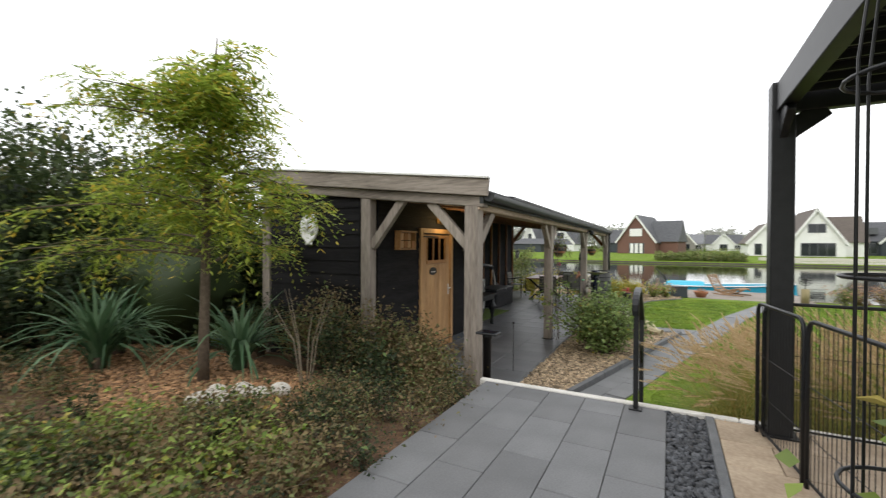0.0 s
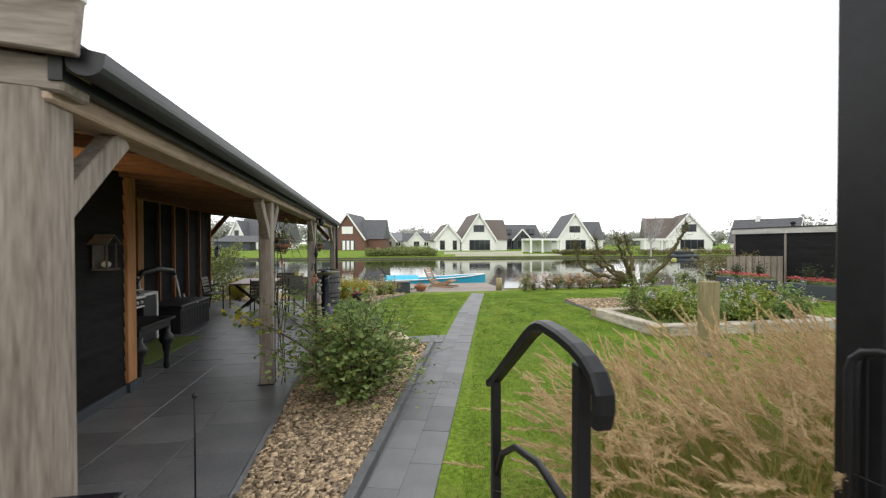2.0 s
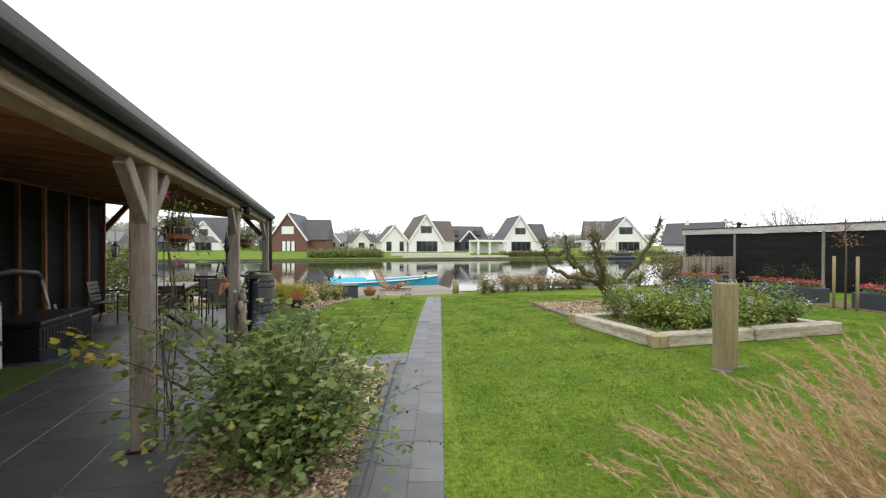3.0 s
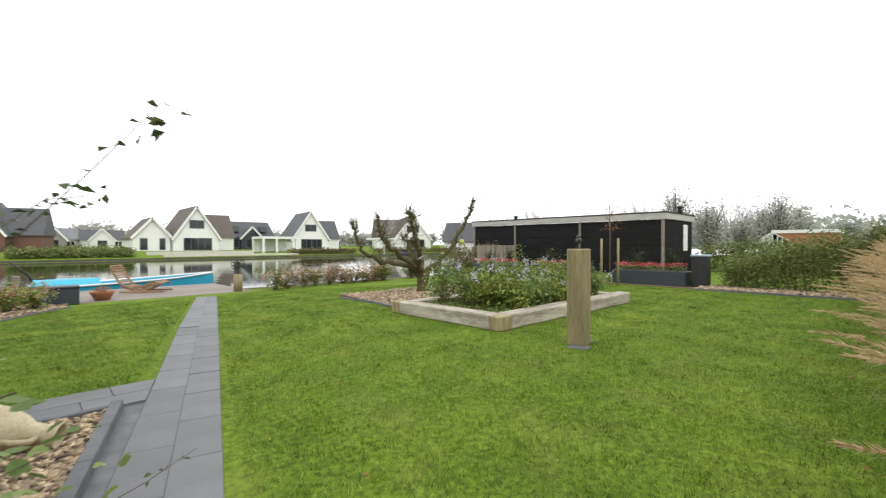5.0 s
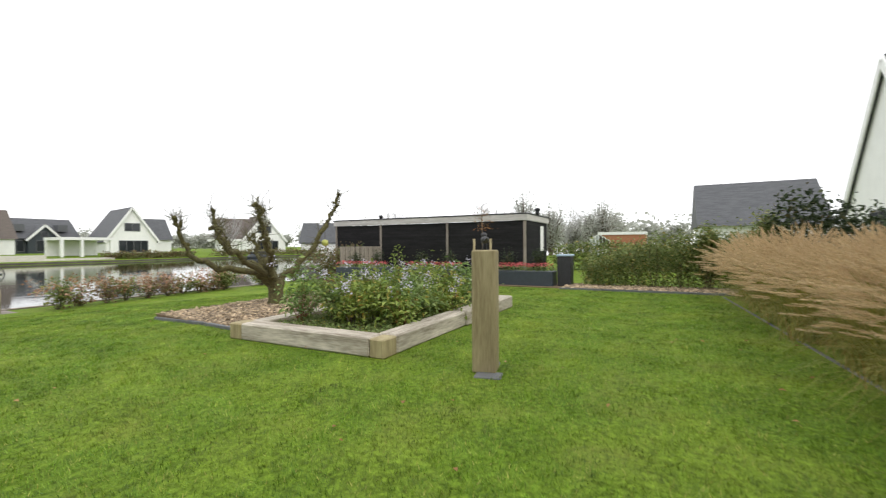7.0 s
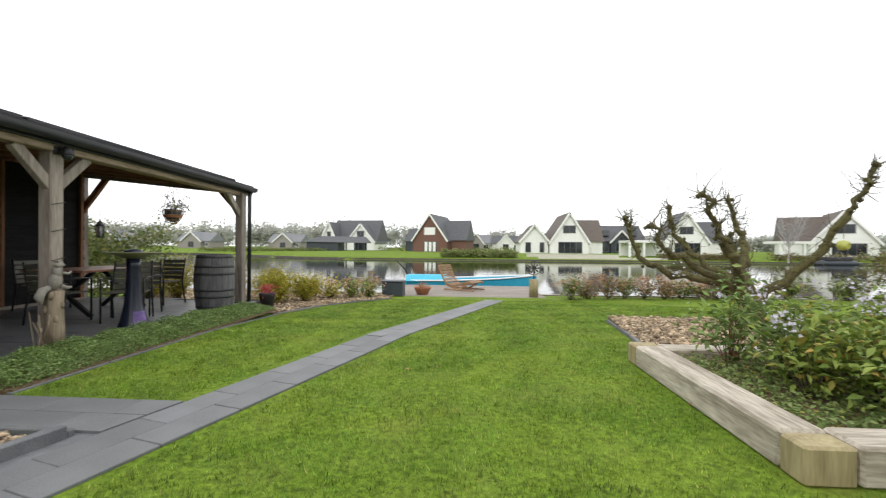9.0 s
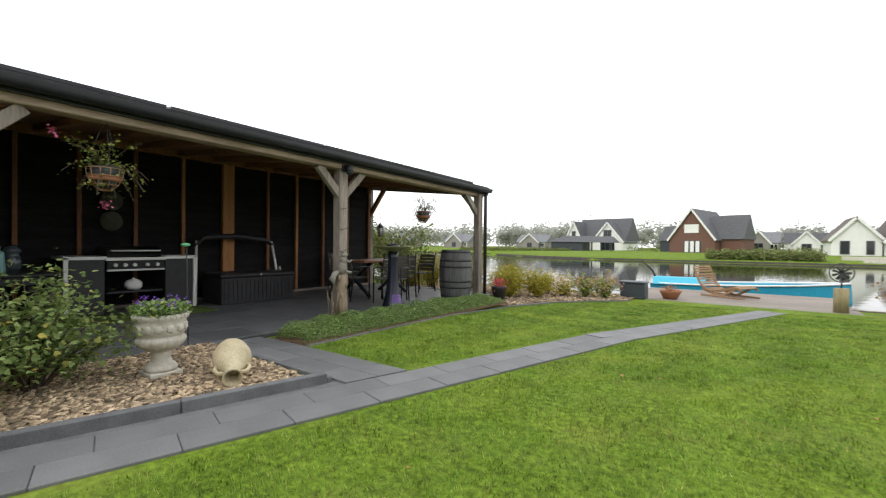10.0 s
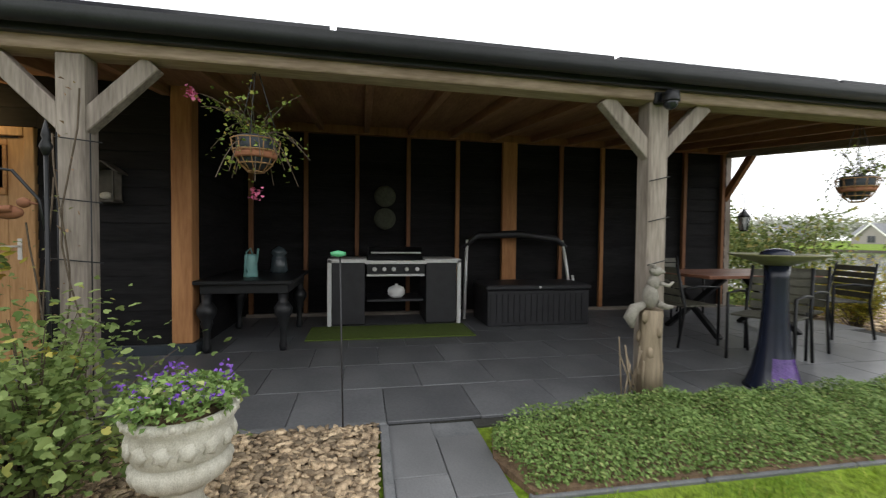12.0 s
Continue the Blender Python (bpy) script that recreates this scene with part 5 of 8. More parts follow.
# ---- plants ----
def shrub_meshes(owner, spread, height, stems, per, size, material, jitter=0.07, tilt=0.8, r0=0.008, low=0.25, shape=0.55, seg=5, squash=1.0, bark_mat=None, stem_name="stem_mass", leaf_name="foliage", lean=(0, 0), broad=False):
    """Curved stems from one foot, with leaves along them."""
    bm = M()
    cloud = []
    for s in range(stems):
        a, rr = rng.uniform(0, 6.283), spread * rng.uniform(0.05, 1) ** 0.7
        tip = Vector((rr * math.cos(a) + lean[0], rr * math.sin(a) * squash + lean[1], height * rng.uniform(0.6, 1.0) * (1 - 0.4 * (rr / spread) ** 2)))
        foot = Vector((math.cos(a), math.sin(a), 0)) * 0.06 * spread
        mid = Vector((tip.x * 0.4, tip.y * 0.4, tip.z * 0.75))
        pts = [foot * (1 - t) ** 2 + mid * 2 * t * (1 - t) + tip * t * t for t in np.linspace(0, 1, 7)]
        tube(bm, pts, [r0 * (1 - 0.8 * t) for t in np.linspace(0, 1, 7)], seg, False)
        t = rng.uniform(low, 1, per)[:, None]
        f, m_, e = np.array(foot), np.array(mid), np.array(tip)
        p = f * (1 - t) ** 2 + m_ * 2 * t * (1 - t) + e * t * t
        cloud.append(p + rng.normal(0, jitter, p.shape) * (0.5 + t))
    st = part(stem_name, bm, bark_mat or twig_mat, owner)
    st["kind"] = "stuff"
    p = np.concatenate(cloud)
    p[:, 2] = np.maximum(p[:, 2], 0.01)
    lv = lobed(leaf_name, p, size, material, owner, tilt) if broad else leaves(leaf_name, p, size, material, owner, shape, tilt)
    return st, lv


def shrub(name, label, category, at, spread, height, stems, per, size, material, group="", **more):
    o = thing(name, label, category, at, 0, group)
    shrub_meshes(o, spread, height, stems, per, size, material, **more)
    return o


def flowers(owner, n, spread, z0, z1, size, material, name="bloom", clump=0.0, squash=1.0):
    """Flower heads made of small petals."""
    c = np.column_stack([rng.normal(0, spread * 0.5, n), rng.normal(0, spread * 0.5 * squash, n), rng.uniform(z0, z1, n)])
    p = np.repeat(c, 14, 0) + rng.normal(0, max(clump, size * 0.5), (n * 14, 3))
    return leaves(name, p, size, material, owner, 0.9, 1.2)


def hedge(name, label, lo, hi, n, size, material, category="hedge", round_top=0.3, kind="", core=False):
    """A mass of leaves that fills a long volume, densest at its faces and uneven along its top."""
    lo, hi = np.array(lo, float), np.array(hi, float)
    o = thing(name, label, category, ((lo[0] + hi[0]) / 2, (lo[1] + hi[1]) / 2, lo[2]), 0, "", kind)
    p = rng.uniform(0, 1, (n, 3))
    p[:, 2] = p[:, 2] ** 0.75
    size3 = hi - lo
    wob = 1 - round_top * (0.5 + 0.5 * np.sin(p[:, 0] * size3[0] * 1.9 + 1) * np.sin(p[:, 1] * size3[1] * 1.3 + 2)) + rng.normal(0, 0.05, n)
    q = (p - [0.5, 0.5, 0]) * size3
    q[:, 2] *= wob
    q += rng.normal(0, 0.06, q.shape)
    q[:, 2] = np.maximum(q[:, 2], 0.02)
    leaves("foliage", q, size, material, o, 0.6, 0.9)
    bm = M()
    for i in range(max(6, n // 700)):
        x, y = rng.uniform(-0.45, 0.45) * size3[0], rng.uniform(-0.4, 0.4) * size3[1]
        tube(bm, [(x, y, 0), (x + rng.normal(0, 0.1), y + rng.normal(0, 0.1), size3[2] * 0.45), (x + rng.normal(0, 0.25), y + rng.normal(0, 0.25), size3[2] * 0.85)], [0.013, 0.009, 0.004], 5, False)
    part("stem_mass", bm, twig_mat, o)["kind"] = "stuff"
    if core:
        # solid dark lumps stand in for the dense, shaded inside of the hedge
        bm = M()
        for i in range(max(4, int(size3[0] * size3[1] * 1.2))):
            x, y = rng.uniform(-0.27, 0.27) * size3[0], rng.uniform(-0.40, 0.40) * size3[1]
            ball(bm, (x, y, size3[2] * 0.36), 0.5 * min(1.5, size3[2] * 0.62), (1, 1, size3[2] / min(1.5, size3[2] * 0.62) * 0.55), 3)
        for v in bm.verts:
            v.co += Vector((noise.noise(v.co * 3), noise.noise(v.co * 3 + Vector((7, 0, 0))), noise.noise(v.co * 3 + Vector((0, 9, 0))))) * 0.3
        inner = part("shade_core", bm, leaf_dark, o)
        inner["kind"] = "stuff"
    return o


# tall fountain grass, four clumps that are repeated
WIND = np.array([-0.62, 0.78])
grass_kinds = []
for kind_no in range(5):
    o = thing("fountain_grass", "tall fountain grass with tawny plumes blown by the wind", "grass", (0, 0, 0), 0, "clumps of fountain grass")
    n = 430
    a = rng.uniform(0, 6.283, n)
    d = np.stack([np.cos(a), np.sin(a)], 1) * 0.9 + WIND * 0.35
    d /= np.linalg.norm(d, axis=1)[:, None]
    base = np.column_stack([rng.normal(0, 0.11, (n, 2)), np.zeros(n)])
    blades("tuft", base, d, rng.uniform(0.55, 1.05, n), np.full(n, 0.0050), rng.uniform(0.5, 2.5, n), blade_reed, o, 4)
    n = 96
    a = rng.uniform(0, 6.283, n)
    d = np.stack([np.cos(a), np.sin(a)], 1) * 0.75 + WIND * 0.75
    d /= np.linalg.norm(d, axis=1)[:, None]
    base = np.column_stack([rng.normal(0, 0.10, (n, 2)), np.zeros(n)])
    L, bend = rng.uniform(0.68, 1.18, n), rng.uniform(0.28, 1.35, n)
    blades("stalk_mass", base, d, L, np.full(n, 0.0022), bend, blade_reed, o, 4)
    ang = bend * 0.62
    tip = base + np.column_stack([d * (L * np.sin(ang))[:, None], L * np.cos(ang)])
    ang2 = np.minimum(bend * 1.2 + 0.1, 1.5)
    way = np.column_stack([d * np.sin(ang2)[:, None], np.cos(ang2)])
    K = 56
    s = np.tile(np.linspace(0, 1, K), (n, 1))
    length = rng.uniform(0.15, 0.24, n)
    root = tip[:, None, :] - way[:, None, :] * 0.02 + way[:, None, :] * (s * length[:, None])[..., None]
    out = rng.normal(0, 1, (n, K, 3))
    out -= way[:, None, :] * (out * way[:, None, :]).sum(-1, keepdims=True)
    out /= np.linalg.norm(out, axis=-1, keepdims=True) + 1e-6
    fat = (0.031 * np.sin(np.pi * (0.12 + 0.84 * s)) ** 0.7)[..., None]
    end = root + out * fat * rng.uniform(0.45, 1.0, (n, K, 1)) + way[:, None, :] * 0.03
    side = np.cross(out, way[:, None, :]) * 0.0040
    v = np.stack([root - side, root + side, end], 2).reshape(-1, 3)
    raw("plume_mass", v, np.arange(len(v)).reshape(-1, 3), plume_mat, o)
    grass_kinds.append(o)
spots = []
for i in range(20):
    for j, y in enumerate((4.18, 4.68, 5.14)):
        x = 0.40 + i * 0.60 + rng.normal(0, 0.08) + 0.2 * (j % 2)
        if x < 11.6 and (x > 0.5 if j == 0 else x > (0.7 if j == 1 else 1.3)):
            spots.append((x, y + rng.normal(0, 0.07) + 0.02 * x, rng.uniform(0.88, 1.0) + 0.016 * x))
spots += [(0.42, 4.42, 0.9), (0.60, 4.95, 0.9), (1.0, 5.18, 0.9)]
for i, (x, y, s) in enumerate(spots):
    src = grass_kinds[i % 5]
    if i < 5:
        src.matrix_basis = pose(x, y, 0)
    else:
        copy_thing(src, pose(x, y, 0, 0, 0, rng.normal(0, 14)) @ Matrix.Diagonal((s, s, s, 1)))

# lawn blades over the mown lawn
LAWN_E = [(-0.42, 5.1), (0.35, 5.1), (0.6, 5.66), (2.6, 5.6), (11.8, 5.94), (11.85, 11.5), (12.0, 14.6), (9.5, 17), (5.5, 18.9), (strip_x(18.9) + PATH_W, 18.9), (strip_x(13) + PATH_W, 13.0)]
LAWN_W = [(-0.98, 10.45), (0.30, 10.45), (strip_x(18.9) - 0.02, 18.9), (0.45, 18.9), (-0.15, 17.9), (-0.7, 16.6), (-0.96, 15.0)]
tuft_turn, tuft_tall = rng.uniform(0, 6.283, (256, 256)), rng.uniform(0.55, 1.45, (256, 256))
for poly, n in ((LAWN_E, 560000), (LAWN_W, 90000)):
    p = scatter(poly, n)
    keep = ~inside([(4.12, 9.55), (8.33, 9.5), (8.33, 11.95), (4.1, 11.95)], p[:, 0], p[:, 1]) & ~inside(TREEBED, p[:, 0], p[:, 1])
    p = p[keep]
    p = p + rng.normal(0, 0.012, p.shape)
    n = len(p)
    base = np.column_stack([p, land(p[:, 0], p[:, 1]) - 0.003])
    cell = ((p + rng.normal(0, 0.03, p.shape)) / 0.085).astype(int) % 256
    a = tuft_turn[cell[:, 0], cell[:, 1]] + rng.normal(0, 0.9, n)
    h = rng.uniform(0.014, 0.034, n) * tuft_tall[cell[:, 0], cell[:, 1]]
    lean = rng.uniform(0.010, 0.034, n)[:, None] * np.column_stack([np.cos(a), np.sin(a)])
    side = np.column_stack([-np.sin(a), np.cos(a), np.zeros(n)]) * rng.uniform(0.0018, 0.0032, n)[:, None]
    tip = base + np.column_stack([lean, h])
    v = np.stack([base - side, base + side, tip], 1).reshape(-1, 3)
    g = raw("lawn_grass", v, np.arange(len(v)).reshape(-1, 3), blade_lawn)
    tagged(g, "short mown green grass blades", "grass", kind="stuff")
# a few scattered fallen leaves
p = scatter(LAWN_E, 90)
leaf_fall = leaves("fallen_leaves", np.column_stack([p, land(p[:, 0], p[:, 1]) + 0.03]), 0.05, leaf_orange, None, 0.6, 0.2)
tagged(leaf_fall, "scattered fallen leaves on the lawn", "leaves", kind="stuff")

# ground cover beside the patio
COVER = [(-1.70, 10.75), (-1.60, 10.45), (-1.35, 10.38), (-1.03, 10.47), (-1.0, 14.9), (-1.9, 15.2), (-1.85, 12.6), (-2.0, 11.9), (-1.85, 11.2)]
p = scatter(COVER, 41000)
edge = np.minimum(1, np.minimum(np.abs(p[:, 0] + 1.00), np.abs(p[:, 0] + 1.95)) / 0.16)
top = 0.05 + 0.13 * edge * (0.72 + 0.2 * np.sin(p[:, 1] * 5) * np.sin(p[:, 0] * 9) + 0.2 * np.sin(p[:, 1] * 13 + p[:, 0] * 7)) * np.where(p[:, 1] > 14, 0.6, 1)
o = thing("ground_cover", "low mat of small green ground cover leaves", "ground cover", (-1.4, 12.6, 0))
q = np.column_stack([p[:, 0] + 1.4, p[:, 1] - 12.6, top * rng.uniform(0.35, 1.05, len(p))])
leaves("foliage", q, 0.025, leaf_cover, o, 0.6, 0.6)
bm = M()
slab(bm, [(x + 1.4, y - 12.6) for x, y in COVER], 0.0, 0.035)
part("soil", bm, soil, o)

# rose bush in the bark bed
rose = thing("rose_bush", "large loose bush with lobed leaves and arching shoots in bark", "bush", (-1.07, 7.32, 0.03))
canes_bm, cloud, yellow, thin = M(), [], [], []


def cane(a, reach, rise, n_leaf, r0=0.008, start=0.22, sag=0.95, jitter=0.075):
    """One arching shoot of the bush, with leaves from start on."""
    e = np.array([reach * math.cos(a), reach * math.sin(a), rise])
    foot = np.array([0.07 * math.cos(a), 0.07 * math.sin(a), 0.0])
    ctl = np.array([e[0] * 0.38, e[1] * 0.38, rise * sag])
    wob = rng.normal(0, 0.02, (9, 3))
    c = [foot * (1 - t) ** 2 + ctl * 2 * t * (1 - t) + e * t * t + wob[i] * t for i, t in enumerate(np.linspace(0, 1, 9))]
    tube(canes_bm, [Vector(k) for k in c], [r0 * (1 - 0.75 * t) for t in np.linspace(0, 1, 9)], 5, False)
    t = rng.uniform(start, 1.02, n_leaf)[:, None]
    return foot * (1 - t) ** 2 + ctl * 2 * t * (1 - t) + e * t * t + rng.normal(0, jitter, (n_leaf, 3)) * (0.55 + 0.6 * t)


for k in range(62):
    a = rng.uniform(0, 6.283)
    reach = rng.uniform(0.15, 0.84) * (1.0 if math.cos(a) > -0.3 else 0.8)
    cloud.append(cane(a, reach, rng.uniform(0.62, 1.22) * (1 - 0.36 * reach), 44))
for k in range(34):
    cloud.append(cane(rng.uniform(0, 6.283), rng.uniform(0.45, 0.92), rng.uniform(0.22, 0.55), 42, 0.006))
for a, reach, rise, n in ((3.02, 1.28, 0.92, 95), (2.86, 1.05, 1.02, 95), (3.25, 1.0, 0.62, 60), (2.6, 0.95, 1.1, 85), (3.6, 0.95, 0.50, 50), (2.95, 0.8, 1.12, 90), (2.75, 0.7, 0.95, 80)):
    cloud.append(cane(a, reach, rise, n, 0.011, 0.35, 0.75, 0.065))
for a, reach, rise in ((3.0, 1.36, 0.95), (3.06, 1.2, 0.9)):
    yellow.append(cane(a, reach, rise, 16, 0.005, 0.86, 0.75, 0.03))
for a, reach, rise, n in ((0.35, 0.92, 1.28, 14), (0.9, 0.6, 1.36, 16), (1.9, 0.55, 1.30, 18), (-0.4, 0.75, 1.2, 16), (-0.28, 0.95, 1.41, 26), (-1.3, 0.6, 1.22, 18), (1.3, 0.75, 1.25, 16), (0.1, 1.02, 0.30, 9), (0.35, 1.18, 0.42, 6), (-0.25, 1.12, 0.22, 8), (-0.6, 1.0, 0.2, 7)):
    thin.append(cane(a, reach, rise, n * 2, 0.0035, 0.45, 0.58 if rise > 1.4 else 0.9, 0.012))
part("stem_mass", canes_bm, twig_mat, rose)["kind"] = "stuff"
cloud = np.concatenate(cloud)
cloud[:, 2] = np.maximum(cloud[:, 2], 0.03)
lobed("foliage", cloud, 0.052, leaf_rose, rose, 0.75)
leaves("shoot_leaves", np.concatenate(thin), 0.026, leaf_hedgerow, rose, 0.7, 0.8)
lobed("turned_foliage", np.concatenate(yellow), 0.06, leaf_yellow, rose, 0.8)["label"] = "yellow turned leaves"
rose2 = shrub("rose_bush", "leafy rose bush beside the stone urn", "bush", (-1.30, 8.36, 0.03), 0.72, 0.84, 46, 76, 0.040, leaf_rose, jitter=0.06, broad=True)

# climbing rose on the veranda post
climber = thing("climbing_rose", "sparse climbing rose tied to a veranda post", "climber", (-2.02, 8.02, 0.03))
bm = M()
cl = []
for s in range(4):
    c = [(0.03 + 0.03 * math.sin(z * 5 + s), (s - 1.5) * 0.06 + 0.05 * math.sin(z * 4 + s * 2), z) for z in np.linspace(0, 1.2 + 0.25 * s, 10)]
    tube(bm, c, 0.005, 5, False)
    cl.append(np.array(c)[rng.integers(2, 10, 18)] + rng.normal(0, 0.04, (18, 3)))
part("stem_mass", bm, twig_mat, climber)
leaves("foliage", np.concatenate(cl), 0.028, leaf_hydra, climber, 0.6, 0.8)

# pollarded apple tree
tree = thing("apple_tree", "old pollarded apple tree with mossy knotted branches", "tree", (6.65, 13.95, -0.02))
bm = M()
tube(bm, [(0, 0, 0), (0.0, 0.0, 0.12), (-0.02, 0.0, 0.32), (-0.03, 0.0, 0.55)], [0.20, 0.155, 0.14, 0.15], 14)
part("trunk", bm, moss_bark, tree)
apple_branches = [
    ((-0.4, 0.1, 0.70), (-1.0, 0.35, 0.85), (-1.45, 0.55, 1.05), (-1.55, 0.6, 1.4), (-1.63, 0.61, 1.70)),
    ((-0.3, 0.2, 0.80), (-0.65, 0.4, 1.1), (-0.85, 0.5, 1.45), (-0.97, 0.53, 1.86)),
    ((-0.1, 0.15, 0.9), (0.05, 0.25, 1.3), (-0.1, 0.3, 1.6), (-0.23, 0.24, 1.95)),
    ((0.3, -0.2, 0.75), (0.55, -0.42, 1.1), (0.75, -0.6, 1.6), (0.85, -0.7, 1.95), (0.99, -0.78, 2.28)),
    ((-0.4, -0.15, 0.72), (-1.0, -0.35, 0.95), (-1.4, -0.48, 1.15), (-1.71, -0.54, 1.5)),
    ((-0.3, -0.25, 0.8), (-0.7, -0.6, 1.15), (-0.95, -0.8, 1.5), (-1.23, -0.94, 1.89)),
    ((-0.02, 0.35, 0.85), (0.1, 0.7, 1.1), (0.2, 0.9, 1.45)),
]
for limb in apple_branches:
    bm = M()
    pts = [(-0.03, 0, 0.38)] + list(limb)
    fine = []
    for a, b in zip(pts, pts[1:]):
        for t in np.linspace(0, 1, 5)[:-1]:
            fine.append(Vector(a).lerp(Vector(b), t) + Vector(rng.normal(0, 0.032, 3)))
    fine.append(Vector(pts[-1]))
    n = len(fine)
    rad = [(0.076 * (1 - t) + 0.026 * t) * rng.uniform(0.78, 1.2) for t in np.linspace(0, 1, n)]
    rad[-1] *= 1.1
    tube(bm, fine, rad, 9)
    ball(bm, fine[-1], 0.05, (1, 1, 0.9), 1)
    for k in range(2, n):
        ball(bm, fine[k] + Vector(rng.normal(0, 0.035, 3)), 0.036 * rng.uniform(0.6, 1.2), (1, 1, 1), 1)
    branch = part("branch", bm, moss_bark, tree)
    bm = M()
    for k in range(84):
        i = rng.integers(max(1, n - 5), n) if k < 44 else rng.integers(2, n)
        s = fine[i]
        d = Vector(rng.normal(0, 1, 3)) + Vector((0, 0, 0.5))
        d.normalize()
        l = rng.uniform(0.08, 0.34)
        e1 = s + d * l * 0.5 + Vector(rng.normal(0, 0.04, 3))
        tube(bm, [s, e1, s + d * l + Vector(rng.normal(0, 0.07, 3)) + Vector((0, 0, 0.05))], [0.008, 0.005, 0.002], 4, False)
    part("twig_mass", bm, moss_bark, branch)["kind"] = "stuff"
feeder2 = thing("bird_feeder", "yellow-green round bird feeder hung in the apple tree", "bird feeder", (7.38, 13.33, 1.24))
bm = M()
lathe(bm, [(0.035, -0.065), (0.06, -0.045), (0.068, 0.0), (0.06, 0.045), (0.035, 0.065), (0.028, 0.035)], 16, pose(0, 0, 0, 90, 0, 30))
part("pot", bm, plain("lime_glaze", (0.42, 0.44, 0.10), 0.4), feeder2)
bm = M()
tube(bm, [(0, 0, 0.09), (0.02, 0.02, 0.36)], 0.004, 4)
part("cord", bm, twig_mat, feeder2)

# raised bed of old sleepers
sleeper_bed = thing("raised_bed", "raised bed edged with heavy weathered sleepers", "raised bed", (4.15, 9.7, 0))
for a, b, m_ in (((0.0, 0.09, 0), (0.26, 2.06, 0.21), beam_y), ((0.27, -0.10, 0), (2.05, 0.16, 0.21), beam_x), ((2.06, -0.13, 0), (4.15, 0.13, 0.215), beam_x), ((0.3, 2.08, 0), (4.15, 2.3, 0.18), beam_x), ((3.9, 0.15, 0), (4.15, 2.07, 0.18), beam_y)):
    bm = M()
    box(bm, a, b, 0.018)
    part("sleeper", bm, m_, sleeper_bed)
for x, y, w in ((0.0, -0.10, 0.255), (0.0, 2.07, 0.255)):
    bm = M()
    box(bm, (x, y, 0), (x + w, y + 0.18 if y < 0 else y + 0.2, 0.203), 0.015)
    part("sleeper_end", bm, bollard_z, sleeper_bed)
bm = M()
box(bm, (0.2, 0.1, 0), (3.95, 2.1, 0.10))
part("soil", bm, soil, sleeper_bed)
for i in range(28):
    x, y = 5.0 + (i % 7) * 0.44 + rng.uniform(-0.14, 0.14), 10.12 + (i // 7) * 0.42 + rng.uniform(-0.12, 0.12)
    tall = rng.uniform(0.42, 0.72) + 0.22 * (i // 7) / 3
    o = shrub("butterfly_bush", "green butterfly bush with faded lilac spikes in the raised bed", "bush", (x, y, 0.10), 0.42, tall, 15, 30, 0.088, (leaf_bright, leaf_cover, leaf_rose, leaf_bright)[i % 4], "bushes in the raised bed", shape=0.40, jitter=0.06, bark_mat=rust if i % 3 == 0 else None, r0=0.006)
    if i % 2:
        flowers(o, 5, 0.55, tall * 0.75, tall * 1.05, 0.03, petal_lilac, clump=0.03)
p = scatter([(4.42, 9.9), (7.6, 9.85), (7.6, 11.6), (4.42, 11.6)], 11000)
o = thing("ground_cover", "creeping grey-green ground cover in the raised bed", "ground cover", (5.5, 10.2, 0.1))
leaves("foliage", np.column_stack([p[:, 0] - 5.5, p[:, 1] - 10.2, rng.uniform(0, 0.09, len(p))]), 0.04, leaf_rose, o, 0.6, 0.6)
for x, y, hh in ((6.0, 10.6, 1.15), (5.2, 11.2, 0.85)):
    o = shrub("tall_perennial", "tall green perennial with narrow leaves in the raised bed", "plant", (x, y, 0.10), 0.16, hh, 6, 60, 0.07, leaf_bright, jitter=0.05, shape=0.25)

# wooden bollard with a small bronze bird
bollard = thing("wooden_post", "square weathered oak post standing in the lawn", "post", (4.27, 8.53, 0.0), 12)
bm = M()
box(bm, (-0.11, -0.11, 0.0), (0.11, 0.11, 1.12), 0.012)
part("post", bm, bollard_z, bollard)
for x, y in ((-0.17, -0.05), (0.19, 0.02)):
    bm = M()
    box(bm, (x - 0.09, y - 0.12, -0.03), (x + 0.09, y + 0.12, 0.014), 0.01)
    part("footing", bm, tile_grey, bollard)
figurine = thing("bird_figurine", "small dark metal bird ornament on the oak post", "ornament", (4.27, 8.53, 1.12), 30)
figurine.scale = (1.25, 1.25, 1.1)
bm = M()
ball(bm, (0, 0, 0.085), 0.035, (1.5, 0.9, 0.9))
ball(bm, (0.05, 0, 0.125), 0.024)
tube(bm, [(0.07, 0, 0.125), (0.10, 0, 0.12)], [0.007, 0.001], 6)
tube(bm, [(-0.04, 0, 0.085), (-0.11, 0, 0.10)], [0.018, 0.004], 6)
tube(bm, [(0, 0.012, 0.06), (0.01, 0.015, 0.0)], 0.004, 5)
tube(bm, [(0, -0.012, 0.06), (0.01, -0.015, 0.0)], 0.004, 5)
part("figure", bm, iron, figurine)

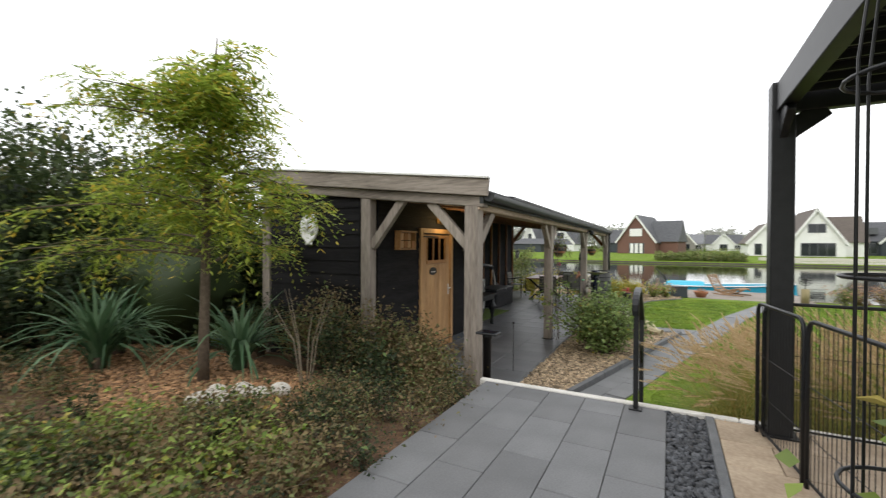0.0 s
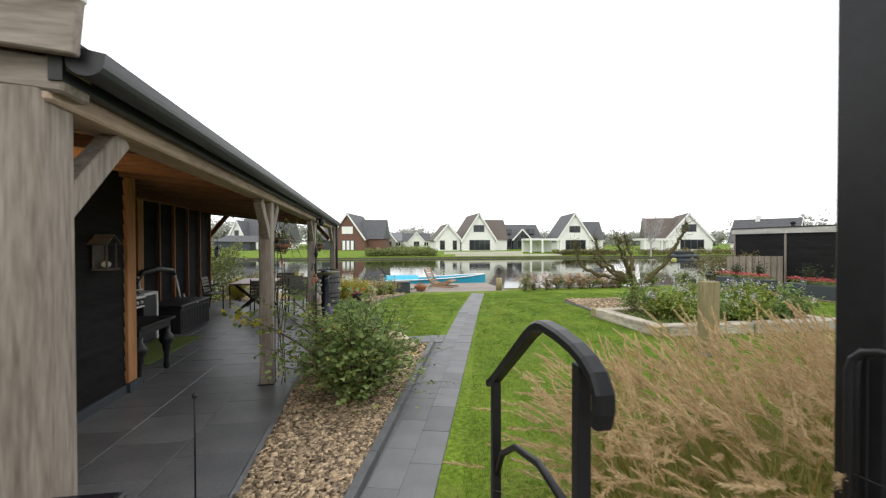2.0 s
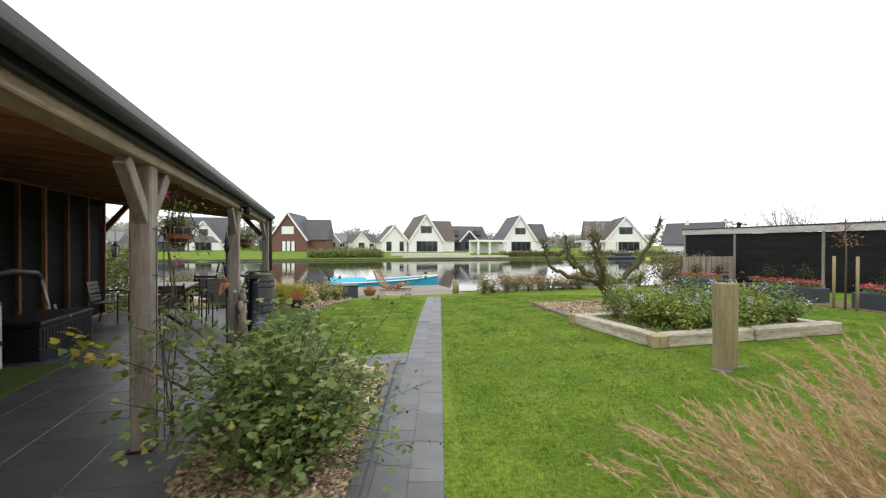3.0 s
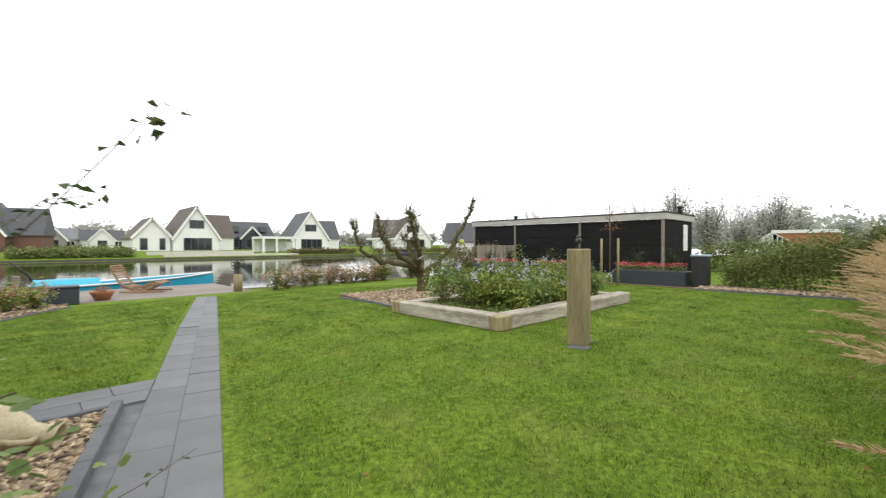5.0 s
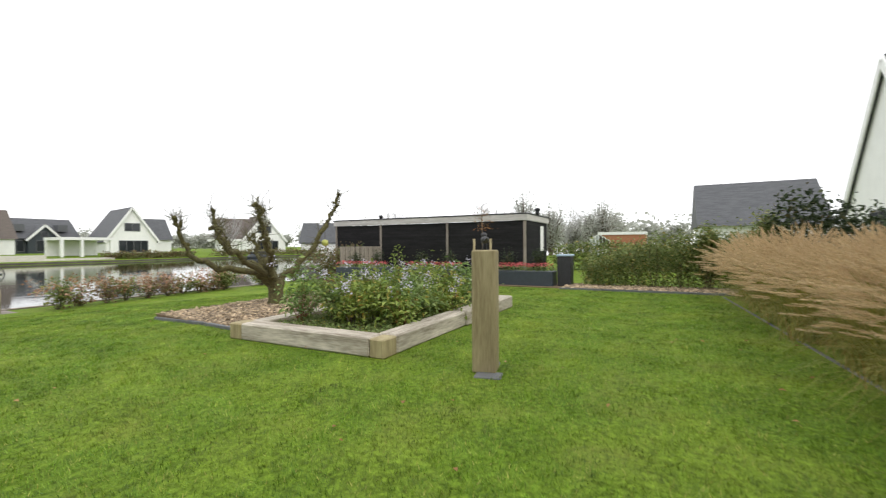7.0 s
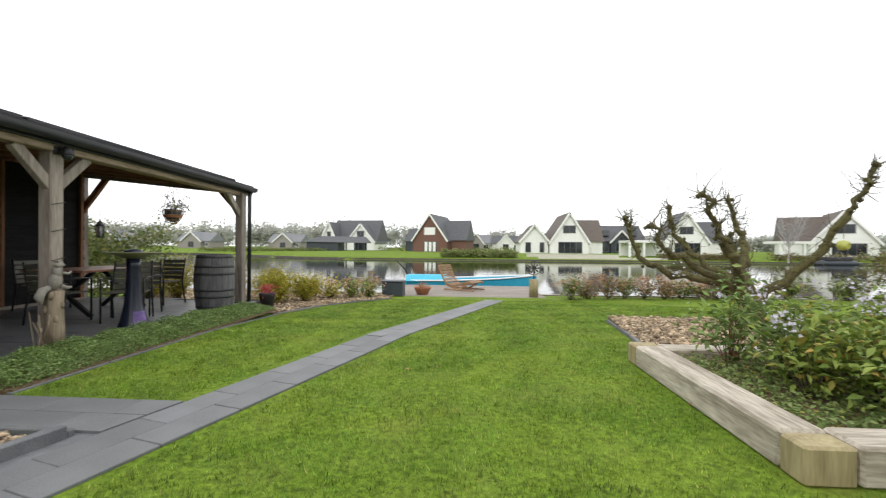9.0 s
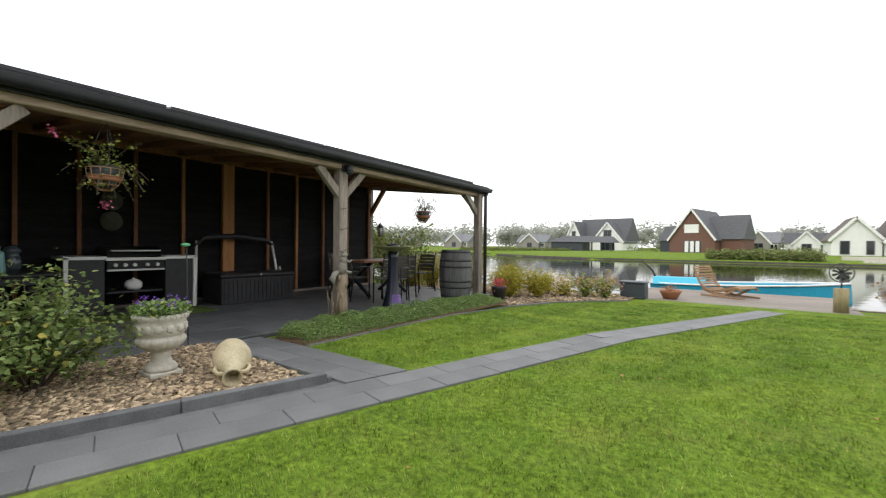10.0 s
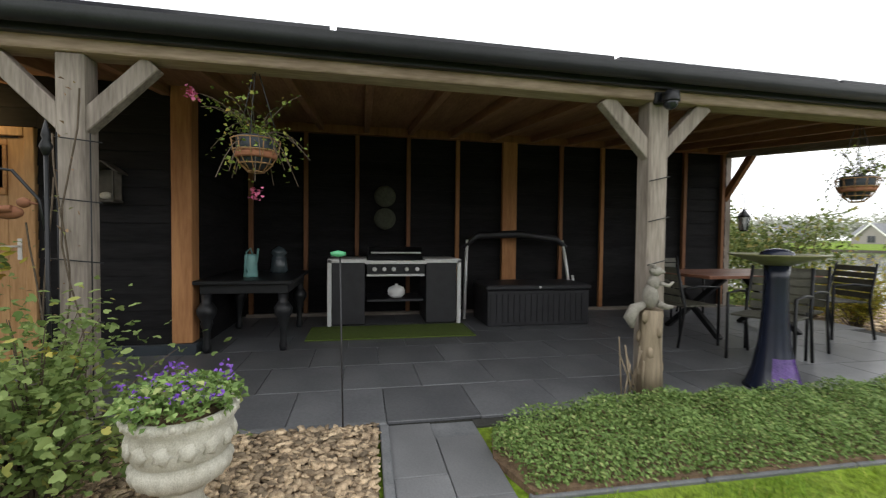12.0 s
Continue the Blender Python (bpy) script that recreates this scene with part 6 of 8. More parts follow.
# planters and hedge border to the east
for y in (9.75, 12.6, 15.4):
    planter = thing("planter", "long anthracite planter with red flowers and shrubs", "planter", (12.35, y, 0.0), 0, "planters along the border")
    bm = M()
    box(bm, (0, 0, 0.0), (0.62, 2.0, 0.42), 0.01)
    part("trough", bm, planter_mat, planter)
    p = np.column_stack([rng.uniform(0.05, 0.57, 900), rng.uniform(0.05, 1.95, 900), 0.42 + rng.uniform(0, 0.14, 900)])
    leaves("foliage", p, 0.05, leaf_rose, planter, 0.6, 0.8)
    p = np.column_stack([rng.uniform(0.0, 0.5, 560), rng.uniform(0.05, 1.95, 560), 0.54 + rng.uniform(0, 0.10, 560)])
    leaves("bloom", p, 0.045, petal_red, planter, 0.9, 1.0)
    for k in range(2):
        shrub("planter_shrub", "small dark green shrub in the planter", "shrub", (12.75, y + 0.5 + k * 0.9, 0.42), 0.24, 0.62, 12, 40, 0.06, leaf_dark, "planter shrubs")
bin_ = thing("wheelie_bin", "black waste bin with a pale blue lid", "bin", (12.75, 9.47, 0.02))
bin_.scale = (0.85, 0.85, 0.95)
bm = M()
box(bm, (-0.24, -0.22, 0.0), (0.24, 0.22, 0.86), 0.02)
part("body", bm, chest_mat, bin_)
bm = M()
box(bm, (-0.26, -0.25, 0.862), (0.27, 0.25, 0.92), 0.02)
part("lid", bm, plain("pale_blue_lid", (0.32, 0.42, 0.52), 0.5), bin_)
hedge("hedge", "loose green hedge of garden shrubs along the border", (12.6, 4.6, 0), (13.7, 9.0, 1.45), 15000, 0.075, leaf_hedge, round_top=0.55)
hedge("hedge", "dense green hedge behind the border", (20.6, 2.5, 0), (22.0, 11.7, 1.40), 9000, 0.13, leaf_hedge, round_top=0.35)
hedge("hedge", "dark laurel shrubs above the tall grass", (12.0, 2.4, 0), (13.6, 4.8, 2.3), 4500, 0.13, leaf_dark, round_top=0.55)
for x, y, hh in ((13.0, 6.0, 2.05), (13.1, 4.8, 2.35), (12.6, 5.4, 2.0), (9.9, 2.6, 2.0), (7.2, 2.3, 1.85)):
    shrub("evergreen_shrub", "round evergreen shrub rising behind the tall grass", "shrub", (x, y, 0.0 if x > 12 else 0.46), 0.5, hh - 0.3, 30, 170, 0.075, leaf_hedge, "evergreen shrubs")
stake_tree = thing("young_tree", "young bare tree between two stakes with rusty leaves", "tree", (11.9, 11.62, 0))
bm = M()
tube(bm, [(0, 0, 0), (0.02, 0, 1.4), (0, 0.02, 2.35)], [0.025, 0.02, 0.006], 8)
for k in range(14):
    a = rng.uniform(0, 6.283)
    tube(bm, [(0, 0, 1.7 + k * 0.045), (0.25 * math.cos(a), 0.25 * math.sin(a), 1.85 + k * 0.05), (0.42 * math.cos(a), 0.42 * math.sin(a), 1.95 + k * 0.05)], [0.007, 0.004, 0.002], 4, False)
part("trunk", bm, twig_mat, stake_tree)
leaves("foliage", np.column_stack([rng.normal(0, 0.2, (120, 2)), rng.uniform(1.6, 2.25, 120)]), 0.06, leaf_orange, stake_tree, 0.5, 1.0)
for d in (-0.25, 0.25):
    bm = M()
    tube(bm, [(0, d, 0), (0, d, 1.35)], 0.035, 8)
    part("stake", bm, bollard_z, stake_tree)

# hydrangeas along the water
for i in range(10):
    x = 5.3 + i * 0.55
    o = shrub("hydrangea", "faded hydrangea with brown-pink heads beside the water", "shrub", (x, 19.7 + 0.08 * i + rng.normal(0, 0.1), -0.27), 0.5, rng.uniform(0.5, 0.75), 14, 34, 0.085, leaf_hydra if i % 3 else leaf_hedge, "hydrangeas by the water")
    flowers(o, 12, 0.75, 0.35, 0.68, 0.05, petal_rust, clump=0.06)
for i, (x, y) in enumerate(((9.9, 20.4), (11.6, 20.6), (13.4, 20.8), (14.9, 20.4))):
    shrub("waterside_shrub", "leafy green shrub on the canal bank", "shrub", (x, y - 0.3, -0.27), 0.6, 0.75, 16, 40, 0.10, leaf_hedge, "waterside shrubs")
hedge("waterside_thicket", "brown autumn thicket beside the black shed", (13.5, 18.8, -0.25), (16.6, 20.4, 1.3), 4200, 0.10, leaf_red)
bm = M()
for y in range(9):
    box(bm, (13.9 + y * 0.31, 18.5, -0.2), (14.15 + y * 0.31, 18.54, 1.15))
tagged(part("board_fence", bm, grey_z), "low board fence beside the shed", "fence", kind="structure")
# yellow and pink shrubs in the waterside bed
for i, (x, y, m_, s, hh) in enumerate(((-2.3, 17.6, leaf_yellow, 0.55, 0.75), (-3.3, 17.2, leaf_yellow, 0.6, 0.85), (-4.3, 16.9, leaf_yellow, 0.6, 0.95), (-1.5, 17.5, leaf_yellow, 0.45, 0.62), (-2.7, 18.2, leaf_yellow, 0.5, 0.7), (-5.2, 17.2, leaf_yellow, 0.6, 0.8), (-1.9, 16.8, leaf_yellow, 0.4, 0.6))):
    shrub("autumn_shrub", "low shrub turning yellow beside the water", "shrub", (x, y, float(land(x, y)) + 0.01), s * 1.1, hh * 1.15, 34, 100, 0.062, m_, "autumn shrubs", shape=0.35)
for i, (x, y) in enumerate(((-1.15, 18.3), (-0.65, 18.6), (-1.7, 18.7), (-0.25, 18.9))):
    o = shrub("hydrangea", "hydrangea with pink and cream heads in bark", "shrub", (x, y, float(land(x, y)) + 0.01), 0.42, 0.58, 14, 30, 0.085, leaf_bright if i % 2 else leaf_yellow, "hydrangeas by the water")
    flowers(o, 13, 0.6, 0.3, 0.55, 0.05, (petal_cream, petal_rust)[i % 2], clump=0.06)
hedge("bamboo_thicket", "tall green willow thicket beyond the veranda", (-8.6, 16.3, -0.1), (-5.3, 18.4, 2.0), 9000, 0.10, leaf_hedge, round_top=0.5)

# ---- raised bed in the west: young tree, yuccas, shrubs ----
ash = thing("ash_tree", "young tree with feathery yellow-green leaves", "tree", (-4.26, 2.46, 0.40))
ash.scale = (1, 1, 1.05)
bm = M()
tube(bm, [(0, 0, -0.05), (0.02, 0, 0.6), (0.0, 0.03, 1.3), (0.06, 0, 2.0), (0.12, 0.02, 2.7), (0.18, 0.03, 3.3)], [0.06, 0.048, 0.042, 0.034, 0.022, 0.006], 10)
part("trunk", bm, twig_mat, ash)
roots, ways = [], []
for k in range(70):
    z0 = rng.uniform(1.15, 2.9)
    a = rng.uniform(0, 6.283)
    if math.cos(a) > 0.2:
        z0 = max(z0, 1.5)
    ln = (1.75 - 0.66 * (z0 - 1.15)) * rng.uniform(0.55, 1.0)
    if math.cos(a) < -0.2:
        ln *= 1.6
    elif math.cos(a) > 0.2:
        ln *= 0.9
    s = Vector((0.05 * z0, 0.0, z0))
    e = s + Vector((math.cos(a) * ln, math.sin(a) * ln * 0.8, rng.uniform(-0.1, 0.4) - 0.1 * ln))
    mid = (s + e) / 2 + Vector((0, 0, 0.18))
    bmb = M()
    c = [s * (1 - t) ** 2 + mid * 2 * t * (1 - t) + e * t * t for t in np.linspace(0, 1, 7)]
    tube(bmb, c, [0.014 * (1 - 0.85 * t) for t in np.linspace(0, 1, 7)], 5, False)
    part("limb", bmb, twig_mat, ash)
    for f in range(24):
        t = rng.uniform(0.22, 1.02)
        w = np.array(e - s) * 0.35 + rng.normal(0, 0.6, 3) * np.array([1, 1, 0.75])
        roots.append(np.array(s * (1 - t) ** 2 + mid * 2 * t * (1 - t) + e * t * t))
        ways.append(w / np.linalg.norm(w))
fronds("crown", roots, ways, 0.34, 0.10, leaf_ash, ash)


def yucca(at, s, n=90):
    o = thing("yucca", "large yucca with stiff grey-green sword leaves", "plant", at, 0, "yuccas")
    a = rng.uniform(0, 6.283, n)
    d = np.stack([np.cos(a), np.sin(a)], 1)
    base = np.column_stack([d * 0.06, rng.uniform(0, 0.2, n)])
    blades("rosette", base, d, s * rng.uniform(0.6, 1.05, n), np.full(n, 0.027), rng.uniform(0.3, 2.9, n), leaf_yucca, o, 6, 2.6)
    bm = M()
    lathe(bm, [(0.07, 0), (0.08, 0.15), (0.04, 0.25)], 10)
    part("stem", bm, twig_mat, o)


yucca((-4.50, 3.05, 0.30), 0.95)
yucca((-5.75, 2.2, 0.40), 1.0)
yucca((-6.2, 2.6, 0.4), 0.85)
for x, y, s, hh, m_, n in ((-3.3, 3.95, 0.62, 0.95, leaf_red, 44), (-2.75, 4.05, 0.52, 0.78, leaf_red, 38), (-3.9, 3.85, 0.6, 1.15, leaf_red, 40), (-3.5, 3.6, 0.5, 0.8, leaf_dark, 30), (-2.5, 3.75, 0.45, 0.6, leaf_red, 30), (-4.6, 4.0, 0.5, 0.9, leaf_red, 20), (-5.3, 4.0, 0.6, 1.0, leaf_dark, 24), (-2.9, 3.5, 0.5, 0.5, leaf_dark, 22), (-2.25, 3.75, 0.35, 0.40, leaf_red, 20)):
    shrub("rose_shrub", "dense rose shrub with russet autumn leaves before the shed", "shrub", (x, y, float(bed_z(x, y))), s, hh, n, 60, 0.05, m_, "rose shrubs before the shed")
for i in range(64):
    y = rng.uniform(-0.4, 3.7)
    x = -1.84 - rng.uniform(0, 1.0) ** 1.3 * 1.3
    shrub("heath_plant", "low brown twiggy plant along the terrace edge", "shrub", (x, y, float(bed_z(x, y))), 0.30, rng.uniform(0.18, 0.32), 14, 30, 0.032, leaf_red if i % 3 else leaf_dark, "low plants along the terrace", r0=0.004)
for i in range(50):
    x, y = rng.uniform(-4.3, -1.95), rng.uniform(0.1, 2.0)
    if abs((x + 3.5) * 0.64 - (y - 2.1) * 0.77) < 0.26 and x < -2.2:
        x, y = x + 0.55, y - 0.45
    shrub("weedy_plant", "low bright green leafy plant in bark", "plant", (x, y, float(bed_z(x, y))), 0.27, rng.uniform(0.12, 0.22), 11, 30, 0.044, (leaf_bright, leaf_red, leaf_hedgerow, leaf_red, leaf_bright, leaf_red)[i % 6], "low green plants", r0=0.003, shape=0.7)
for i in range(16):
    x, y = rng.uniform(-6.8, -4.0), rng.uniform(0.0, 1.9)
    shrub("heath_plant", "low brown twiggy plant in the bark bed", "shrub", (x, y, float(bed_z(x, y))), 0.32, rng.uniform(0.2, 0.34), 12, 30, 0.04, leaf_red if i % 2 else leaf_dark, "low plants along the terrace", r0=0.004)
o = thing("bare_shrub", "bare pale-stemmed shrub in the raised bed", "shrub", (-3.45, 3.05, 0.33))
bm = M()
for k in range(9):
    a = rng.uniform(0, 6.283)
    tube(bm, [(0.05 * math.cos(a), 0.05 * math.sin(a), 0), (0.12 * math.cos(a), 0.12 * math.sin(a), 0.5), (0.3 * math.cos(a), 0.3 * math.sin(a), rng.uniform(0.7, 1.1))], [0.008, 0.005, 0.002], 5, False)
part("stem_mass", bm, surface("pale_twig", (0.16, 0.13, 0.09), (0.30, 0.25, 0.18), 20, 0.9, 0.2), o)
for i, (dx, dy, r) in enumerate(((0, 0, 0.085), (-0.16, 0.1, 0.10), (0.05, 0.2, 0.11), (0.2, 0.28, 0.09), (-0.02, -0.2, 0.12), (0.12, -0.1, 0.08), (0.3, 0.45, 0.1))):
    o = thing("boulder", "pale round boulder in the bark bed", "stone", (-3.55 + dx * 1.05, 2.16 + dy * 0.85, 0.44), rng.uniform(0, 90), "pale boulders")
    bm = M()
    ball(bm, (0, 0, r * 0.55), r * 0.85, (1.15, 0.9, 0.85), 2)
    for v in bm.verts:
        v.co *= 1 + 0.16 * noise.noise(v.co * 6 + Vector((i, 0, 0)))
    part("stone", bm, grey_stone, o)
bark_rust = surface("reddish_bark_chips", (0.20, 0.105, 0.05), (0.50, 0.29, 0.15), 14, 0.85, 0.3, island=0.6)
p = scatter([(-6.9, 1.5), (-3.0, 1.5), (-2.6, 3.4), (-6.9, 3.9)], 9000)
tagged(chips("bark_chips", np.column_stack([p, bed_z(p[:, 0], p[:, 1]) + rng.uniform(0, 0.02, len(p))]), 0.06, bark_rust, tall=0.2), "loose reddish bark chips in the raised bed", "mulch", kind="stuff")
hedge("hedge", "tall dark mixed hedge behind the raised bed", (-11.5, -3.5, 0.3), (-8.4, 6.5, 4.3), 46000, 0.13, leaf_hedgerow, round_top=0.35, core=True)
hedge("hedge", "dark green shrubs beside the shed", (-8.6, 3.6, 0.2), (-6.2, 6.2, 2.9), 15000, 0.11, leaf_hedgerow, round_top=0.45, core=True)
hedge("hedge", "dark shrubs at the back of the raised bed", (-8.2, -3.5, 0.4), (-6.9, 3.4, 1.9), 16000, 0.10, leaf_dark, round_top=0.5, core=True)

# obelisk with a climbing plant at the terrace
obelisk = thing("plant_obelisk", "black metal plant obelisk with a climbing plant", "trellis", (0.34, 1.02, 0.46))
bm = M()
for k in range(4):
    a = k * math.pi / 2 + 0.4
    c, s = 0.12 * math.cos(a), 0.12 * math.sin(a)
    tube(bm, [(c, s, 0), (c, s, 1.75), (c * 0.75, s * 0.75, 1.98), (0, 0, 2.1)], 0.0034, 6)
part("rod", bm, metal_black, obelisk)
for z in (0.35, 0.85, 1.3, 1.72):
    bm = M()
    tube(bm, [(0.12 * math.cos(a), 0.12 * math.sin(a), z) for a in np.linspace(0, 6.283, 21)], 0.005, 5)
    part("ring", bm, metal_black, obelisk)
pts = np.column_stack([rng.normal(0, 0.13, (90, 2)), rng.uniform(0.10, 0.75, 90)])
leaves("foliage", pts, 0.065, leaf_rose, obelisk, 0.85, 0.9)
pts = np.column_stack([rng.normal(0.03, 0.08, (54, 2)), rng.uniform(0.25, 1.05, 54)])
leaves("broad_foliage", pts, 0.072, leaf_bright, obelisk, 0.95, 0.5)

# ---- trees and reeds in the distance ----
def bare_tree(at, height, spread, material, n=26, label="bare tree in the misty distance"):
    o = thing("tree", label, "tree", at, 0, "distant trees")
    bm = M()
    tube(bm, [(0, 0, -0.5), (0, 0, height * 0.4)], [height * 0.022, height * 0.014], 6, False)
    part("trunk", bm, material, o)
    p, d = [], []
    bm = M()
    for k in range(n):
        a = rng.uniform(0, 6.283)
        z0 = rng.uniform(0.2, 0.45) * height
        e = Vector((math.cos(a) * spread * rng.uniform(0.2, 1), math.sin(a) * spread * rng.uniform(0.2, 1), height * rng.uniform(0.5, 1)))
        s = Vector((0, 0, z0))
        m_ = Vector((e.x * 0.6, e.y * 0.6, z0 + (e.z - z0) * 0.45))
        tube(bm, [s, m_, e], [height * 0.008, height * 0.005, height * 0.0015], 3, False)
        for j in range(9):
            b0 = m_.lerp(e, rng.uniform(0, 1))
            tube(bm, [b0, b0 + Vector(rng.normal(0, 0.09 * height, 3)) + Vector((0, 0, 0.05 * height))], [height * 0.002, height * 0.0008], 3, False)
    part("crown", bm, material, o)


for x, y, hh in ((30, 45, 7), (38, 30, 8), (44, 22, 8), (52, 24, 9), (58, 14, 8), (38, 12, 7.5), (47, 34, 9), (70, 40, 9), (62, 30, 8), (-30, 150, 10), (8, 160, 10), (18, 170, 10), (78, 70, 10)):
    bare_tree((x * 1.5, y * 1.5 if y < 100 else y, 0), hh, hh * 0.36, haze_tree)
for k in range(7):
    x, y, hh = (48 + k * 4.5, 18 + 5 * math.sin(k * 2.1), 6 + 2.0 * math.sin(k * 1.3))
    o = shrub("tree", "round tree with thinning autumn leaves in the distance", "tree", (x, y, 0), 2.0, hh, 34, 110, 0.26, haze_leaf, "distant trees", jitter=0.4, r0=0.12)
def far_woods(centres, heights, size, label):
    """A belt of trees seen from far off: many overlapping crowns of small leaves."""
    n = 270
    c = np.repeat(centres, n, 0)
    h = np.repeat(heights, n)
    d = rng.normal(0, 1, (len(c), 3))
    d /= np.linalg.norm(d, axis=1)[:, None]
    d *= (rng.uniform(0, 1, len(c)) ** 0.9)[:, None]
    lump = 1 + 0.25 * np.sin(d[:, 0] * 7 + c[:, 0]) * np.sin(d[:, 2] * 6 + c[:, 1])
    p = np.column_stack([c + d[:, :2] * (h * 0.42 * lump)[:, None], np.maximum(0.2, h * (0.52 + 0.48 * d[:, 2] * lump))])
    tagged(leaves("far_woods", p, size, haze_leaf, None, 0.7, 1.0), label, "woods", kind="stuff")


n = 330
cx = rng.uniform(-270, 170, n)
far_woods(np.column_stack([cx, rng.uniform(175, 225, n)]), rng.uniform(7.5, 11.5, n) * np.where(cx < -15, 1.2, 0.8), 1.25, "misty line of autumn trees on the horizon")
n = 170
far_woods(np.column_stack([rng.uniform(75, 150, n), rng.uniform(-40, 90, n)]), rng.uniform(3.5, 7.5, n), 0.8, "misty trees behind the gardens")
for lo, hi, n, m_, lab in (((-2.0, 71.5, -0.3), (9.5, 78, 1.05), 9000, leaf_reed, "tall green reeds and shrubs on the far bank"), ((30, 71.2, -0.3), (42, 73, 0.8), 2600, leaf_red, "brown reeds on the far bank"), ((46, 71.2, -0.3), (75, 74, 0.9), 3600, leaf_red, "autumn shrubs on the far bank"), ((-60, 101, 0), (-30, 103, 1.0), 4200, leaf_hedge, "clipped hedge on the far bank"), ((-20, 108, 0.2), (60, 112, 1.7), 6500, leaf_hedge, "garden hedges between the houses")):
    hedge("bank_shrubs", lab, lo, hi, n, 0.30, m_, "shrubs", round_top=0.6, kind="stuff")


# ---- things on the veranda ----
bbq = thing("outdoor_kitchen", "black outdoor gas grill with a pale steel frame", "grill", (-4.74, 9.28, 0.034))
for a, b in (((0, 0, 0), (0.04, 0.05, 0.84)), ((0, 1.65, 0), (0.04, 1.70, 0.84)), ((0, 0.0, 0.80), (0.04, 0.48, 0.845)), ((0, 1.22, 0.80), (0.04, 1.70, 0.845)), ((-0.6, 0, 0.81), (-0.001, 0.48, 0.85)), ((-0.6, 1.22, 0.81), (-0.001, 1.70, 0.85))):
    bm = M()
    box(bm, a, b, 0.004)
    part("steel_bar", bm, steel, bbq, "pale brushed steel bar")
for y0, y1 in ((0.055, 0.46), (1.24, 1.645)):
    bm = M()
    box(bm, (-0.58, y0, 0.02), (0.02, y1, 0.80), 0.006)
    part("cabinet", bm, chest_mat, bbq)
bm = M()
box(bm, (-0.58, 0.49, 0.30), (0.0, 1.21, 0.33), 0.003)
part("shelf", bm, chest_mat, bbq)
bm = M()
box(bm, (-0.58, 0.48, 0.66), (0.03, 1.22, 0.78), 0.006)
part("control_panel", bm, metal_black, bbq)
bm = M()
box(bm, (-0.02, 0.46, 0.785), (0.06, 1.24, 0.83), 0.006)
box(bm, (0.0, 0.48, 0.63), (0.05, 1.22, 0.658), 0.006)
part("trim_bar", bm, steel, bbq)
for k in range(5):
    bm = M()
    lathe(bm, [(0.028, 0), (0.026, 0.03), (0.02, 0.035)], 14, Matrix.Translation((0.031, 0.58 + k * (0.12 if k < 3 else 0.135), 0.72)) @ pose(0, 0, 0, 0, 90, 0))
    part("knob", bm, steel, bbq)
bm = M()
pf = [(-0.56, 0.79), (-0.56, 0.90), (-0.45, 0.98), (-0.2, 1.0), (-0.05, 0.93), (-0.02, 0.84)]
a, b = [[bm.verts.new((x, y, z)) for x, z in pf] for y in (0.5, 1.2)]
for i in range(5):
    bm.faces.new((a[i], a[i + 1], b[i + 1], b[i])).smooth = True
bm.faces.new(a), bm.faces.new(b[::-1])
lid = part("lid", bm, metal_black, bbq)
bm = M()
tube(bm, [(-0.02, 0.54, 0.93), (0.04, 0.54, 0.93), (0.04, 1.16, 0.93), (-0.02, 1.16, 0.93)], 0.012, 8)
part("handle", bm, steel, lid, "steel lid handle")
grill_pot = thing("white_pot", "small white covered pot on the grill shelf", "pot", (-4.9, 10.15, 0.366))
bm = M()
lathe(bm, [(0.07, 0), (0.11, 0.04), (0.115, 0.09), (0.10, 0.13), (0.05, 0.155), (0.02, 0.16), (0.02, 0.18)], 18)
part("body", bm, white_paint, grill_pot)
turf = thing("turf_mat", "green artificial turf mat under the grill", "mat", (-4.35, 10.05, 0.034))
bm = M()
box(bm, (-0.32, -0.95, 0.0), (0.36, 0.95, 0.014), 0.004)
part("mat", bm, mat_green, turf)

chest = thing("storage_chest", "black ribbed resin storage chest against the wall", "chest", (-4.45, 11.25, 0.034))
bm = M()
box(bm, (-0.68, 0.02, 0.0), (0.0, 1.42, 0.46), 0.012)
body = part("body", bm, chest_mat, chest)
for k in range(17):
    bm = M()
    box(bm, (0.0, 0.06 + k * 0.078, 0.05), (0.012, 0.115 + k * 0.078, 0.42), 0.003)
    part("rib", bm, chest_mat, body)
bm = M()
box(bm, (-0.70, 0.0, 0.465), (0.02, 1.44, 0.53), 0.014)
part("lid", bm, chest_mat, chest)
bm = M()
lathe(bm, [(0.016, 0), (0.016, 0.008)], 10, Matrix.Translation((0.021, 0.72, 0.50)) @ pose(0, 0, 0, 0, 90, 0))
part("lock", bm, steel, chest)
swing = thing("swing_seat", "black covered swing frame with bright steel tubes behind the chest", "garden swing", (-5.0, 11.1, 0.034))
for pts_, r_ in (([(0, 0, 0), (-0.06, 0.03, 0.7), (-0.12, 0.06, 1.1)], 0.022), ([(0.05, 1.6, 0), (-0.06, 1.55, 0.7), (-0.12, 1.5, 1.1)], 0.022), ([(0.12, 1.66, 0), (0.02, 1.6, 0.6)], 0.018)):
    bm = M()
    tube(bm, pts_, r_, 8)
    part("tube_leg", bm, steel, swing)
bm = M()
tube(bm, [(-0.12, 0.0, 0.98), (-0.12, 0.2, 1.16), (-0.12, 0.8, 1.19), (-0.12, 1.4, 1.12), (-0.12, 1.56, 1.0)], [0.03, 0.05, 0.055, 0.05, 0.03], 10)
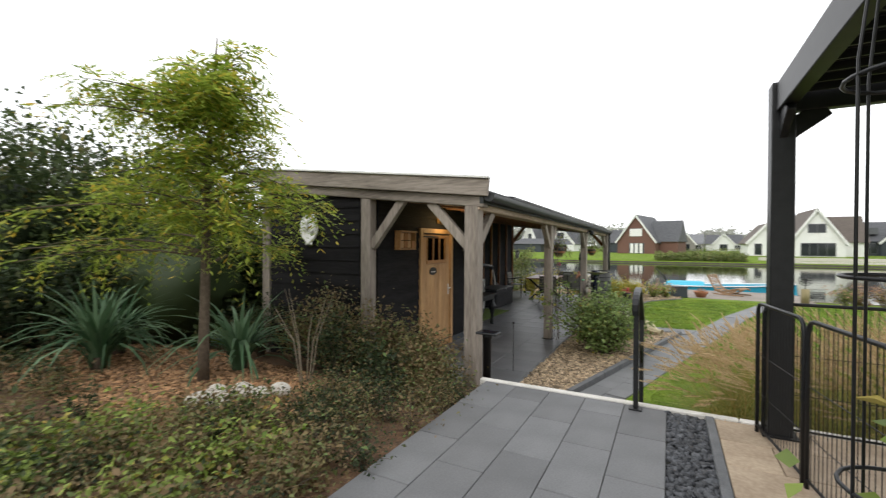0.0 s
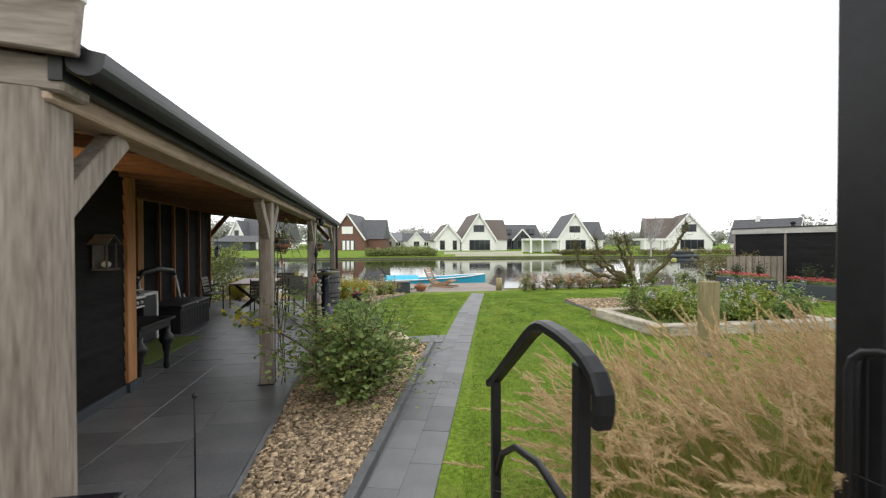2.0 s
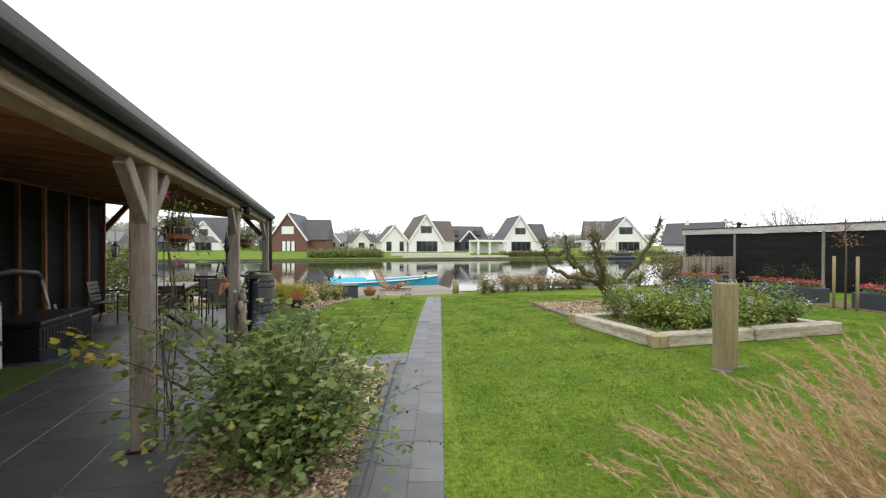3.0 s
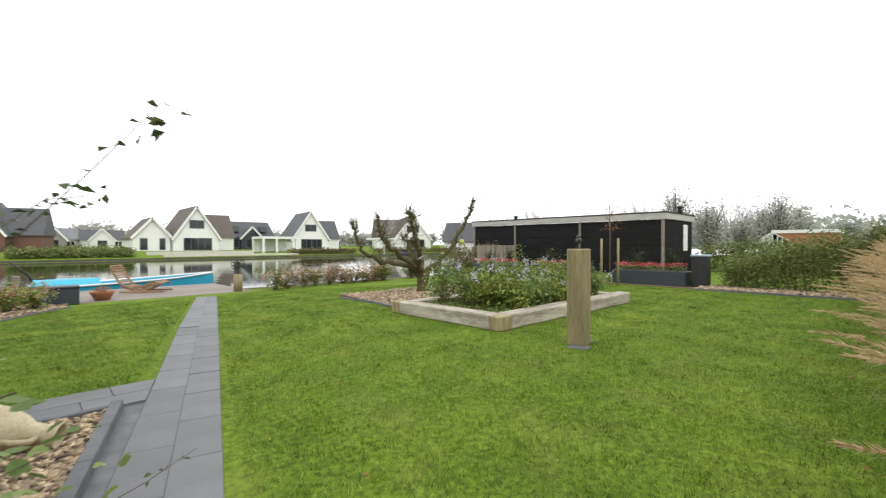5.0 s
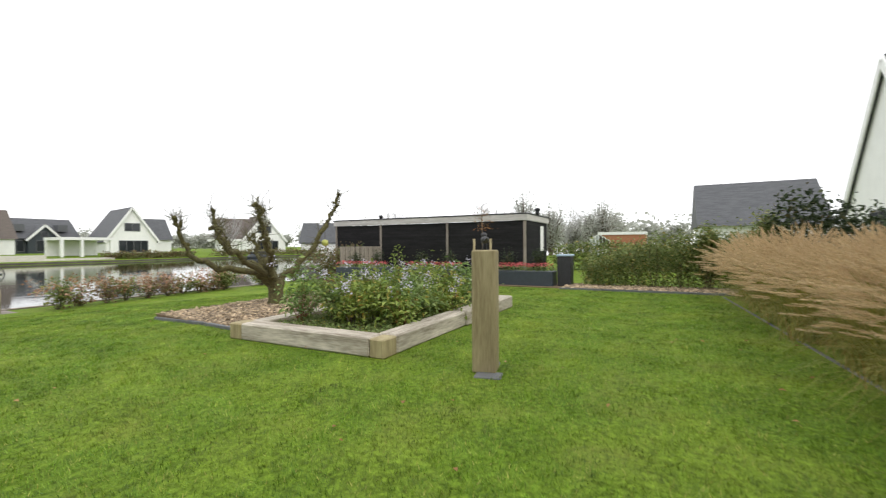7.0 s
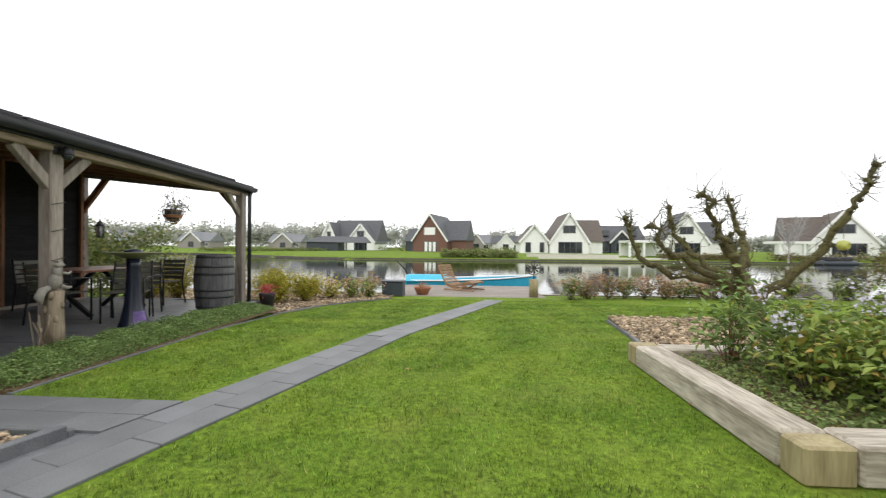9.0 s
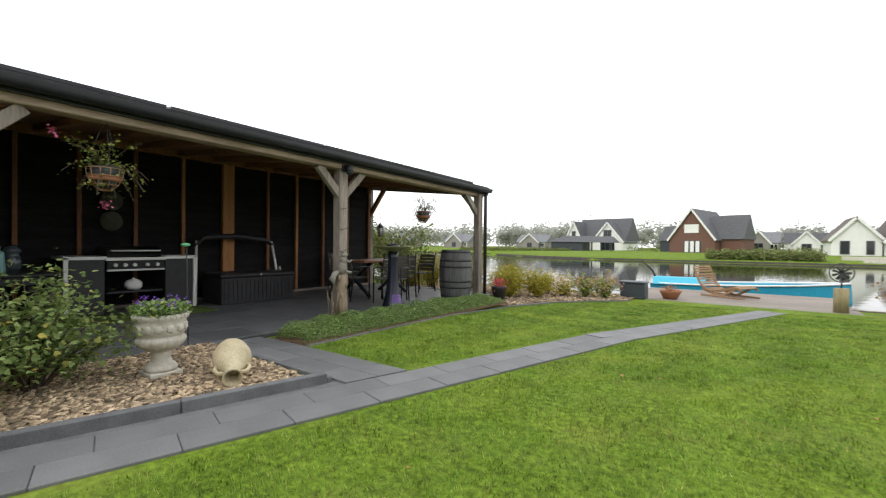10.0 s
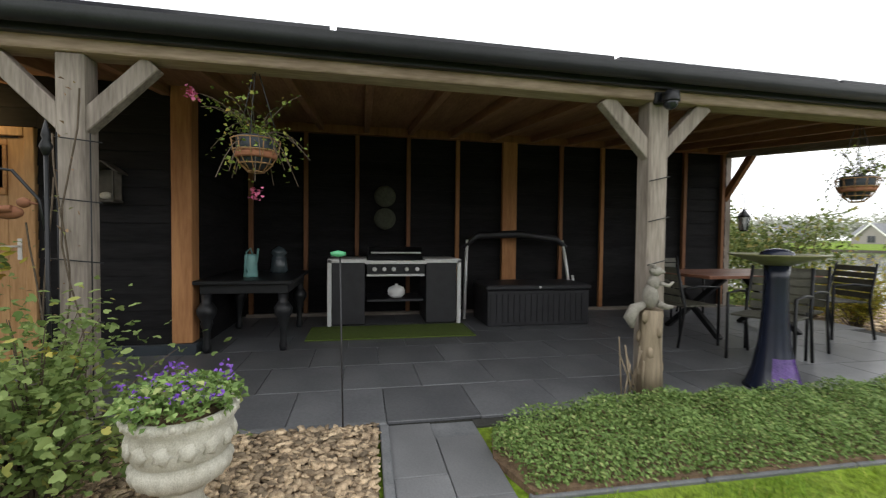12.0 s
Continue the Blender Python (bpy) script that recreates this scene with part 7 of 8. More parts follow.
part("canopy", bm, chest_mat, swing)

side_table = thing("side_table", "black table with heavy turned legs", "table", (-3.62, 8.22, 0.034))
bm = M()
box(bm, (-1.25, -0.08, 0.66), (0.02, 0.82, 0.70), 0.008)
part("tabletop", bm, metal_black, side_table)
bm = M()
box(bm, (-1.2, -0.03, 0.57), (-0.03, 0.77, 0.659), 0.004)
part("apron", bm, metal_black, side_table)
for x in (-1.15, -0.06):
    for y in (0.02, 0.72):
        bm = M()
        lathe(bm, [(0.032, 0), (0.04, 0.05), (0.03, 0.1), (0.035, 0.22), (0.055, 0.28), (0.05, 0.31), (0.085, 0.37), (0.09, 0.42), (0.06, 0.47), (0.045, 0.49), (0.05, 0.57)], 16, Matrix.Translation((x, y, 0)))
        part("leg", bm, metal_black, side_table)
can = thing("watering_can", "teal enamel watering can on the black table", "watering can", (-4.0, 8.56, 0.734), 165)
can.scale = (0.8, 0.8, 0.88)
bm = M()
lathe(bm, [(0.085, 0), (0.088, 0.02), (0.075, 0.24), (0.07, 0.26), (0.05, 0.27)], 20)
part("body", bm, teal_can, can)
bm = M()
tube(bm, [(0.075, 0, 0.06), (0.16, 0, 0.2), (0.2, 0, 0.33)], [0.022, 0.016, 0.012], 10)
part("spout", bm, teal_can, can)
bm = M()
tube(bm, [(-0.075, 0, 0.05), (-0.14, 0, 0.15), (-0.1, 0, 0.30), (0.0, 0, 0.34), (0.05, 0, 0.26)], 0.009, 8)
part("handle", bm, teal_can, can)
dark_pots = thing("lantern", "dark glass lantern on the black table", "lantern", (-4.5, 8.75, 0.734))
bm = M()
lathe(bm, [(0.09, 0), (0.10, 0.03), (0.09, 0.17), (0.07, 0.2), (0.10, 0.23), (0.08, 0.27), (0.03, 0.31)], 14)
part("body", bm, surface("dark_glass", (0.02, 0.03, 0.035), (0.06, 0.08, 0.09), 10, 0.2, 0.05), dark_pots)
wreath = thing("wall_disc", "two moss-covered discs hung on the back wall", "ornament", (-5.44, 10.02, 1.42))
for z in (0, 0.32):
    bm = M()
    lathe(bm, [(0.15, 0), (0.155, 0.02), (0.11, 0.05), (0.02, 0.06)], 20, Matrix.Translation((0, 0, z)) @ pose(0, 0, 0, 0, 90, 0))
    part("disc", bm, surface("dry_moss", (0.045, 0.05, 0.035), (0.10, 0.105, 0.075), 30, 0.95, 0.5), wreath)

# ---- dining set ----
table = thing("dining_table", "long wooden patio table on crossed dark legs", "table", (-3.85, 14.28, 0.034), 4)
for k in range(6):
    bm = M()
    box(bm, (-0.48 + k * 0.16, -0.85, 0.70), (-0.325 + k * 0.16, 0.85, 0.735), 0.005)
    part("tabletop_board", bm, table_y, table)
for y in (-0.6, 0.6):
    for s in (-1, 1):
        bm = M()
        beam(bm, (-0.4 * s, y, 0.0), (0.4 * s, y + 0.03 * s, 0.70), 0.06, 0.06, 0.005)
        part("leg", bm, metal_black, table)


def patio_chair(at, turn):
    c = thing("patio_chair", "patio chair with dark metal frame and olive slats", "chair", at, turn, "chairs round the patio table")
    for s in (-1, 1):
        bm = M()
        tube(bm, [(0.26 * s, 0.24, 0), (0.26 * s, 0.24, 0.63), (0.26 * s, -0.02, 0.64), (0.26 * s, -0.2, 0.62)], 0.014, 8)
        part("front_leg", bm, metal_black, c)
        bm = M()
        tube(bm, [(0.26 * s, -0.28, 0), (0.26 * s, -0.2, 0.42), (0.24 * s, -0.30, 0.88)], 0.014, 8)
        part("rear_leg", bm, metal_black, c)
    for k in range(6):
        bm = M()
        box(bm, (-0.24, -0.19 + k * 0.072, 0.42), (0.24, -0.128 + k * 0.072, 0.438), 0.003)
        part("seat_slat", bm, chair_mat, c)
    for k in range(5):
        bm = M()
        z = 0.50 + k * 0.078
        box(bm, (-0.235, -0.008, -0.032), (0.235, 0.008, 0.032), 0.003, Matrix.Translation((0, -0.215 - (z - 0.42) * 0.2, z)) @ pose(0, 0, 0, 12, 0, 0))
        part("back_slat", bm, chair_mat, c)
    return c


first = patio_chair((-2.62, 13.48, 0.034), 205)
for x, y, a in ((-3.44, 13.22, 4), (-2.89, 13.99, 199), (-4.85, 14.3, -90), (-3.45, 15.3, 172)):
    copy_thing(first, pose(x, y, 0.034, 0, 0, a))

# ---- garden ornaments ----
bath = thing("bird_bath", "tall navy column bird bath with an olive bowl", "bird bath", (-2.0, 12.84, 0.034))
bm = M()
lathe(bm, [(0.20, 0), (0.18, 0.03), (0.14, 0.16), (0.105, 0.35), (0.085, 0.6), (0.08, 0.85), (0.085, 0.95)], 26)
part("column", bm, navy, bath)
bm = M()
rr = [(0.205, 0.0), (0.187, 0.03), (0.148, 0.16), (0.125, 0.25)]
seg = 9
rows = [[bm.verts.new((r * math.cos(a), r * math.sin(a), z)) for a in np.linspace(-0.9, 0.6, seg)] for r, z in rr]
for i in range(3):
    for k in range(seg - 1):
        bm.faces.new((rows[i][k], rows[i][k + 1], rows[i + 1][k + 1], rows[i + 1][k])).smooth = True
part("glaze_patch", bm, purple, bath, "purple glaze patch")
bm = M()
lathe(bm, [(0.06, 0.94), (0.16, 0.975), (0.315, 1.025), (0.32, 1.035), (0.30, 1.03), (0.16, 0.995), (0.05, 0.985)], 32)
bowl = part("bowl", bm, olive, bath)
bm = M()
ball(bm, (0, 0, 1.02), 0.12, (1, 1, 0.5))
part("stone", bm, navy, bowl)

barrel = thing("rain_barrel", "old grey oak rain barrel with iron hoops", "barrel", (-2.14, 14.88, 0.034))
barrel.scale = (0.92, 0.92, 1.0)


def barrel_r(z):
    return 0.30 + 0.065 * math.sin(math.pi * (0.08 + 0.84 * z / 0.97))


for k in range(20):
    bm = M()
    a0, a1 = 2 * math.pi * k / 20 + 0.008, 2 * math.pi * (k + 1) / 20 - 0.008
    rows = []
    for z in np.linspace(0, 0.97, 9):
        r = barrel_r(z)
        rows.append([bm.verts.new((q * math.cos(a), q * math.sin(a), z)) for q, a in ((r - 0.03, a0), (r, a0), (r + 0.002, (a0 + a1) / 2), (r, a1), (r - 0.03, a1))])
    for p, q in zip(rows, rows[1:]):
        for i in range(4):
            bm.faces.new((p[i], p[i + 1], q[i + 1], q[i]))
    bm.faces.new(rows[-1])
    part("stave", bm, barrel_wood, barrel)
for z in (0.05, 0.22, 0.34, 0.63, 0.76, 0.93):
    bm = M()
    r0, r1 = barrel_r(z - 0.02) + 0.005, barrel_r(z + 0.02) + 0.005
    lathe(bm, [(r0 - 0.004, z - 0.022), (r0, z - 0.022), (r1, z + 0.022), (r1 - 0.004, z + 0.022)], 40, closed=False)
    part("hoop", bm, iron, barrel)
bm = M()
lathe(bm, [(0.30, 0.93), (0.02, 0.935)], 30)
part("lid", bm, barrel_wood, barrel)

urn = thing("garden_urn", "white cast stone urn with relief garlands and violet flowers", "urn", (-0.98, 9.05, 0.05))
urn.scale = (0.77, 0.77, 0.81)
bm = M()
box(bm, (-0.15, -0.15, 0), (0.15, 0.15, 0.045), 0.008)
part("plinth", bm, stone_white, urn)
bm = M()
lathe(bm, [(0.145, 0.046), (0.15, 0.075), (0.135, 0.10), (0.10, 0.13), (0.085, 0.18), (0.10, 0.21), (0.09, 0.225), (0.15, 0.26), (0.205, 0.30), (0.222, 0.34), (0.215, 0.37), (0.195, 0.385), (0.205, 0.395), (0.222, 0.43), (0.226, 0.50), (0.220, 0.53), (0.240, 0.55), (0.247, 0.575), (0.235, 0.60), (0.20, 0.59), (0.18, 0.54)], 60)
for v in bm.verts:
    a = math.atan2(v.co.y, v.co.x)
    if 0.25 < v.co.z < 0.38:
        v.co.xy *= 1 + 0.025 * math.cos(a * 20)
part("bowl", bm, stone_white, urn)
for k in range(14):
    a = k * 2 * math.pi / 14
    bm = M()
    c = Vector((0.224 * math.cos(a), 0.224 * math.sin(a), 0.465))
    ball(bm, (0, 0, 0), 0.04, (0.42, 1, 1), 2)
    for v in bm.verts:
        b_ = math.atan2(v.co.z, v.co.y)
        v.co *= 1 + 0.22 * math.cos(5 * b_) * min(1, math.hypot(v.co.y, v.co.z) / 0.03)
    bmesh.ops.transform(bm, matrix=Matrix.Translation(c) @ Matrix.Rotation(a, 4, "Z"), verts=bm.verts)
    part("rosette", bm, stone_white, urn)
for k in range(30):
    a = k * 2 * math.pi / 30
    bm = M()
    ball(bm, (0.238 * math.cos(a), 0.238 * math.sin(a), 0.574 + 0.006 * (k % 2)), 0.021, (0.9, 0.9, 1.05), 1)
    part("rim_bead", bm, stone_white, urn)
bm = M()
lathe(bm, [(0.19, 0.555), (0.02, 0.57)], 24)
part("soil", bm, soil, urn)
violets = thing("campanula", "violet bellflowers growing in the stone urn", "flowers", (-0.98, 9.05, 0.52))
a = rng.uniform(0, 6.283, 1100)
r = 0.205 * np.sqrt(rng.uniform(0, 1, 1100))
leaves("foliage", np.column_stack([r * np.cos(a), r * np.sin(a), 0.02 + rng.uniform(0, 0.10, 1100) * (1 - (r / 0.3) ** 2)]), 0.032, leaf_cover, violets, 0.7, 0.8)
a = rng.uniform(0, 6.283, 36)
r = 0.20 * np.sqrt(rng.uniform(0.1, 1, 36))
c = np.column_stack([r * np.cos(a), r * np.sin(a), 0.06 + rng.uniform(0.01, 0.08, 36)])
leaves("bloom", np.repeat(c, 6, 0) + rng.normal(0, 0.006, (216, 3)), 0.019, petal_violet, violets, 0.6, 1.0)

amphora = thing("amphora", "pale clay amphora lying on bark chips", "amphora", (-0.51, 9.37, 0.175))
m = pose(0, 0, 0, 0, 101, -27) @ Matrix.Diagonal((0.80, 0.80, 0.92, 1))
bm = M()
prof = [(0.03, -0.26), (0.09, -0.24), (0.15, -0.16), (0.178, -0.05), (0.165, 0.06), (0.12, 0.15), (0.07, 0.21), (0.06, 0.27), (0.085, 0.33), (0.09, 0.345), (0.072, 0.34), (0.05, 0.27), (0.055, 0.2)]
lathe(bm, prof, 32, m)
body = part("body", bm, clay_pale, amphora)
for s in (-1, 1):
    bm = M()
    pts = [(0, s * 0.062, 0.25), (0, s * 0.12, 0.24), (0, s * 0.15, 0.17), (0, s * 0.13, 0.11)]
    tube(bm, [m @ Vector(p) for p in pts], 0.016, 8)
    part("handle", bm, clay_pale, body)


rattan = surface("rattan", (0.22, 0.12, 0.05), (0.40, 0.24, 0.11), 20, 0.8, 0.2)


def hanging_basket(at, label, n, spread, bloom, drop):
    o = thing("hanging_basket", label, "hanging basket", at)
    rings = [(0.15, 0.0), (0.14, -0.07), (0.10, -0.15), (0.05, -0.20)]
    for r_, z in rings:
        bm = M()
        tube(bm, [(r_ * math.cos(a), r_ * math.sin(a), z) for a in np.linspace(0, 6.283, 17)], 0.005, 5)
        part("hoop", bm, rattan, o)
    for k in range(12):
        a = k * math.pi / 6
        bm = M()
        tube(bm, [(r_ * math.cos(a), r_ * math.sin(a), z) for r_, z in rings], 0.004, 5)
        part("rib", bm, rattan, o)
    bm = M()
    lathe(bm, [(0.04, -0.18), (0.09, -0.14), (0.12, -0.05), (0.12, 0.02), (0.02, 0.0)], 16)
    part("pot", bm, planter_mat, o)
    bm = M()
    lathe(bm, [(0.112, -0.115), (0.128, -0.11), (0.130, -0.075), (0.122, -0.07)], 18)
    part("band", bm, terracotta, o)
    for k in range(3):
        a = k * 2.094
        bm = M()
        tube(bm, [(0.15 * math.cos(a), 0.15 * math.sin(a), 0), (0, 0, drop)], 0.004, 5)
        part("chain", bm, iron, o)
    bm = M()
    pts = []
    for k in range(n):
        a = rng.uniform(0, 6.283)
        l = spread * rng.uniform(0.4, 1)
        e = np.array([l * math.cos(a), l * math.sin(a), rng.uniform(-0.32, 0.34)])
        c_ = np.array([e[0] * 0.5, e[1] * 0.5, 0.16 + e[2] * 0.3])
        tube(bm, [Vector(c_ * 2 * t * (1 - t) + e * t * t) for t in np.linspace(0, 1, 6)], 0.003, 4, False)
        t = rng.uniform(0.15, 1, 16)[:, None]
        pts.append(c_ * 2 * t * (1 - t) + e * t * t + rng.normal(0, 0.025, (16, 3)))
    part("trailing_growth", bm, twig_mat, o)["kind"] = "stuff"
    leaves("foliage", np.concatenate(pts), 0.027, leaf_bright, o, 0.85, 1.0)
    if bloom:
        for c_ in bloom:
            lv = leaves("flower", np.array(c_) + rng.normal(0, 0.018, (26, 3)), 0.03, petal_pink, o, 0.9, 1.2)
            lv["label"] = "pink geranium flower head"
    return o


hanging_basket((-2.2, 9.03, 1.78), "wire hanging basket with trailing pink geranium", 34, 0.36, [(0.0, -0.38, 0.28), (0.0, 0.0, -0.34)], 0.50)
hanging_basket((-2.3, 14.0, 1.72), "hanging basket with thin white flowering shoots", 26, 0.36, [], 0.55)

cctv = thing("security_camera", "dark dome security camera under the beam", "security camera", (-2.05, 11.86, 2.20))
bm = M()
box(bm, (-0.04, -0.06, -0.04), (0.0, 0.06, 0.05), 0.01)
tube(bm, [(0.0, 0, 0.02), (0.07, 0, 0.03), (0.08, 0, 0.0)], 0.02, 8)
part("bracket", bm, metal_black, cctv)
bm = M()
lathe(bm, [(0.02, 0.03), (0.055, 0.02), (0.06, -0.04), (0.058, -0.05)], 18, Matrix.Translation((0.08, 0, 0)))
part("housing", bm, metal_black, cctv)
bm = M()
ball(bm, (0.08, 0, -0.055), 0.052)
part("dome", bm, pane_dark, cctv)

squirrel = thing("squirrel_ornament", "pale stone squirrel ornament on a weathered log", "ornament", (-2.055, 11.80, 0.035))
bm = M()
tube(bm, [(0, 0, 0), (0.01, 0, 0.2), (-0.005, 0.008, 0.42), (0, 0.01, 0.62)], [0.10, 0.085, 0.078, 0.082], 14)
for k in range(11):
    ball(bm, (0.072 * math.cos(k * 2.4), 0.072 * math.sin(k * 2.4), 0.05 + k * 0.052), 0.026, (1, 1, 2.1), 1)
part("log", bm, log_z, squirrel)
bm = M()
ball(bm, (0.02, -0.02, 0.72), 0.07, (0.85, 0.8, 1.35))
ball(bm, (0.03, 0.0, 0.82), 0.048, (0.9, 0.9, 1.3))
ball(bm, (0.04, 0.01, 0.905), 0.042, (1.0, 1.25, 0.85))
ball(bm, (0.045, 0.055, 0.90), 0.02, (1, 1.2, 0.8))
ball(bm, (0.03, -0.02, 0.945), 0.013, (1, 1, 1.5))
ball(bm, (0.06, -0.015, 0.94), 0.013, (1, 1, 1.5))
tube(bm, [(0.06, 0.03, 0.82), (0.075, 0.09, 0.80), (0.075, 0.125, 0.83)], [0.018, 0.014, 0.008], 7)
tube(bm, [(0.05, 0.02, 0.67), (0.075, 0.08, 0.645), (0.08, 0.12, 0.65)], [0.028, 0.022, 0.012], 7)
tube(bm, [(0.01, -0.06, 0.66), (0.0, -0.13, 0.63), (0.0, -0.17, 0.56), (0.01, -0.15, 0.49)], [0.026, 0.042, 0.045, 0.014], 8)
part("figure", bm, stone_grey, squirrel)
canes = thing("dried_stalks", "bundle of dried reddish stalks beside the veranda post", "plant", (-1.98, 11.62, 0.03))
bm = M()
for k in range(9):
    tube(bm, [(rng.normal(0, 0.03), rng.normal(0, 0.05), 0), (rng.normal(0, 0.05), rng.normal(0, 0.07), rng.uniform(0.25, 0.42))], 0.006, 5)
part("stalk_mass", bm, log_z, canes)["kind"] = "stuff"
rails = thing("post_trellis", "thin black wire rungs tied to the veranda post", "trellis", (-2.09, 8.04, 0.2))
for y in (-0.05, 0.12):
    bm = M()
    tube(bm, [(0.02, y, -0.15), (0.02, y, 1.55)], 0.004, 5)
    part("upright", bm, metal_black, rails)
for z in (0.1, 0.45, 0.8, 1.15, 1.5):
    bm = M()
    tube(bm, [(0.02, -0.12, z + 0.03), (0.02, 0.18, z)], 0.004, 5)
    part("rung", bm, metal_black, rails)
rails2 = thing("post_trellis", "thin black wire rungs on the squirrel post", "trellis", (-2.085, 11.87, 0.9))
for z in (0.1, 0.42, 0.72):
    bm = M()
    tube(bm, [(0.01, -0.09, z - 0.02), (0.01, 0.08, z + 0.02)], 0.004, 5)
    part("rung", bm, metal_black, rails2)

crook = thing("shepherd_hook", "black shepherd's crook with a rusty bird ornament", "garden hook", (-1.62, 8.22, 0.04))
crook.scale = (1, 1, 0.86)
bm = M()
tube(bm, [(0, 0, 0), (0, 0, 1.75)], 0.010, 8)
lathe(bm, [(0.012, 1.75), (0.028, 1.80), (0.014, 1.84), (0.02, 1.86), (0.002, 1.95)], 10)
tube(bm, [(0, 0, 1.3), (0, -0.03, 1.5), (0, -0.14, 1.66), (0, -0.28, 1.68), (0, -0.38, 1.58)], 0.008, 8)
part("rod", bm, metal_black, crook)
bm = M()
ball(bm, (0, -0.16, 1.43), 0.05, (0.5, 1.35, 0.8))
ball(bm, (0, -0.095, 1.485), 0.03, (0.7, 1, 1))
tube(bm, [(0, -0.07, 1.485), (0, -0.025, 1.475)], [0.009, 0.001], 6)
tube(bm, [(0, -0.20, 1.43), (0, -0.27, 1.39), (0, -0.34, 1.37)], [0.03, 0.018, 0.008], 6)
tube(bm, [(0.02, -0.13, 1.45), (0.035, -0.22, 1.44), (0.02, -0.28, 1.41)], [0.02, 0.024, 0.004], 6)
part("bird", bm, rust, crook, "rust-brown metal bird")
spike = thing("garden_stake", "tall thin stake with a small green ornament", "stake", (-1.79, 9.60, 0.04))
bm = M()
tube(bm, [(0, 0, 0), (0.0, -0.02, 1.02)], 0.005, 6)
part("rod", bm, iron, spike)
bm = M()
ball(bm, (0, -0.03, 1.03), 0.035, (1, 1.5, 0.6), 1)
part("ornament", bm, plain("green_enamel", (0.10, 0.42, 0.20), 0.3), spike)
lantern = thing("hanging_lantern", "black hexagonal lantern hung at the veranda end", "lantern", (-5.40, 16.02, 1.34))
bm = M()
for k in range(6):
    a = k * 1.0472
    tube(bm, [(0.06 * math.cos(a), 0.06 * math.sin(a), 0), (0.085 * math.cos(a), 0.085 * math.sin(a), 0.22)], 0.006, 5)
lathe(bm, [(0.065, -0.02), (0.065, 0.0)], 6)
lathe(bm, [(0.10, 0.22), (0.09, 0.24), (0.03, 0.32), (0.01, 0.36)], 6)
tube(bm, [(0, 0, 0.36), (0, 0, 0.55), (0, -0.02, 0.6), (0, -0.1, 0.6)], 0.006, 5)
part("frame", bm, metal_black, lantern)
bm = M()
lathe(bm, [(0.055, 0.0), (0.078, 0.215)], 6)
part("pane", bm, glassy("frosted_glass", (0.7, 0.72, 0.72), 0.3), lantern)
redpot = thing("flower_pot", "black pot of red flowers beside the downpipe", "flower pot", (-1.36, 15.30, 0.02))
bm = M()
lathe(bm, [(0.11, 0), (0.15, 0.22), (0.16, 0.26), (0.14, 0.26), (0.12, 0.22)], 20)
part("pot", bm, chest_mat, redpot)
leaves("foliage", np.column_stack([rng.normal(0, 0.07, (220, 2)), rng.uniform(0.2, 0.40, 220)]), 0.05, petal_red, redpot, 0.6, 0.9)

# ---- dock, boat and what stands there ----
dock = thing("dock", "weathered plank dock at the end of the path", "dock", (2.2, 21.6, -0.26))
for k in range(30):
    bm = M()
    box(bm, (-2.2, -2.35 + k * 0.145, -0.03), (2.5, -2.213 + k * 0.145, 0.0), 0.004)
    part("plank", bm, deck_x, dock)
bm = M()
box(bm, (-2.2, -2.40, -0.18), (2.5, -2.352, 0.0), 0.005)
part("edge_beam", bm, grey_x, dock)
for x in (-2.0, 0.2, 2.3):
    for y in (-2.0, 1.8):
        bm = M()
        tube(bm, [(x, y, -1.6), (x, y, -0.03)], 0.08, 10)
        part("pile", bm, grey_z, dock)
mooring = thing("mooring_post", "thick weathered mooring post with an ornament", "post", (4.35, 20.05, -0.26))
bm = M()
tube(bm, [(0, 0, 0), (0, 0, 0.52)], 0.13, 14)
part("post", bm, bollard_z, mooring)
bm = M()
for k in range(9):
    a = k * 0.698
    tube(bm, [(0, 0, 0.85), (0.16 * math.cos(a), 0.0, 0.85 + 0.16 * math.sin(a))], [0.012, 0.03], 6)
tube(bm, [(0.2 * math.cos(a), 0, 0.85 + 0.2 * math.sin(a)) for a in np.linspace(0, 6.283, 25)], 0.012, 6)
tube(bm, [(0, 0, 0.5), (0, 0, 0.85)], 0.015, 6)
part("ornament", bm, iron, mooring, "dark metal wheel ornament")
boat = thing("boat", "bright cyan open motor boat moored at the dock", "boat", (2.5, 25.8, -0.72), 4)
boat.scale = (0.88, 1, 1)
rows = []
bm = M()
for i, x in enumerate(np.linspace(-3.2, 3.2, 13)):
    t = (x + 3.2) / 6.4
    w = 0.85 * min(1, 0.75 + t) * (1 - max(0, (t - 0.55) / 0.45) ** 2 * 0.92)
    sheer = 0.50 + 0.22 * t * t
    rows.append([bm.verts.new(q) for q in ((x, -w, sheer), (x + 0.05, -w * 0.92, 0.12), (x, 0, -0.15), (x + 0.05, w * 0.92, 0.12), (x, w, sheer), (x, w - 0.07, sheer), (x, w * 0.75, 0.16), (x, -w * 0.75, 0.16), (x, -w + 0.07, sheer))])
for a, b in zip(rows, rows[1:]):
    for k in range(9):
        bm.faces.new((a[k], b[k], b[(k + 1) % 9], a[(k + 1) % 9]))
bm.faces.new(rows[0][::-1]), bm.faces.new(rows[-1])
bmesh.ops.recalc_face_normals(bm, faces=bm.faces)
part("hull", bm, cyan_boat, boat)
bm = M()
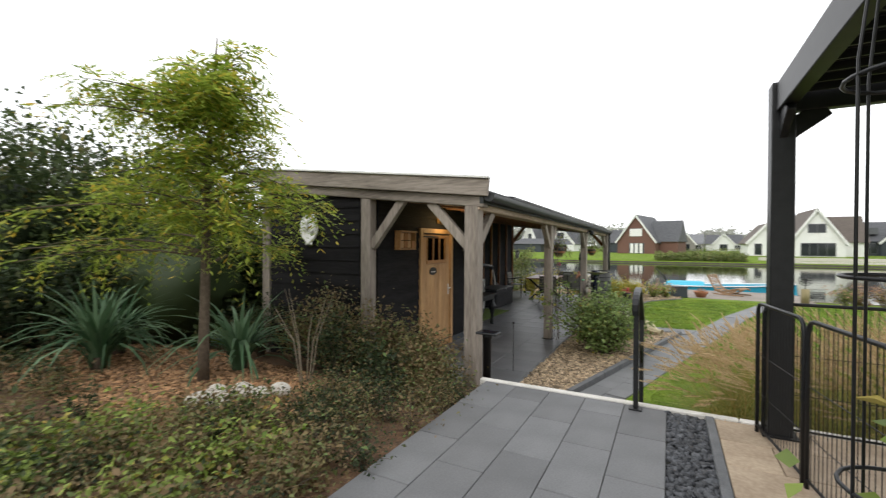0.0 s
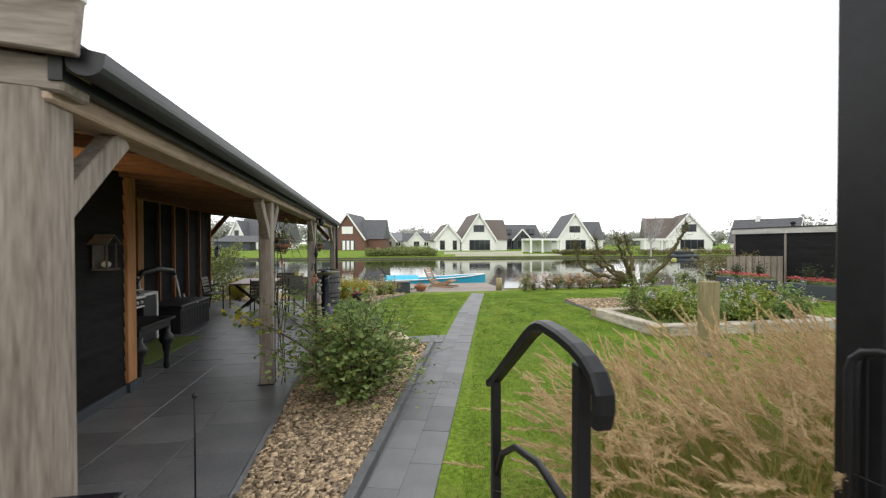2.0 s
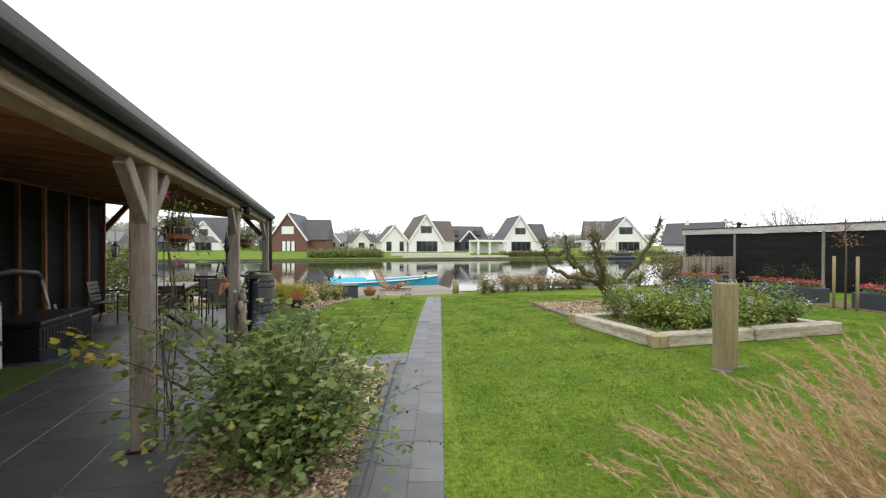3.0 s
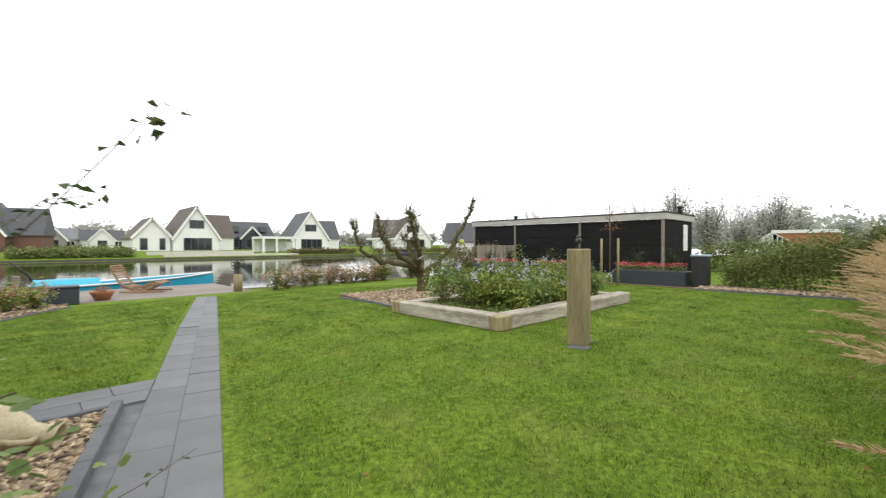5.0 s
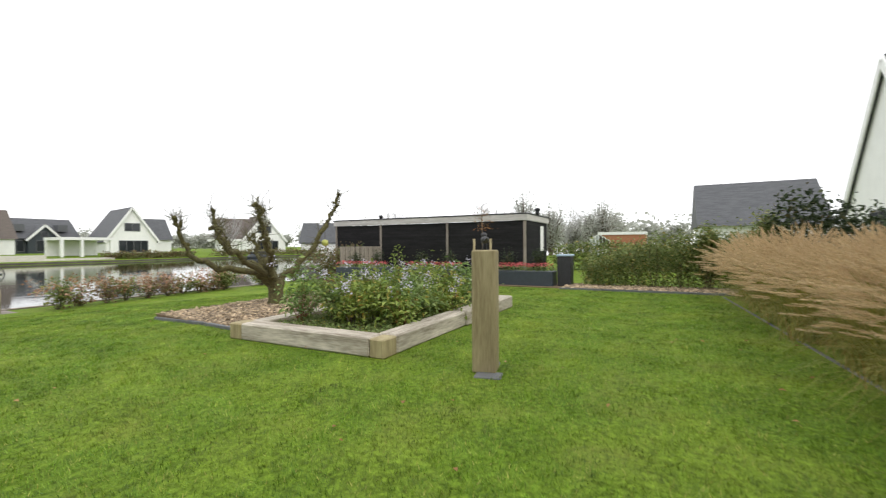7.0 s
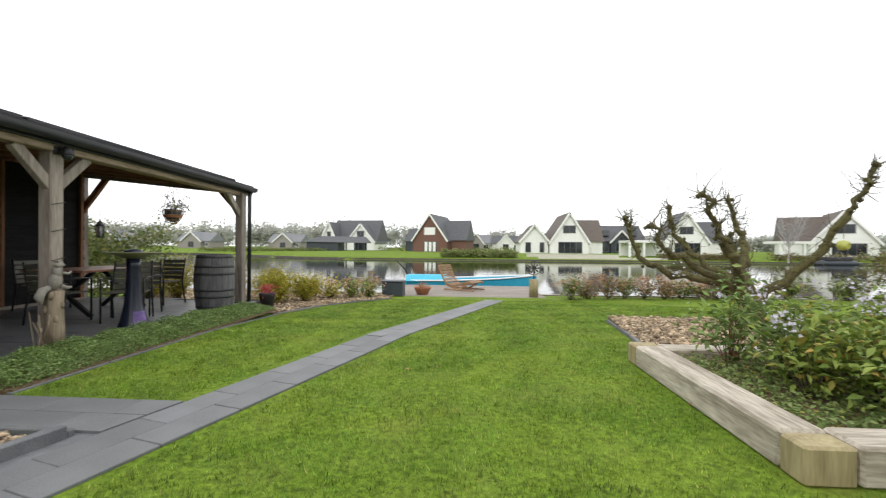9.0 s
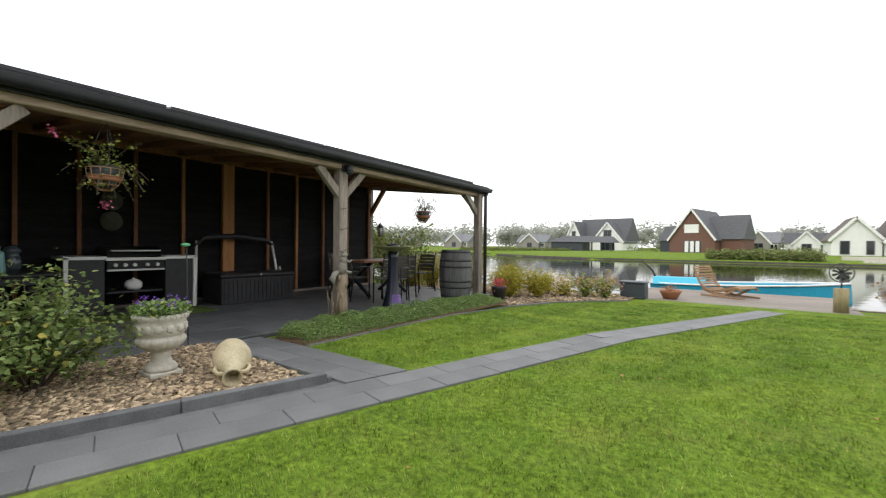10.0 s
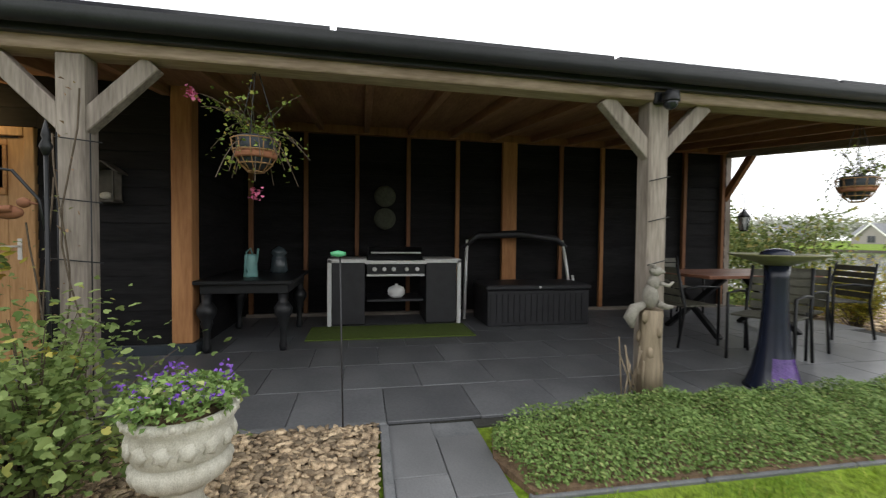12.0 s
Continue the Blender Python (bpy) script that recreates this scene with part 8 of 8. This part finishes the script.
for s in (-1, 1):
    tube(bm, [(x, s * 0.87 * min(1, 0.75 + (x + 3.2) / 6.4) * (1 - max(0, ((x + 3.2) / 6.4 - 0.55) / 0.45) ** 2 * 0.92), 0.52 + 0.22 * ((x + 3.2) / 6.4) ** 2) for x in np.linspace(-3.2, 3.2, 14)], 0.035, 6)
part("gunwale", bm, white_trim, boat)
for x in (-1.8, -0.2, 1.2):
    bm = M()
    box(bm, (x - 0.2, -0.7, 0.38), (x + 0.2, 0.7, 0.43), 0.01)
    part("bench", bm, teak, boat)
cover = M()
pf = [(-0.8, 0.5), (-0.4, 0.72), (0.4, 0.72), (0.8, 0.5)]
a, b = [[cover.verts.new((x, y, z)) for y, z in pf] for x in (-3.1, -1.2)]
for k in range(3):
    cover.faces.new((a[k], a[k + 1], b[k + 1], b[k]))
cover.faces.new(a), cover.faces.new(b[::-1])
part("cover", cover, plain("cyan_canvas", (0.06, 0.42, 0.58), 0.7), boat, "bright cyan canvas cover")
bm = M()
tube(bm, [(-3.0, 0.3, 0.5), (-3.2, 0.3, 0.9), (-3.7, 0.3, 1.35)], [0.06, 0.04, 0.02], 8)
part("tiller", bm, metal_black, boat)

lounger = thing("sun_lounger", "curved slatted wooden sun lounger on the dock", "sun lounger", (2.15, 22.0, -0.257), -30)
lounger.scale = (0.84, 0.84, 0.84)
curve = [(-0.78, 0.98), (-0.66, 0.72), (-0.54, 0.46), (-0.36, 0.25), (-0.10, 0.17), (0.15, 0.22), (0.40, 0.33), (0.62, 0.37), (0.85, 0.30)]
for s in (-0.42, 0.42):
    bm = M()
    for a, b in zip(curve, curve[1:]):
        beam(bm, (a[0], s, a[1] - 0.03), (b[0], s, b[1] - 0.03), 0.03, 0.07, 0.003)
    beam(bm, (-0.45, s, 0.22), (0.15, s, 0.03), 0.03, 0.07, 0.003)
    beam(bm, (0.15, s, 0.03), (0.6, s, 0.28), 0.03, 0.07, 0.003)
    beam(bm, (-0.5, s, 0.03), (0.9, s, 0.03), 0.035, 0.05, 0.003)
    part("side_rail", bm, teak, lounger)
for a, b in zip(curve, curve[1:]):
    for t in (0.1, 0.4, 0.7):
        x, z = a[0] + (b[0] - a[0]) * t, a[1] + (b[1] - a[1]) * t
        bm = M()
        ang_ = math.degrees(math.atan2(b[1] - a[1], b[0] - a[0]))
        box(bm, (-0.028, -0.45, -0.008), (0.028, 0.45, 0.008), 0.002, Matrix.Translation((x, 0, z + 0.01)) @ pose(0, 0, 0, 0, -ang_, 0))
        part("slat", bm, teak, lounger)
dock_pot = thing("flower_pot", "wide terracotta bowl of flowers on the dock", "flower pot", (1.05, 20.3, -0.257))
bm = M()
lathe(bm, [(0.16, 0), (0.25, 0.18), (0.28, 0.22), (0.25, 0.22), (0.2, 0.17)], 20)
part("bowl", bm, terracotta, dock_pot)
leaves("foliage", np.column_stack([rng.normal(0, 0.1, (200, 2)), rng.uniform(0.18, 0.34, 200)]), 0.05, leaf_orange, dock_pot, 0.6, 0.9)
dock_box = thing("storage_box", "anthracite resin storage box on the dock", "storage box", (0.25, 19.85, -0.257))
bm = M()
box(bm, (-0.3, -0.25, 0), (0.3, 0.25, 0.40), 0.015)
part("body", bm, planter_mat, dock_box)
bm = M()
box(bm, (-0.32, -0.27, 0.402), (0.32, 0.27, 0.45), 0.015)
part("lid", bm, planter_mat, dock_box)
gate = thing("dock_fence", "weathered post and rail beside the dock", "fence", (-0.55, 20.3, -0.3))
for x in (0.0, 0.0):
    pass
bm = M()
box(bm, (-0.07, -0.07, 0), (0.07, 0.07, 0.75), 0.01)
part("post", bm, grey_z, gate)
bm = M()
box(bm, (-0.5, -0.03, 0.35), (0.75, 0.03, 0.47), 0.006)
part("rail", bm, grey_x, gate)
dark_boat = thing("boat", "dark covered boat moored at the far bank", "boat", (52.0, 68.6, -0.72), 4)
bm = M()
lathe(bm, [(0.1, -3.2), (0.8, -2.4), (1.0, 0), (0.85, 2.0), (0.1, 3.4)], 14, pose(0, 0, 0.2, 0, 90, 0) @ Matrix.Diagonal((0.55, 1, 1, 1)))
part("hull", bm, planter_mat, dark_boat)
bm = M()
box(bm, (-2, -0.7, 0.5), (1.6, 0.7, 1.1), 0.15)
part("cover", bm, roof_black, dark_boat)


# ---- paving slabs, each a piece ----
def tile_mesh(name, w, l, t, material):
    bm = M()
    box(bm, (-w / 2, -l / 2, 0), (w / 2, l / 2, t), 0.004)
    me = bpy.data.meshes.new(name)
    bm.to_mesh(me)
    bm.free()
    me.materials.append(material)
    return me


def lay(parent, me, m):
    ob = new("slab", me)
    ob.parent = parent
    ob.matrix_basis = m
    return ob


full_t = tile_mesh("terrace_slab", 0.319, 0.645, 0.035, tile_grey)
half_t = tile_mesh("terrace_half_slab", 0.319, 0.319, 0.035, tile_grey)
for c in range(5):
    x = -1.57 + c * 0.3225
    y = 3.785 - (0.325 if c % 2 else 0.0) - 0.3235
    if c % 2:
        lay(terrace, half_t, pose(x, 3.624, TZ - 0.035))
    while y > -3:
        lay(terrace, full_t, pose(x, y, TZ - 0.035, rng.normal(0, 0.15), rng.normal(0, 0.15), 0))
        y -= 0.65
sand_t = tile_mesh("sandstone_slab", 0.595, 0.395, 0.035, sandstone)
sand_h = tile_mesh("sandstone_half", 0.295, 0.395, 0.035, sandstone)
for r in range(16):
    for c in range(15):
        x = 0.515 + c * 0.6 + (0.3 if r % 2 else 0)
        lay(terrace, sand_t, pose(x, 3.585 - r * 0.4, TZ - 0.035, rng.normal(0, 0.2), rng.normal(0, 0.2), 0))
    if r % 2:
        lay(terrace, sand_h, pose(0.365, 3.585 - r * 0.4, TZ - 0.035))
patio_t = tile_mesh("patio_slab", 0.596, 0.596, 0.022, tile_dark)
for c in range(7):
    x = -2.16 - c * 0.60
    y = 4.76 - (0.3 if c % 2 else 0)
    while y < 16.1:
        if not (x < -3.6 and y < 8.0):
            lay(floor, patio_t, pose(x, y, 0.0122, rng.normal(0, 0.1), rng.normal(0, 0.1), 0))
        y += 0.60
path_t = tile_mesh("path_slab", 0.245, 0.577, 0.022, tile_grey)
for c in range(2):
    y = 5.31 + (0.28 if c else 0)
    while y < 18.7:
        k = (strip_x(y + 0.25) - strip_x(y - 0.25)) / 0.5
        x = strip_x(y) + 0.125 + c * 0.255
        ang = -math.degrees(math.atan(k))
        tilt_deg = -2.39 if y > 13 else 0
        lay(pavement, path_t, Matrix.Translation((x, y, float(land(0, y)) - 0.004)) @ pose(0, 0, 0, tilt_deg + rng.normal(0, 0.15), rng.normal(0, 0.2), 0) @ pose(0, 0, 0, 0, 0, ang))
        y += 0.581 / math.sqrt(1 + k * k)
cross_t = tile_mesh("cross_slab", 0.575, 0.265, 0.022, tile_grey)
for r in range(2):
    for c in range(4):
        x = -1.54 + c * 0.58 + (0.2 if r else 0)
        if x < 0.05 + 0.1 * r:
            lay(pavement, cross_t, pose(x, 9.99 + r * 0.27, 0.004, 0, 0, rng.normal(0, 0.2)))
for x0, y0, y1 in ((-0.088, 9.86, 10.122), (0.112, 10.13, 10.392)):
    bm = M()
    slab(bm, [(x0, y0), (strip_x(y0) - 0.004, y0), (strip_x(y1) - 0.004, y1), (x0, y1)], 0.004, 0.026)
    part("slab", bm, tile_grey, pavement)
